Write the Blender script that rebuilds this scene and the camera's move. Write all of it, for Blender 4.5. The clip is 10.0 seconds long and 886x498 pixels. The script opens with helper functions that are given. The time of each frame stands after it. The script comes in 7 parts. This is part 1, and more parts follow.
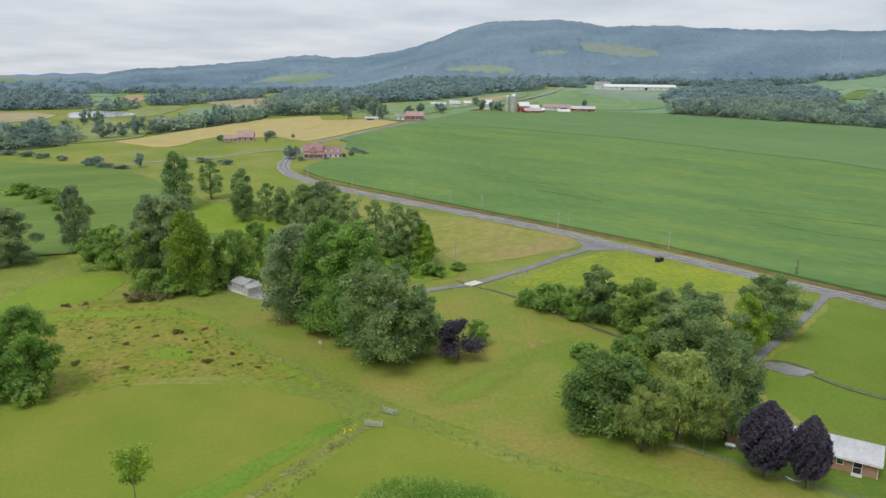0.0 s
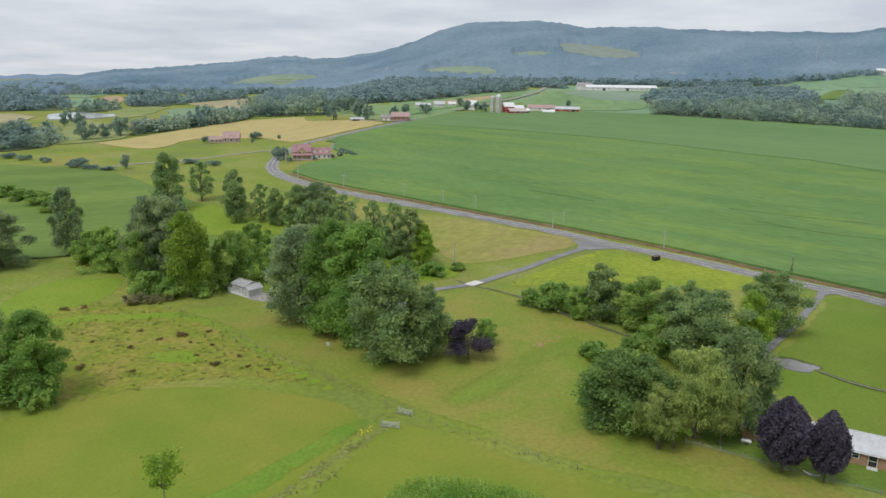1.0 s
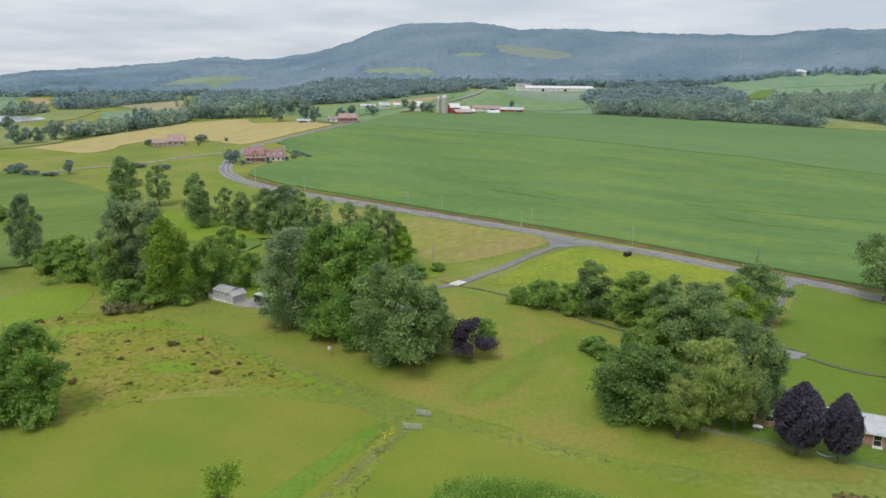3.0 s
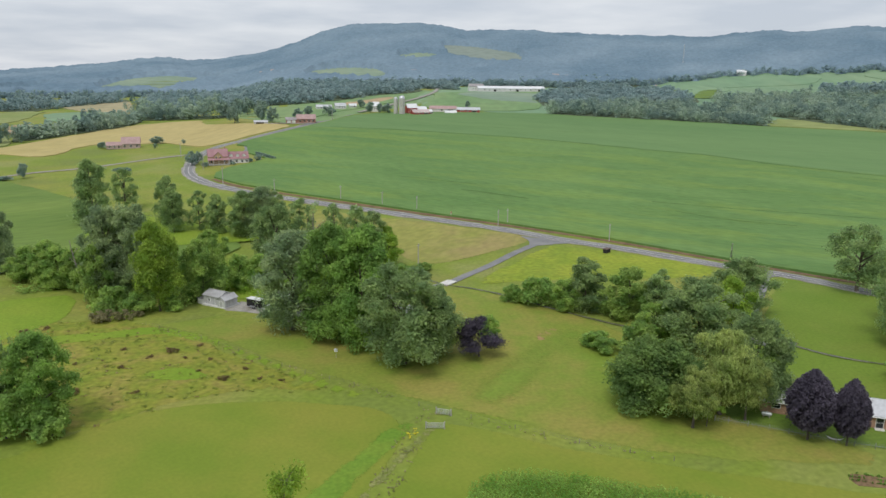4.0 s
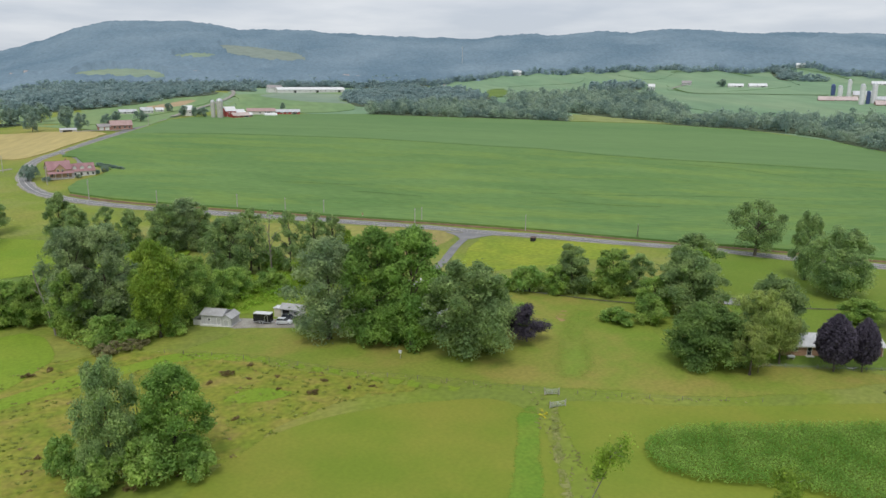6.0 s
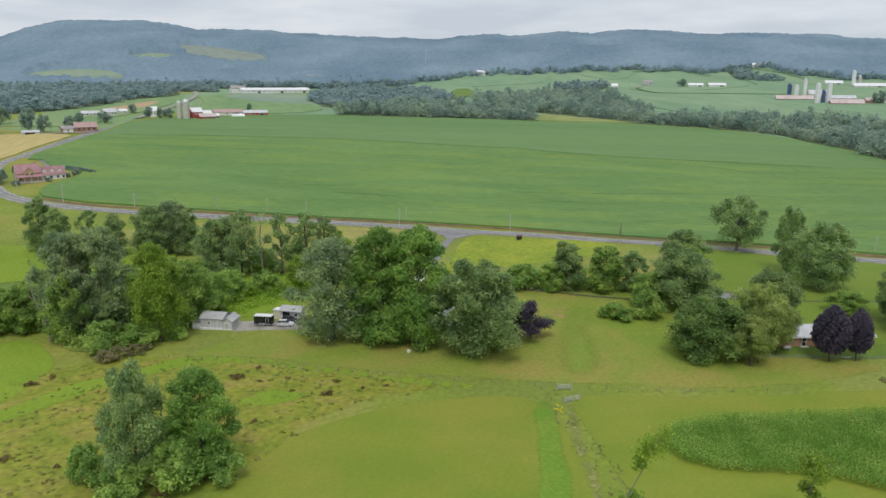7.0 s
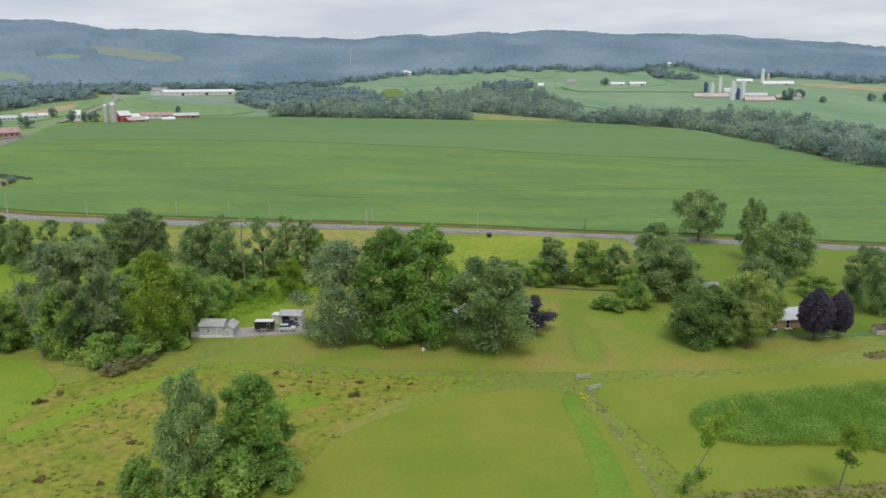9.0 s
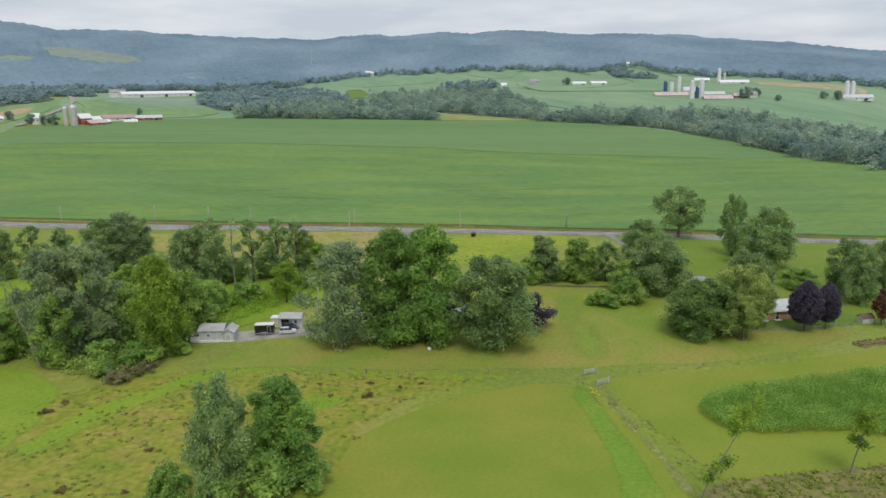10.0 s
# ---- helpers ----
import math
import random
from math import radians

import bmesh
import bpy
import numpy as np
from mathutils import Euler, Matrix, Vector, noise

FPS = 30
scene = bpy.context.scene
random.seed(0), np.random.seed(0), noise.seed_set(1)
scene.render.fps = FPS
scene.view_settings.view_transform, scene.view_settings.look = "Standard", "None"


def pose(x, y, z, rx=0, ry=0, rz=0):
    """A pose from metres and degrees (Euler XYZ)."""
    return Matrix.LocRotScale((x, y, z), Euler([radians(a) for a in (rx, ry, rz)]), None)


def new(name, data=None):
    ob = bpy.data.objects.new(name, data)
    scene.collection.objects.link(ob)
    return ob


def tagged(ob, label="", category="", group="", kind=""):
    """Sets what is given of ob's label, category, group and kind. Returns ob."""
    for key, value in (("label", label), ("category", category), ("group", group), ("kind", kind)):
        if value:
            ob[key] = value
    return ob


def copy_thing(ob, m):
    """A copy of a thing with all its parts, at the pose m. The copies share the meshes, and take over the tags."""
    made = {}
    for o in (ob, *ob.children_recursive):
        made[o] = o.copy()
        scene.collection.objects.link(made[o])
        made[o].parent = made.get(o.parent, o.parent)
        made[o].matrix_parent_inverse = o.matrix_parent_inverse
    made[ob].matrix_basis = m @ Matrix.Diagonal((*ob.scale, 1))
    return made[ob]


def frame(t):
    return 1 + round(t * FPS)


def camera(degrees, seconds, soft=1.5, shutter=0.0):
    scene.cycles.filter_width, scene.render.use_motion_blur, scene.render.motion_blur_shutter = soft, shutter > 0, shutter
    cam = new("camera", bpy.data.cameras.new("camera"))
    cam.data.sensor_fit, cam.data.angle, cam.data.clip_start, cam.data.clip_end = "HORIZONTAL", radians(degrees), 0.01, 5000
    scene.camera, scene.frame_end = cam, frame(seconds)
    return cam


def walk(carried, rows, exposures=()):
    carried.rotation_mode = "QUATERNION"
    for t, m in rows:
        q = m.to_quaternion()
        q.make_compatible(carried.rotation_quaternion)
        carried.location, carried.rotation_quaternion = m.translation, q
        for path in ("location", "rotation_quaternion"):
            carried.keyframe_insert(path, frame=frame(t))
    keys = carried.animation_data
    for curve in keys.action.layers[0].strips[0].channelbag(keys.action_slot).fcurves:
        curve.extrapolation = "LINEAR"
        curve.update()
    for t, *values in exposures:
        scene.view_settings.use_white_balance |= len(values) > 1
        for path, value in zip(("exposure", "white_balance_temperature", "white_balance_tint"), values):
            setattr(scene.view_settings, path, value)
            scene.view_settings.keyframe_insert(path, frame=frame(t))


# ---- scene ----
cam = camera(63.3, 10.0, soft=1.5)
# t, x, y, z, yaw, pitch, roll
ROWS = [
    (0.0, -0.61, -1.66, 31.62, -0.17, -13.62, 0.77),
    (0.5, -2.14, -1.58, 31.52, -0.84, -13.58, 0.77),
    (1.0, -3.89, -1.48, 31.42, -1.81, -13.53, 0.76),
    (1.5, -5.63, -1.38, 31.34, -2.94, -13.48, 0.74),
    (2.0, -7.43, -1.26, 31.28, -4.30, -13.44, 0.73),
    (2.5, -9.45, -1.12, 31.22, -5.83, -13.40, 0.71),
    (3.0, -11.40, -0.93, 31.20, -7.10, -13.37, 0.69),
    (3.6, -13.79, -0.70, 31.17, -8.66, -13.34, 0.67),
    (3.7, -14.41, -0.64, 31.16, -9.06, -13.34, 0.66),
    (3.8, -15.20, -0.56, 31.16, -9.58, -13.33, 0.65),
    (3.9, -16.34, -0.45, 31.14, -10.32, -13.31, 0.64),
    (4.0, -17.93, -0.30, 31.13, -11.36, -13.29, 0.63),
    (4.1, -21.58, 0.39, 31.15, -13.44, -13.27, 0.59),
    (4.2, -25.41, 1.11, 31.18, -15.65, -13.25, 0.55),
    (4.3, -29.25, 1.83, 31.20, -17.85, -13.23, 0.51),
    (4.4, -33.09, 2.56, 31.23, -20.05, -13.21, 0.47),
    (4.5, -36.87, 3.27, 31.26, -22.21, -13.19, 0.42),
    (4.6, -39.63, 4.15, 31.27, -23.89, -13.18, 0.39),
    (4.7, -41.25, 4.66, 31.28, -24.87, -13.17, 0.37),
    (4.8, -42.40, 5.02, 31.28, -25.56, -13.17, 0.35),
    (4.9, -43.30, 5.31, 31.29, -26.11, -13.16, 0.34),
    (5.0, -44.06, 5.55, 31.29, -26.57, -13.16, 0.33),
    (5.2, -45.28, 6.01, 31.30, -27.33, -13.16, 0.31),
    (5.5, -46.68, 6.53, 31.30, -28.20, -13.15, 0.29),
    (7.0, -53.67, 9.61, 31.31, -32.75, -13.12, 0.13),
    (7.5, -56.02, 10.79, 31.32, -34.29, -13.12, 0.06),
    (8.0, -58.32, 12.03, 31.34, -35.87, -13.11, -0.02),
    (8.5, -60.53, 13.31, 31.37, -37.48, -13.11, -0.12),
    (9.0, -62.72, 14.65, 31.41, -39.08, -13.11, -0.23),
    (9.5, -64.82, 16.02, 31.47, -40.67, -13.11, -0.35),
    (10.0, -67.00, 17.49, 31.55, -42.29, -13.12, -0.50),
]
walk(cam, [(t, pose(x, y, z, 90 + pitch, 0, yaw) @ pose(0, 0, 0, 0, 0, roll)) for t, x, y, z, yaw, pitch, roll in ROWS])

# ---- world, sun, exposure ----
scene.view_settings.exposure = 0.0
SUN_EL, SUN_AZ = 58.0, 215.0


def make_world():
    w = bpy.data.worlds.new("overcast_sky")
    scene.world = w
    w.use_nodes = True
    nt = w.node_tree
    nt.nodes.clear()
    N = nt.nodes.new
    out, bg, mix = N("ShaderNodeOutputWorld"), N("ShaderNodeBackground"), N("ShaderNodeMix")
    sky, tc, sep, add = N("ShaderNodeTexSky"), N("ShaderNodeTexCoord"), N("ShaderNodeSeparateXYZ"), N("ShaderNodeMath")
    dx, dy, comb = N("ShaderNodeMath"), N("ShaderNodeMath"), N("ShaderNodeCombineXYZ")
    big, ramp, mul = N("ShaderNodeTexNoise"), N("ShaderNodeValToRGB"), N("ShaderNodeMix")
    sky.sky_type, sky.sun_disc = "NISHITA", False
    sky.sun_elevation, sky.sun_rotation = radians(SUN_EL), radians(SUN_AZ)
    nt.links.new(tc.outputs["Generated"], sep.inputs[0])
    add.operation = "ADD"
    add.inputs[1].default_value = 0.10
    nt.links.new(sep.outputs[2], add.inputs[0])
    for node, axis in ((dx, 0), (dy, 1)):
        node.operation = "DIVIDE"
        nt.links.new(sep.outputs[axis], node.inputs[0])
        nt.links.new(add.outputs[0], node.inputs[1])
        nt.links.new(node.outputs[0], comb.inputs[axis])
    nt.links.new(comb.outputs[0], big.inputs["Vector"])
    big.inputs["Scale"].default_value, big.inputs["Detail"].default_value, big.inputs["Roughness"].default_value = 0.75, 7.0, 0.52
    ramp.color_ramp.elements[0].position, ramp.color_ramp.elements[1].position = 0.36, 0.62
    ramp.color_ramp.elements[0].color, ramp.color_ramp.elements[1].color = (0.57, 0.62, 0.70, 1), (0.755, 0.785, 0.835, 1)
    nt.links.new(big.outputs["Fac"], ramp.inputs[0])
    mul.data_type, mul.blend_type = "RGBA", "MULTIPLY"
    mul.inputs[0].default_value = 1.0
    nt.links.new(sky.outputs[0], mul.inputs[6])
    mul.inputs[7].default_value = (0.1, 0.1, 0.1, 1)
    mix.data_type = "RGBA"
    mix.inputs[0].default_value = 0.90
    nt.links.new(mul.outputs[2], mix.inputs[6])
    nt.links.new(ramp.outputs[0], mix.inputs[7])
    nt.links.new(mix.outputs[2], bg.inputs[0])
    bg.inputs[1].default_value = 1.0
    nt.links.new(bg.outputs[0], out.inputs[0])


make_world()
sun = new("sun", bpy.data.lights.new("sun", "SUN"))
sun.data.energy, sun.data.angle, sun.data.color = 1.5, radians(20), (1.0, 0.97, 0.92)
sun.matrix_world = pose(0, 0, 300, 90 - SUN_EL, 0, 180 - SUN_AZ)

# ---- materials ----
MATS = {}


def surface(name, a, b, scale=0.2, fine=4.0, rough=0.9, bump=0.0, stretch=(1, 1, 1), turn=0.0, c=None, spread=0.35, island=0.0, random_ob=0.0,
            translucent=0.0, metal=0.0, lo=0.35, hi=0.65, bump_dist=0.1, coords="Object", spec=0.25, patch=None, fade=0.0):
    """A procedural surface: a large noise between two colours, a fine grain, and optional variation by piece."""
    if name in MATS:
        return MATS[name]
    m = MATS[name] = bpy.data.materials.new(name)
    m.use_nodes = True
    nt = m.node_tree
    bsdf = nt.nodes["Principled BSDF"]
    N = nt.nodes.new
    tc, mp, n1, n2, ramp = N("ShaderNodeTexCoord"), N("ShaderNodeMapping"), N("ShaderNodeTexNoise"), N("ShaderNodeTexNoise"), N("ShaderNodeValToRGB")
    spin = N("ShaderNodeMapping")
    nt.links.new(tc.outputs[coords], spin.inputs[0])
    spin.inputs["Rotation"].default_value = (0, 0, radians(turn))
    nt.links.new(spin.outputs[0], mp.inputs[0])
    mp.inputs["Scale"].default_value = stretch
    for n, s, d in ((n1, scale, 5.0), (n2, fine, 4.0)):
        nt.links.new(mp.outputs[0], n.inputs["Vector"])
        n.inputs["Scale"].default_value, n.inputs["Detail"].default_value = s, d
    e = ramp.color_ramp.elements
    e[0].position, e[1].position = lo, hi
    e[0].color, e[1].color = (*a, 1), (*b, 1)
    if c:
        k = e.new((lo + hi) / 2)
        k.color = (*c, 1)
    nt.links.new(n1.outputs["Fac"], ramp.inputs[0])
    base = ramp.outputs[0]
    if patch:
        colour, size, at, amount = patch
        n3, mr3, mx = N("ShaderNodeTexNoise"), N("ShaderNodeMapRange"), N("ShaderNodeMix")
        nt.links.new(mp.outputs[0], n3.inputs["Vector"])
        n3.inputs["Scale"].default_value, n3.inputs["Detail"].default_value, n3.inputs["Roughness"].default_value = size, 6.0, 0.6
        mr3.inputs["From Min"].default_value, mr3.inputs["From Max"].default_value, mr3.inputs["To Max"].default_value = at - 0.09, at + 0.12, amount
        nt.links.new(n3.outputs["Fac"], mr3.inputs["Value"])
        mx.data_type = "RGBA"
        nt.links.new(mr3.outputs[0], mx.inputs[0])
        nt.links.new(base, mx.inputs[6])
        mx.inputs[7].default_value = (*colour, 1)
        base = mx.outputs[2]
    grain = N("ShaderNodeMapRange")
    grain.inputs["To Min"].default_value, grain.inputs["To Max"].default_value = 1 - spread, 1 + spread
    grain.inputs["From Min"].default_value, grain.inputs["From Max"].default_value = 0.3, 0.7
    nt.links.new(n2.outputs["Fac"], grain.inputs["Value"])
    value = grain.outputs[0]
    for amount, kind in ((island, "ShaderNodeNewGeometry"), (random_ob, "ShaderNodeObjectInfo")):
        if amount:
            info, mr, mu = N(kind), N("ShaderNodeMapRange"), N("ShaderNodeMath")
            nt.links.new(info.outputs["Random Per Island" if island and kind.endswith("Geometry") else "Random"], mr.inputs["Value"])
            mr.inputs["To Min"].default_value, mr.inputs["To Max"].default_value = 1 - amount, 1 + amount
            mu.operation = "MULTIPLY"
            nt.links.new(value, mu.inputs[0])
            nt.links.new(mr.outputs[0], mu.inputs[1])
            value = mu.outputs[0]
    mix = N("ShaderNodeVectorMath")
    mix.operation = "SCALE"
    nt.links.new(base, mix.inputs[0])
    nt.links.new(value, mix.inputs["Scale"])
    nt.links.new(mix.outputs[0], bsdf.inputs["Base Color"])
    bsdf.inputs["Roughness"].default_value, bsdf.inputs["Metallic"].default_value = rough, metal
    bsdf.inputs["Specular IOR Level"].default_value = spec
    if bump:
        bn = N("ShaderNodeBump")
        bn.inputs["Strength"].default_value, bn.inputs["Distance"].default_value = bump, bump_dist
        nt.links.new(n2.outputs["Fac"], bn.inputs["Height"])
        nt.links.new(bn.outputs[0], bsdf.inputs["Normal"])
    if fade:
        # ragged edge: the cover thins out over this many metres, and the ground shows between
        at, dv, am, mr, cl, ms = N("ShaderNodeAttribute"), N("ShaderNodeMath"), N("ShaderNodeMath"), N("ShaderNodeMapRange"), N("ShaderNodeBsdfTransparent"), N("ShaderNodeMixShader")
        n4 = N("ShaderNodeTexNoise")
        at.attribute_name = "rim"
        n4.inputs["Scale"].default_value, n4.inputs["Detail"].default_value, n4.inputs["Roughness"].default_value = 1.6 if fade < 5 else 6.0, 6.0, 0.8
        nt.links.new(tc.outputs["Object"], n4.inputs["Vector"])
        dv.operation, am.operation = "DIVIDE", "ADD"
        dv.inputs[1].default_value = fade
        nt.links.new(at.outputs["Fac"], dv.inputs[0])
        nt.links.new(dv.outputs[0], am.inputs[0])
        nt.links.new(n4.outputs["Fac"], am.inputs[1])
        mr.interpolation_type = "SMOOTHSTEP"
        mr.inputs["From Min"].default_value, mr.inputs["From Max"].default_value = 0.86, 0.89
        nt.links.new(am.outputs[0], mr.inputs["Value"])
        nt.links.new(mr.outputs[0], ms.inputs[0])
        nt.links.new(cl.outputs[0], ms.inputs[1])
        nt.links.new(bsdf.outputs[0], ms.inputs[2])
        nt.links.new(ms.outputs[0], nt.nodes["Material Output"].inputs[0])
    if translucent:
        tr, ms = N("ShaderNodeBsdfTranslucent"), N("ShaderNodeMixShader")
        ms.inputs[0].default_value = translucent
        nt.links.new(mix.outputs[0], tr.inputs[0])
        nt.links.new(bsdf.outputs[0], ms.inputs[1])
        nt.links.new(tr.outputs[0], ms.inputs[2])
        nt.links.new(ms.outputs[0], nt.nodes["Material Output"].inputs[0])
    return m


GRASS = surface("rough_grass", (0.180, 0.228, 0.048), (0.260, 0.280, 0.078), 0.05, 1.6, bump=0.25, c=(0.201, 0.265, 0.034), spread=0.16, patch=((0.318, 0.28, 0.07), 0.035, 0.56, 0.7))
LAWN = surface("lawn", (0.175, 0.255, 0.030), (0.233, 0.275, 0.044), 0.11, 2.2, bump=0.2, spread=0.13, patch=((0.307, 0.26, 0.065), 0.10, 0.53, 0.8), fade=1.6)
MOWN = surface("mown_field", (0.178, 0.245, 0.026), (0.223, 0.266, 0.034), 0.16, 3.2, bump=0.1, spread=0.07, stretch=(1, 0.75, 1), turn=-35, patch=((0.287, 0.257, 0.048), 0.05, 0.54, 0.6), fade=0.8)
BRIGHT = surface("fresh_grass", (0.185, 0.287, 0.024), (0.225, 0.305, 0.031), 0.12, 2.5, bump=0.2, spread=0.14, fade=1.3)
MEADOW = surface("weedy_meadow", (0.180, 0.232, 0.026), (0.286, 0.258, 0.055), 0.28, 1.6, bump=0.4, c=(0.235, 0.255, 0.034), spread=0.24, patch=((0.286, 0.205, 0.070), 0.34, 0.60, 0.5), fade=1.3)
FRESHLAWN = surface("green_lawn", (0.175, 0.265, 0.032), (0.212, 0.285, 0.042), 0.10, 2.2, bump=0.2, spread=0.14, patch=((0.249, 0.275, 0.05), 0.16, 0.55, 0.7), fade=10)
EASTLAWN = surface("close_mown_lawn", (0.142, 0.226, 0.024), (0.170, 0.246, 0.031), 0.12, 2.5, bump=0.2, spread=0.12, patch=((0.205, 0.243, 0.042), 0.08, 0.56, 0.6), fade=1.3)
YARDLAWN = surface("deep_green_lawn", (0.112, 0.190, 0.026), (0.150, 0.222, 0.034), 0.15, 2.5, bump=0.25, spread=0.15, fade=0.8)
STRIPGRASS = surface("lush_grass", (0.135, 0.248, 0.024), (0.172, 0.278, 0.032), 0.12, 2.5, bump=0.2, spread=0.15, patch=((0.21, 0.28, 0.035), 0.2, 0.55, 0.6), fade=2.0)
TANGRASS = surface("dry_grass", (0.225, 0.265, 0.045), (0.32, 0.295, 0.085), 0.05, 0.8, bump=0.2, spread=0.15, stretch=(1, 0.5, 1), turn=40, patch=((0.36, 0.27, 0.12), 0.06, 0.55, 0.7), fade=2.5)
YELGRASS = surface("yellow_meadow", (0.212, 0.29, 0.024), (0.297, 0.335, 0.035), 0.09, 1.2, bump=0.25, spread=0.2, patch=((0.159, 0.24, 0.03), 0.1, 0.56, 0.6), fade=2.0)
REDPATCH = surface("worn_lawn", (0.25, 0.25, 0.05), (0.36, 0.24, 0.11), 0.45, 2.5, bump=0.2, spread=0.15, lo=0.42, hi=0.58, fade=1.2)
TRACK = surface("worn_track", (0.185, 0.225, 0.050), (0.275, 0.280, 0.100), 0.7, 2.5, bump=0.3, spread=0.22, fade=1.5)
LITTER = surface("leaf_litter", (0.07, 0.10, 0.055), (0.11, 0.135, 0.075), 0.2, 1.0, bump=0.4, spread=0.25)
# far half of the same beans, greyed and blued in colour for haze
SOYFAR = surface("soybean_leaves_hazed", (0.120, 0.220, 0.074), (0.152, 0.256, 0.089), 0.04, 0.8, bump=0.3, spread=0.10, stretch=(0.12, 1, 1), turn=37, lo=0.3, hi=0.7, bump_dist=0.3)
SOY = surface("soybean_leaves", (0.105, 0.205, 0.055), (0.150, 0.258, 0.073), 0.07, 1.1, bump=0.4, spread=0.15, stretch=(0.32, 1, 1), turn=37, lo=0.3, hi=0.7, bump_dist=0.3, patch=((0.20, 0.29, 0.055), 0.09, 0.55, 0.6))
CROP = surface("field_crop", (0.125, 0.204, 0.040), (0.174, 0.253, 0.053), 0.08, 1.0, bump=0.3, spread=0.14, stretch=(0.2, 1, 1), turn=-20, fade=1.2)
WHEAT = surface("ripe_wheat", (0.43, 0.35, 0.14), (0.52, 0.43, 0.19), 0.03, 0.5, bump=0.2, spread=0.12, stretch=(1, 0.2, 1), turn=25, patch=((0.40, 0.33, 0.12), 0.03, 0.55, 0.6))
# far crops and pastures: distance haze is put into the base colour
FARCROP = surface("hazed_distant_crop", (0.172, 0.285, 0.165), (0.222, 0.335, 0.192), 0.02, 0.12, spread=0.09, stretch=(1, 0.25, 1), turn=15, patch=((0.245, 0.30, 0.18), 0.03, 0.56, 0.4))
NEARCROP = surface("faintly_hazed_pasture", (0.165, 0.272, 0.112), (0.212, 0.318, 0.138), 0.03, 0.2, spread=0.10, stretch=(1, 0.3, 1), turn=15, patch=((0.235, 0.295, 0.12), 0.03, 0.56, 0.5))
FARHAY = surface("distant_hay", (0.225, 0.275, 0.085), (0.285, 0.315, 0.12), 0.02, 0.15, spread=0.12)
# clearings are paled towards blue to hold the haze before them
CLEARING = surface("hazed_clearing_grass", (0.205, 0.285, 0.205), (0.26, 0.325, 0.225), 0.012, 0.1, spread=0.10)
CLEARTAN = surface("hazed_clearing_hay", (0.212, 0.262, 0.225), (0.248, 0.292, 0.248), 0.012, 0.1, spread=0.10)
# woodland colour of the last ridge, with distance haze mixed in as blue
FARRIDGE = surface("hazed_horizon_woodland", (0.20, 0.27, 0.36), (0.23, 0.30, 0.39), 0.004, 0.03, spread=0.08, rough=1.0, spec=0.0)
FARTAN = surface("distant_stubble", (0.33, 0.30, 0.17), (0.41, 0.35, 0.21), 0.02, 0.12, spread=0.15)
ORANGE = surface("bare_clay", (0.40, 0.28, 0.17), (0.46, 0.34, 0.20), 0.03, 0.4, spread=0.15)
DITCH = surface("rank_ditch_grass", (0.150, 0.165, 0.045), (0.250, 0.225, 0.085), 0.5, 2.2, bump=0.5, spread=0.25, patch=((0.19, 0.15, 0.07), 0.4, 0.55, 0.6), fade=1.2)
EARTH = surface("bare_earth", (0.16, 0.105, 0.06), (0.24, 0.16, 0.085), 0.4, 3.0, bump=0.6, spread=0.3)
ASPHALT = surface("worn_asphalt", (0.21, 0.21, 0.215), (0.28, 0.275, 0.27), 0.3, 5.0, bump=0.2, spread=0.15)
GRAVEL = surface("pale_gravel", (0.27, 0.25, 0.22), (0.38, 0.36, 0.32), 0.5, 6.0, bump=0.4, spread=0.25)
LINE = surface("worn_road_paint", (0.55, 0.54, 0.5), (0.7, 0.7, 0.66), 0.8, 6.0, spread=0.15)
BARK = surface("bark", (0.09, 0.075, 0.06), (0.17, 0.145, 0.12), 1.2, 6.0, bump=0.8, spread=0.3, stretch=(1, 1, 0.25))
DEADWOOD = surface("bleached_wood", (0.22, 0.195, 0.17), (0.31, 0.28, 0.245), 1.0, 6.0, bump=0.5, spread=0.2)
POLEWOOD = surface("pole_wood", (0.40, 0.38, 0.35), (0.50, 0.48, 0.45), 1.0, 8.0, spread=0.15)


def leaves(name, a, b, island=0.3, ob=0.12, glow=0.54):
    return surface(name, a, b, 0.42, 2.0, rough=0.55, lo=0.40, hi=0.60, island=island, random_ob=ob, translucent=glow, spread=0.18, spec=0.1)


LEAF_OAK = leaves("oak_leaves", (0.236, 0.352, 0.152), (0.408, 0.530, 0.212), 0.22)
LEAF_DARK = leaves("dark_leaves", (0.240, 0.336, 0.184), (0.418, 0.514, 0.250), 0.22)
LEAF_MAPLE = leaves("maple_leaves", (0.205, 0.362, 0.094), (0.365, 0.550, 0.137), 0.22)
LEAF_LIGHT = leaves("light_leaves", (0.236, 0.376, 0.064), (0.405, 0.545, 0.092), 0.28)
LEAF_BUSH = leaves("shrub_leaves", (0.250, 0.410, 0.112), (0.450, 0.600, 0.160), 0.22)
LEAF_BRUSH = leaves("brush_leaves", (0.230, 0.395, 0.048), (0.330, 0.490, 0.070), 0.28)
LEAF_DOME = leaves("dome_leaves", (0.165, 0.275, 0.090), (0.290, 0.420, 0.130), 0.22)
LEAF_WILLOW = leaves("willow_leaves", (0.295, 0.385, 0.125), (0.460, 0.535, 0.175), 0.25)
LEAF_COPPER = leaves("copper_leaves", (0.066, 0.058, 0.080), (0.112, 0.096, 0.130), glow=0.25)
LEAF_RED = leaves("russet_leaves", (0.15, 0.06, 0.05), (0.20, 0.085, 0.065))
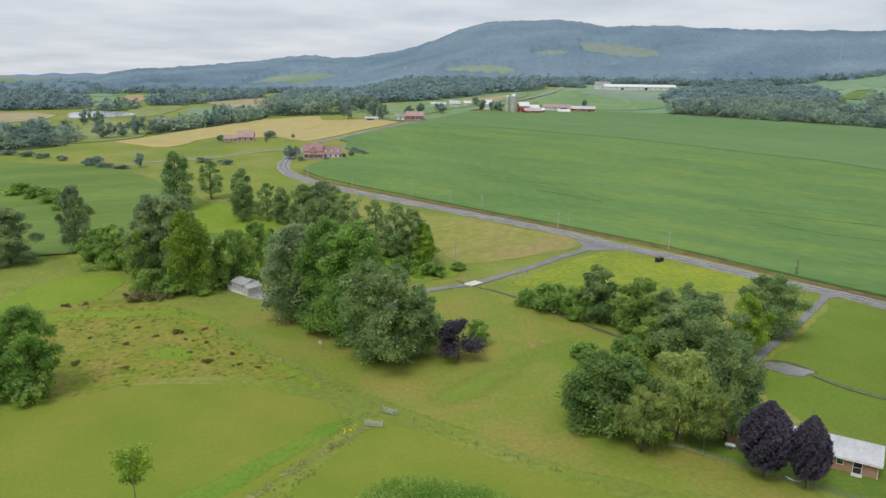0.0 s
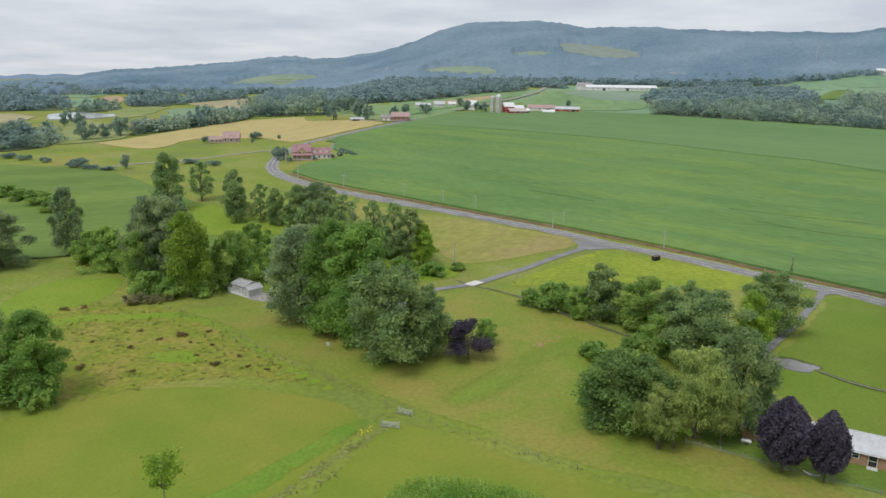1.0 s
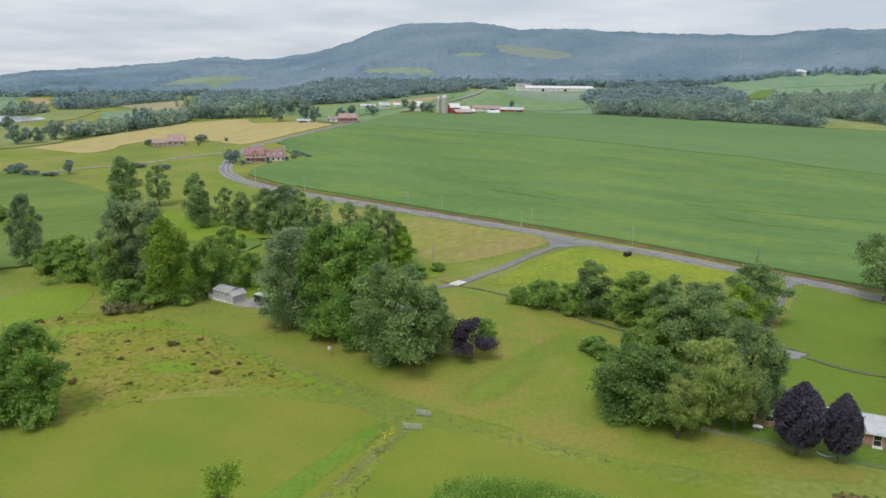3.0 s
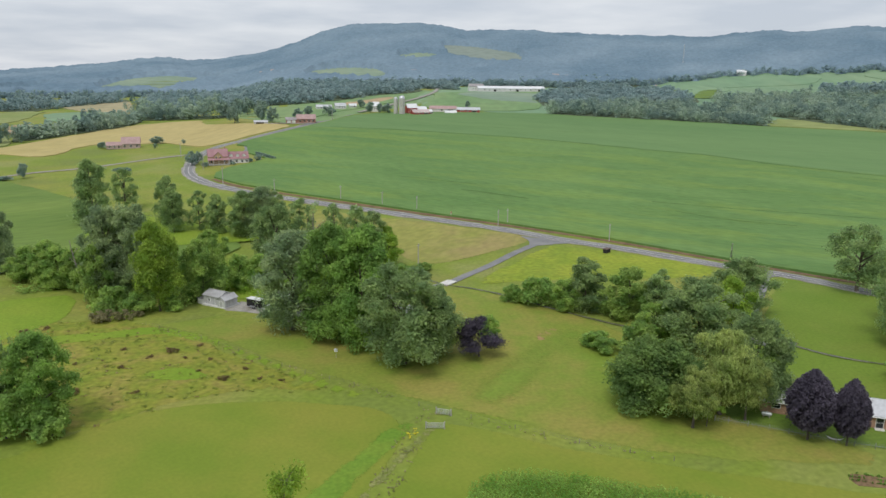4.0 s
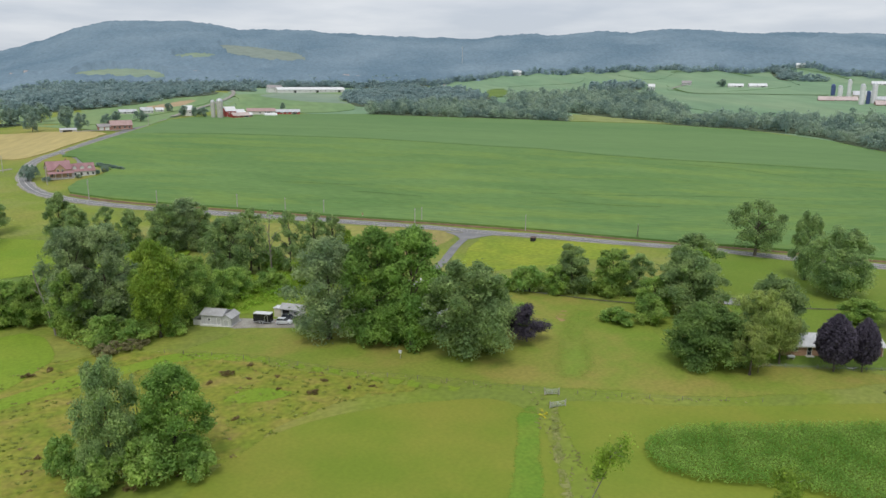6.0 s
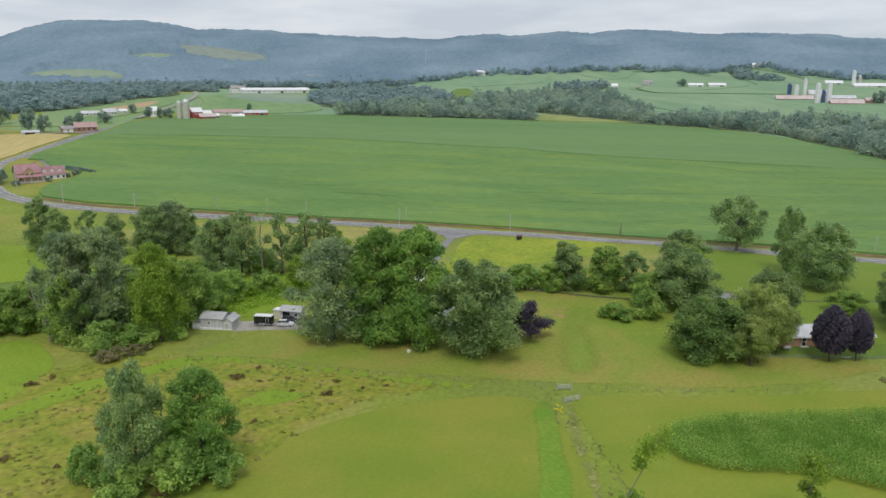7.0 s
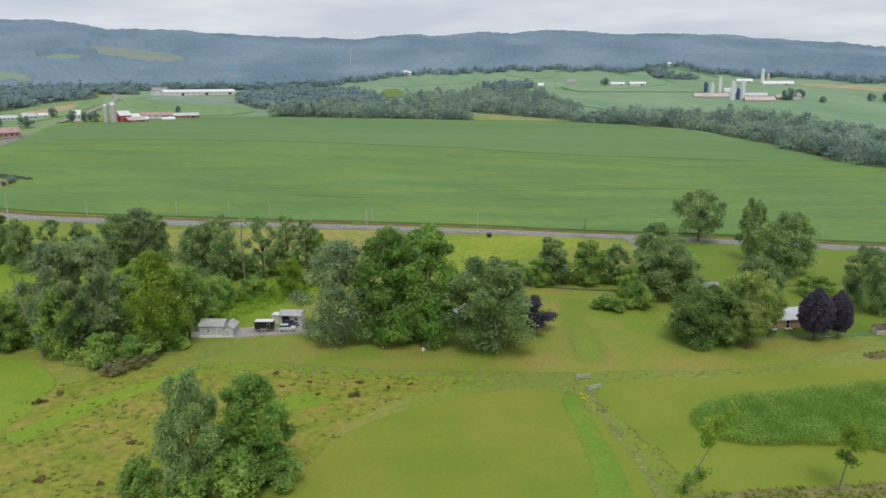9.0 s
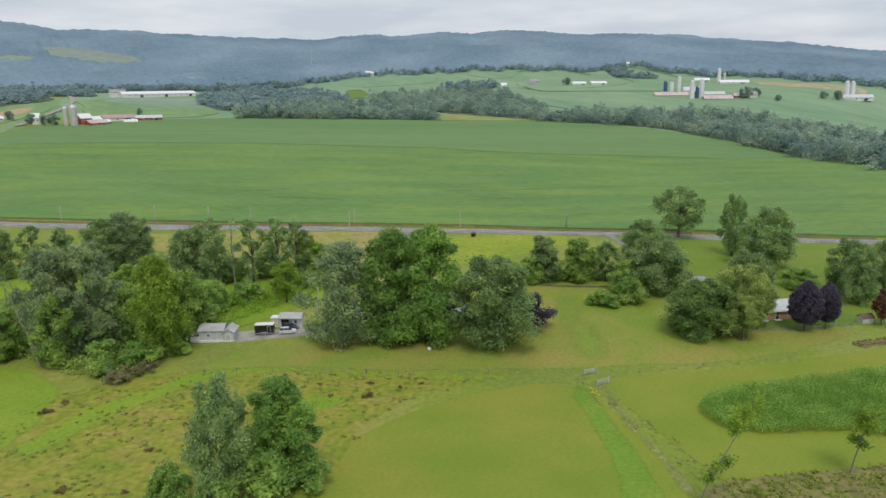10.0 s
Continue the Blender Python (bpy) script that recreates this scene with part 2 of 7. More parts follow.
LEAF_CORN = leaves("corn_leaves", (0.200, 0.372, 0.070), (0.330, 0.495, 0.122))
WEED_BROWN = leaves("brown_weeds", (0.265, 0.205, 0.095), (0.370, 0.295, 0.140))
WEED_GREEN = leaves("green_weeds", (0.253, 0.319, 0.055), (0.352, 0.396, 0.099))
DRYLEAF = leaves("dry_brush", (0.325, 0.305, 0.169), (0.429, 0.390, 0.221), 0.3)
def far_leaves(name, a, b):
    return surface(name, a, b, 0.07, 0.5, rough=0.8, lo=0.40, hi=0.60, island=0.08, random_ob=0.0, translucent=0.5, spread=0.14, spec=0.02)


# far trees carry distance haze in a lighter, bluer leaf colour
FARLEAF = far_leaves("hazed_hedgerow_leaves", (0.235, 0.335, 0.300), (0.455, 0.560, 0.425))
FARWOOD = far_leaves("hazed_woodland_leaves", (0.290, 0.400, 0.405), (0.375, 0.480, 0.465))
# haze blue and soft gully shade are put into the forest's base colours
RIDGEWOOD = surface("hazed_mountain_woodland", (0.150, 0.222, 0.278), (0.215, 0.290, 0.345), 0.010, 0.25, spread=0.11, rough=1.0, bump=0.25, bump_dist=2.0, stretch=(1, 0.6, 1), turn=30, spec=0.0)

WHITEWALL = surface("white_siding", (0.62, 0.61, 0.59), (0.74, 0.73, 0.71), 0.6, 6.0, rough=0.6, spread=0.06, stretch=(1, 1, 6))
GREYWALL = surface("weathered_boards", (0.42, 0.42, 0.42), (0.56, 0.56, 0.56), 0.8, 5.0, rough=0.7, spread=0.12, stretch=(4, 4, 0.6))
CREAM = surface("cream_siding", (0.60, 0.56, 0.46), (0.70, 0.66, 0.55), 0.6, 6.0, rough=0.6, spread=0.06, stretch=(1, 1, 6))
TANWALL = surface("tan_siding", (0.42, 0.30, 0.18), (0.50, 0.37, 0.23), 0.6, 6.0, rough=0.6, spread=0.08, stretch=(1, 1, 6))
BRICK = surface("brick", (0.36, 0.21, 0.14), (0.46, 0.29, 0.20), 1.2, 9.0, rough=0.85, spread=0.22, stretch=(1, 1, 2.5))
PINKWALL = surface("faded_pink_brick", (0.40, 0.31, 0.28), (0.48, 0.38, 0.34), 1.0, 6.0, rough=0.85, spread=0.15)
REDBRICK = surface("red_brick", (0.34, 0.18, 0.14), (0.42, 0.24, 0.19), 1.0, 7.0, rough=0.85, spread=0.18)
REDWALL = surface("red_barn_boards", (0.36, 0.055, 0.05), (0.46, 0.09, 0.08), 0.6, 4.0, rough=0.7, spread=0.14, stretch=(3, 3, 0.5))
ROOFLIGHT = surface("pale_metal_roof", (0.50, 0.51, 0.53), (0.62, 0.63, 0.65), 0.5, 4.0, rough=0.5, spread=0.08, stretch=(1, 1, 1))
ROOFWHITE = surface("white_metal_roof", (0.70, 0.71, 0.72), (0.80, 0.80, 0.80), 0.4, 3.0, rough=0.45, spread=0.06)
ROOFRED = surface("maroon_metal_roof", (0.33, 0.18, 0.19), (0.41, 0.24, 0.25), 0.5, 4.0, rough=0.5, spread=0.12)
ROOFGREY = surface("grey_shingle", (0.30, 0.28, 0.28), (0.40, 0.37, 0.37), 0.6, 6.0, rough=0.85, spread=0.15)
ROOFPINK = surface("faded_shingle", (0.40, 0.27, 0.26), (0.48, 0.34, 0.32), 0.6, 6.0, rough=0.85, spread=0.15)
ROOFBROWN = surface("brown_shingle", (0.13, 0.09, 0.075), (0.19, 0.14, 0.12), 0.8, 6.0, rough=0.85, spread=0.18)
SHEDROOF = surface("dull_metal_roof", (0.38, 0.375, 0.38), (0.48, 0.475, 0.48), 0.5, 3.0, rough=0.6, spread=0.1)
WIREGREY = surface("zinc_wire", (0.221, 0.227, 0.221), (0.273, 0.280, 0.273), 1.0, 6.0, rough=0.5, spread=0.1)
ROOFRUST = surface("rusted_roof", (0.50, 0.40, 0.38), (0.60, 0.50, 0.48), 0.25, 2.0, rough=0.7, spread=0.2)
CONCRETE = surface("silo_concrete", (0.46, 0.44, 0.40), (0.58, 0.56, 0.52), 0.4, 4.0, rough=0.8, spread=0.1, stretch=(1, 1, 4))
SILOWHITE = surface("white_silo", (0.66, 0.66, 0.66), (0.78, 0.78, 0.78), 0.3, 3.0, rough=0.6, spread=0.06, stretch=(1, 1, 3))
SILOBLUE = surface("blue_glazed_steel", (0.07, 0.10, 0.22), (0.09, 0.13, 0.27), 0.4, 3.0, rough=0.3, spread=0.08)
DOME = surface("galvanised_steel", (0.55, 0.56, 0.58), (0.66, 0.67, 0.69), 0.5, 3.0, rough=0.35, metal=0.6, spread=0.06)
TRIM = surface("white_trim", (0.72, 0.72, 0.70), (0.8, 0.8, 0.78), 1.0, 6.0, rough=0.5, spread=0.04)
# near-black; on bays and doors it stands for unlit interiors, with solid walls behind
DARKIN = surface("flat_near_black", (0.03, 0.03, 0.03), (0.05, 0.045, 0.04), 1.0, 6.0, spread=0.2)
GLASS = surface("window_glass", (0.02, 0.024, 0.03), (0.035, 0.04, 0.045), 1.0, 4.0, rough=0.08, spread=0.05, spec=0.6)
BLACKPAINT = surface("black_trailer_paint", (0.012, 0.013, 0.015), (0.02, 0.021, 0.024), 1.0, 6.0, rough=0.25, spread=0.1, spec=0.5)
SILVER = surface("silver_car_paint", (0.58, 0.60, 0.62), (0.66, 0.68, 0.70), 1.0, 6.0, rough=0.3, metal=0.1, spread=0.05, spec=0.5)
DARKCAR = surface("dark_car_paint", (0.05, 0.055, 0.065), (0.07, 0.075, 0.085), 1.0, 6.0, rough=0.25, spread=0.05, spec=0.5)
RUBBER = surface("tyre_rubber", (0.02, 0.02, 0.02), (0.03, 0.03, 0.03), 2.0, 9.0, spread=0.15)
RUSTWIRE = surface("rusted_wire", (0.16, 0.14, 0.11), (0.22, 0.19, 0.15), 1.0, 6.0, rough=0.8, spread=0.1)
# dark green for crop strips; on the beans it holds the row-gap shade
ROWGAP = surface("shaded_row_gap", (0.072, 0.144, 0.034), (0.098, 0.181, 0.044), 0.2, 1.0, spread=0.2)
STEEL = surface("galvanised_pipe", (0.50, 0.52, 0.53), (0.62, 0.63, 0.64), 1.0, 6.0, rough=0.4, metal=0.5, spread=0.08)
BRIDGEDECK = surface("bleached_concrete", (0.62, 0.60, 0.56), (0.74, 0.72, 0.68), 0.8, 6.0, spread=0.1)
BANK = surface("grassy_bank", (0.08, 0.105, 0.03), (0.13, 0.135, 0.045), 0.6, 3.0, bump=0.5, spread=0.3)
# brightness of mirrored sky is put into this pale base colour
POND = surface("pond_water", (0.42, 0.44, 0.44), (0.48, 0.50, 0.50), 0.1, 1.0, rough=0.12, spread=0.1, spec=0.9)
WATER = surface("stream_water", (0.22, 0.215, 0.21), (0.27, 0.26, 0.255), 0.6, 3.0, rough=0.06, bump=0.06, spread=0.1, spec=0.6)
STONE = surface("creek_stone", (0.30, 0.25, 0.20), (0.42, 0.36, 0.30), 1.2, 6.0, bump=0.5, spread=0.25)
YELLOW = surface("yellow_flowers", (0.55, 0.48, 0.03), (0.65, 0.58, 0.05), 2.0, 8.0, spread=0.2)


# ---- lie of the land ----
def soft(v, w):
    return w * np.logaddexp(0, v / w)


def step(a, b, v):
    t = np.clip((v - a) / (b - a), 0, 1)
    return t * t * (3 - 2 * t)


# bearing of the mountain ridge in degrees east of north, and its height
RIDGE_AZ = (-40, -31, -25.5, -24, -22.6, -19, -16.4, -13.5, -11.4, -9.7, -8.4, -7, -4.6, -2, 0.6, 2.3, 3.6, 5.7, 8.7, 10.5, 12.2, 16.3, 19, 21, 25, 28, 30.3, 31.8, 34, 36, 38, 40, 42, 44, 46, 48, 51, 55, 58, 60, 63, 66, 69, 72, 80)
RIDGE_Z = (-8, -3, 10, 21, 26, 32, 38, 46, 53, 55, 51, 52, 61, 74, 98, 112, 119, 121, 123, 118, 111, 112, 108, 105, 102, 100, 98, 105, 107, 104, 109, 112, 109, 114, 114, 109, 105, 104, 100, 94, 88, 82, 71, 63, 50)


def land(x, y):
    x, y = np.asarray(x, float), np.asarray(y, float)
    west = 0.5 + 0.5 * step(-95, -25, x)
    z = 0.048 * (soft(y - 140, 18) - soft(y - 640, 40)) * west
    z = z + 0.075 * (soft(x - 300, 30) - soft(x - 720, 60)) * step(120, 260, y)
    z = z - step(85, 120, y) * (1 - step(150, 190, y))
    r, az = np.hypot(x, y), np.degrees(np.arctan2(x, y))
    top = np.interp(az, RIDGE_AZ, RIDGE_Z)
    return z + (top - z) * step(680, 1400, r) * (1 - 0.3 * step(1500, 2600, r))


def high(x, y):
    return float(land(x, y))


# ---- mesh helpers ----
def mesh_of(name, verts, quads, mat, smooth=False):
    me = bpy.data.meshes.new(name)
    V, Q = np.asarray(verts, np.float32), np.asarray(quads, np.int32)
    me.vertices.add(len(V))
    me.vertices.foreach_set("co", V.ravel())
    me.loops.add(Q.size)
    me.loops.foreach_set("vertex_index", Q.ravel())
    me.polygons.add(len(Q))
    me.polygons.foreach_set("loop_start", np.arange(len(Q), dtype=np.int32) * Q.shape[1])
    if smooth:
        me.polygons.foreach_set("use_smooth", np.ones(len(Q), bool))
    me.update(calc_edges=True)
    me.materials.append(mat)
    return me


def part(name, bm, mat, parent, label=""):
    me = bpy.data.meshes.new(name)
    bmesh.ops.recalc_face_normals(bm, faces=bm.faces[:])
    bm.to_mesh(me)
    bm.free()
    me.materials.append(mat)
    ob = new(name, me)
    ob.parent = parent
    return tagged(ob, label) if label else ob


def thing(name, x, y, turn=0.0, label="", category="", group="", z=None):
    ob = new(name)
    ob.empty_display_size = 0.3
    ob.matrix_basis = pose(x, y, high(x, y) if z is None else z, 0, 0, turn)
    return tagged(ob, label, category, group)


def box(bm, x0, x1, y0, y1, z0, z1):
    return bmesh.ops.create_cube(bm, size=1, matrix=Matrix.LocRotScale(((x0 + x1) / 2, (y0 + y1) / 2, (z0 + z1) / 2), None, (x1 - x0, y1 - y0, z1 - z0)))["verts"]


def cyl(bm, x, y, z0, z1, r0, r1=None, n=12):
    return bmesh.ops.create_cone(bm, cap_ends=True, segments=n, radius1=r0, radius2=r0 if r1 is None else r1, depth=z1 - z0, matrix=Matrix.Translation((x, y, (z0 + z1) / 2)))["verts"]


def bar(bm, a, b, r, n=6):
    a, b = Vector(a), Vector(b)
    d = b - a
    bmesh.ops.create_cone(bm, cap_ends=True, segments=n, radius1=r, radius2=r, depth=d.length, matrix=Matrix.Translation((a + b) / 2) @ d.to_track_quat("Z", "Y").to_matrix().to_4x4())


def boxpart(name, dims, mat, parent, label="", bevel=0.0):
    bm = bmesh.new()
    box(bm, *dims)
    if bevel:
        bmesh.ops.bevel(bm, geom=bm.edges[:], offset=bevel, segments=2, affect="EDGES")
    return part(name, bm, mat, parent, label)


def inside(poly, x, y):
    hit, n = np.zeros(np.shape(x), bool), len(poly)
    for i in range(n):
        (xa, ya), (xb, yb) = poly[i], poly[(i + 1) % n]
        with np.errstate(divide="ignore", invalid="ignore"):
            hit ^= ((ya > y) != (yb > y)) & (x < (xb - xa) * (y - ya) / (yb - ya + 1e-12) + xa)
    return hit


def smooth_line(points, step_m):
    """A rounded line through the points, at even steps."""
    P = np.array(points, float)
    out = []
    for i in range(len(P) - 1):
        a, b, c, d = P[max(i - 1, 0)], P[i], P[i + 1], P[min(i + 2, len(P) - 1)]
        n = max(2, int(np.linalg.norm(c - b) / step_m))
        for k in range(n):
            t = k / n
            out.append(0.5 * (2 * b + (c - a) * t + (2 * a - 5 * b + 4 * c - d) * t * t + (3 * b - a - 3 * c + d) * t ** 3))
    out.append(P[-1])
    return np.array(out)


def edge_distance(P, at):
    """Distance of each point from the outline P."""
    best = np.full(len(at), 1e9)
    for a, b in zip(P, np.roll(P, -1, 0)):
        ab = b - a
        t = np.clip(((at - a) @ ab) / (ab @ ab + 1e-12), 0, 1)
        best = np.minimum(best, np.hypot(*(at - a - t[:, None] * ab).T))
    return best


def field(name, poly, mat, lift, grid, label, category, wobble=0.0, edge=2.0, rounded=True, drop=0.0):
    """A patch of ground draped on the land, with a wavering edge; drop gives it a standing side."""
    P = smooth_line(list(poly) + [poly[0]], edge)[:-1] if rounded else np.array(poly, float)
    if drop == 0.0:
        drop = lift + 0.06
    if wobble:
        P = P + np.array([[noise.noise((x * 0.35, y * 0.35, 3.1)) * wobble, noise.noise((x * 0.35, y * 0.35, 9.7)) * wobble] for x, y in P])
    bm = bmesh.new()
    bm.faces.new([bm.verts.new((x, y, 0)) for x, y in P])
    lo, hi = P.min(0), P.max(0)
    for axis in (0, 1):
        no = (1, 0, 0) if axis == 0 else (0, 1, 0)
        for v in np.arange(math.ceil(lo[axis] / grid) * grid, hi[axis], grid):
            bmesh.ops.bisect_plane(bm, geom=bm.verts[:] + bm.edges[:] + bm.faces[:], plane_co=(v, v, 0), plane_no=no)
    bmesh.ops.triangulate(bm, faces=[f for f in bm.faces if len(f.verts) > 4])
    if drop:
        rim = [e for e in bm.edges if len(e.link_faces) == 1]
        low = bmesh.ops.extrude_edge_only(bm, edges=rim)["geom"]
        low = {g for g in low if isinstance(g, bmesh.types.BMVert)}
    else:
        low = set()
    co = np.array([v.co for v in bm.verts])
    Z = land(co[:, 0], co[:, 1])
    for v, z in zip(bm.verts, Z):
        v.co.z = z + lift - (drop if v in low else 0)
    rim = [0.0 if v in low else float(d) for v, d in zip(bm.verts, edge_distance(P, co[:, :2]))]
    bmesh.ops.recalc_face_normals(bm, faces=bm.faces[:])
    if sum(f.normal.z for f in bm.faces) < 0:
        bmesh.ops.reverse_faces(bm, faces=bm.faces[:])
    me = bpy.data.meshes.new(name)
    bm.to_mesh(me)
    bm.free()
    me.attributes.new("rim", "FLOAT", "POINT").data.foreach_set("value", rim)
    me.materials.append(mat)
    return tagged(new(name, me), label, category, kind="structure")


def ribbon(name, points, width, mat, lift, label, category, step_m=1.5, offset=0.0, wob=0.0, kind="structure", parent=None):
    """A strip of road, path or stream that follows the land."""
    L = smooth_line(points, step_m)
    d = np.gradient(L, axis=0)
    d /= np.linalg.norm(d, axis=1)[:, None] + 1e-9
    s = np.stack([d[:, 1], -d[:, 0]], 1)
    w = np.array([width * max(0.2, 1 + wob * noise.noise((x * 0.3, y * 0.3, 1.0)) + 0.7 * wob * noise.noise((x * 1.9, y * 1.9, 4.0))) for x, y in L]) / 2
    V = []
    cols = (-1, -0.33, 0.33, 1)
    for k in cols:
        p = L + s * (w * k + offset)[:, None]
        V.append(np.c_[p, land(p[:, 0], p[:, 1]) + lift])
    V = np.stack(V, 1).reshape(-1, 3)
    n, c = len(L), len(cols)
    Q = [(i * c + k, i * c + k + 1, (i + 1) * c + k + 1, (i + 1) * c + k) for i in range(n - 1) for k in range(c - 1)]
    ob = new(name, mesh_of(name, V, Q, mat))
    rim = np.repeat((w * 0.67)[:, None], c, 1) * np.array([0, 1, 1, 0])
    ob.data.attributes.new("rim", "FLOAT", "POINT").data.foreach_set("value", rim.ravel())
    if parent:
        ob.parent = parent
        return ob
    return tagged(ob, label, category, kind=kind)


# ---- ground ----
def axis(spans):
    out = []
    for a, b, s in spans:
        out += list(np.arange(a, b, s))
    return np.array(out + [spans[-1][1]])


gx = axis([(-3600, -900, 90), (-900, -300, 20), (-300, -110, 6), (-110, 110, 2.5), (110, 320, 5), (320, 900, 15), (900, 3600, 90)])
gy = axis([(-1500, -200, 100), (-200, 20, 12), (20, 220, 2.5), (220, 480, 5), (480, 900, 12), (900, 1700, 20), (1700, 3600, 95)])
X, Y = np.meshgrid(gx, gy)
Z = land(X, Y)
idx = np.arange(X.size).reshape(X.shape)
Q = np.stack([idx[:-1, :-1], idx[:-1, 1:], idx[1:, 1:], idx[1:, :-1]], -1).reshape(-1, 4)
tagged(new("ground", mesh_of("ground", np.stack([X, Y, Z], -1).reshape(-1, 3), Q, GRASS, True)), "gently rolling green and yellow pasture of a broad farm valley", "ground", kind="structure")

# ---- fields and grass ----
field("soybean_field", [(-42, 211), (-33.6, 198.3), (-21.2, 186.4), (2.4, 169.3), (25, 152.4), (43.8, 134.2), (58.7, 116), (69.3, 99), (79.2, 83), (93.2, 64), (122, 38), (225, 95), (240, 138), (264, 173), (279, 215),
                        (277, 264), (252, 306), (216, 329), (190, 350), (158, 370), (134, 384), (120, 397), (86, 404), (36, 407), (10, 388), (-4.5, 356), (-19, 327), (-30.5, 303.5), (-37.5, 290), (-40.5, 279), (-36.7, 274), (-35.5, 257), (-28.5, 243.5), (-33, 234), (-39.5, 227), (-42, 218)],
      SOY, 0.45, 8, "wide level field of dense green soybeans in faint rows", "crop field", 0.6, 3.0, rounded=False, drop=0.6)
field("wheat_field", [(-132, 289), (-122, 323), (-96, 404), (-71, 405), (-62, 371), (-44, 357), (-28, 347), (-22.5, 336), (-36.5, 309), (-45, 291), (-52, 283), (-59, 287), (-70, 304), (-79, 306), (-98, 309), (-106, 274)], WHEAT, 0.25, 8, "ripe tan wheat field beyond the road bend", "crop field", 1.5, 6.0)
field("crop_field", [(-175, 240), (-140, 232), (-104, 222), (-88, 208), (-72, 188), (-56, 170), (-46, 163), (-35, 152), (-29, 137), (-36, 128), (-56, 130), (-72, 122), (-88, 120), (-135, 138), (-175, 200)], CROP, 0.25, 8, "broad green crop field on the valley side", "crop field", 0.8, 4.0)
field("fresh_hay", [(-62, 171), (-52, 167.5), (-40, 159), (-25, 149.5), (-25.5, 142), (-38, 140), (-50, 140), (-60, 143)], BRIGHT, 0.33, 8, "bright green hay strip behind the trees", "hay field", 0.5, 3.0)
field("dry_meadow", [(-28, 178), (-5, 164), (14, 152), (29, 138), (18, 127), (3, 120), (-3, 132), (-18, 155)], TANGRASS, 0.03, 2.5, "mown hay meadow drying to tan beside the road", "meadow", 0.8, 3.0)
field("yellow_meadow", [(30, 132), (42, 124), (53, 113), (50, 105), (40, 104), (19, 106.5), (9, 106), (14, 115)], YELGRASS, 0.03, 2.5, "bright yellow-green meadow beside the road", "meadow", 0.8, 3.0)
field("lawn", [(-38, 92), (-30, 96), (-12, 98), (4, 104), (14, 96), (22, 80), (18, 66), (25, 58), (30, 46), (12, 50.5), (1, 58), (-4, 62), (-11, 68), (-21, 77), (-30, 87)], LAWN, 0.015, 2.5, "mown lawn round the shaded house, patched with dry grass", "lawn", 0.6, 2.0)
field("lawn_east", [(32, 66), (34, 71.5), (37, 75.6), (42.8, 82.4), (48, 88.8), (53.4, 95), (59, 102), (66, 92), (78, 76), (90, 60), (70, 40), (36, 42), (34, 58)], EASTLAWN, 0.015, 2.5, "close-mown lawn between stream and road", "lawn", 0.6, 2.0)
field("mown_field", [(-42, 60.5), (-36.6, 65.4), (-31, 67.6), (-25.5, 68.0), (-19.5, 67.0), (-13.5, 65.2), (-9.6, 61.8), (-10.5, 55), (-18, 42), (-30, 30), (-60, 30), (-50, 55)], MOWN, 0.015, 2.5, "mown hay field with a curving edge", "field", 0.4, 1.5)
field("hay_meadow", [(-6.5, 60.5), (-2, 58), (4, 53.6), (12, 49), (30, 40), (48, 28), (60, 5), (-30, 5), (-22, 26), (-17, 38), (-12, 49), (-8, 57)], MOWN, 0.0125, 2.5, "mown yellow-green hay meadow round the corn", "meadow", 0.3, 1.5)
field("weedy_meadow", [(-50, 97), (-40, 95.5), (-27, 82), (-17, 71), (-13, 67.5), (-23, 70), (-31, 68), (-37.5, 63.5), (-46, 64), (-60, 66), (-75, 75), (-66, 84)], MEADOW, 0.0175, 2.5, "rough weedy meadow with brown seed heads", "meadow", 0.8, 1.5)
field("fresh_strip", [(-57, 87), (-53.5, 88.4), (-48.8, 90.8), (-42.2, 91.6), (-36.4, 92.4), (-29.3, 87.4), (-24.3, 81.4), (-20.0, 76.6), (-14.6, 70.4), (-10.5, 66.4), (-12.2, 65.8), (-15.4, 68.0), (-20.6, 73.4), (-24.4, 78.2), (-29.4, 83.9), (-35.6, 88.4), (-41.8, 87.8), (-47.6, 86.6), (-51.6, 85.0), (-57, 83.4)], BRIGHT, 0.0225, 1.5, "bright green mown strip along the fence", "grass", 0.3, 1.5)
field("fresh_strip", [(-9.4, 61.8), (-7.6, 59.8), (-9.6, 56.6), (-11.9, 53.4), (-14.2, 50.4), (-16.0, 47.6), (-18.6, 44.6), (-25, 37.5), (-31, 40), (-24.4, 45.2), (-21.0, 48.0), (-17.2, 52.2), (-13.4, 57.2), (-11.2, 60.2)], STRIPGRASS, 0.0225, 1.5, "bright green mown strip beside the track", "grass", 0.3, 1.5)
field("fresh_strip", [(-36, 77), (-31, 78), (-27.5, 74.5), (-31, 73.5), (-35, 75)], BRIGHT, 0.0275, 1.5, "bright green patch in the rough meadow", "grass", 0.3, 1.5)
field("fresh_strip", [(-52.3, 111.3), (-49.7, 107.1), (-48.8, 100.0), (-49.4, 96.3), (-52.3, 91.4), (-55.7, 87.4), (-57.1, 86.8), (-62, 92), (-62, 108)], BRIGHT, 0.025, 1.5, "bright green hay field beside the shrubs", "grass", 0.3, 1.5)
field("house_lawn", [(19.6, 56.2), (23.5, 53.6), (28, 50.3), (34.5, 46.6), (38.5, 49), (35, 52), (30, 55), (24, 59)], YARDLAWN, 0.0225, 2.5, "deep green lawn in front of the brick house", "lawn", 0.3, 1.5)
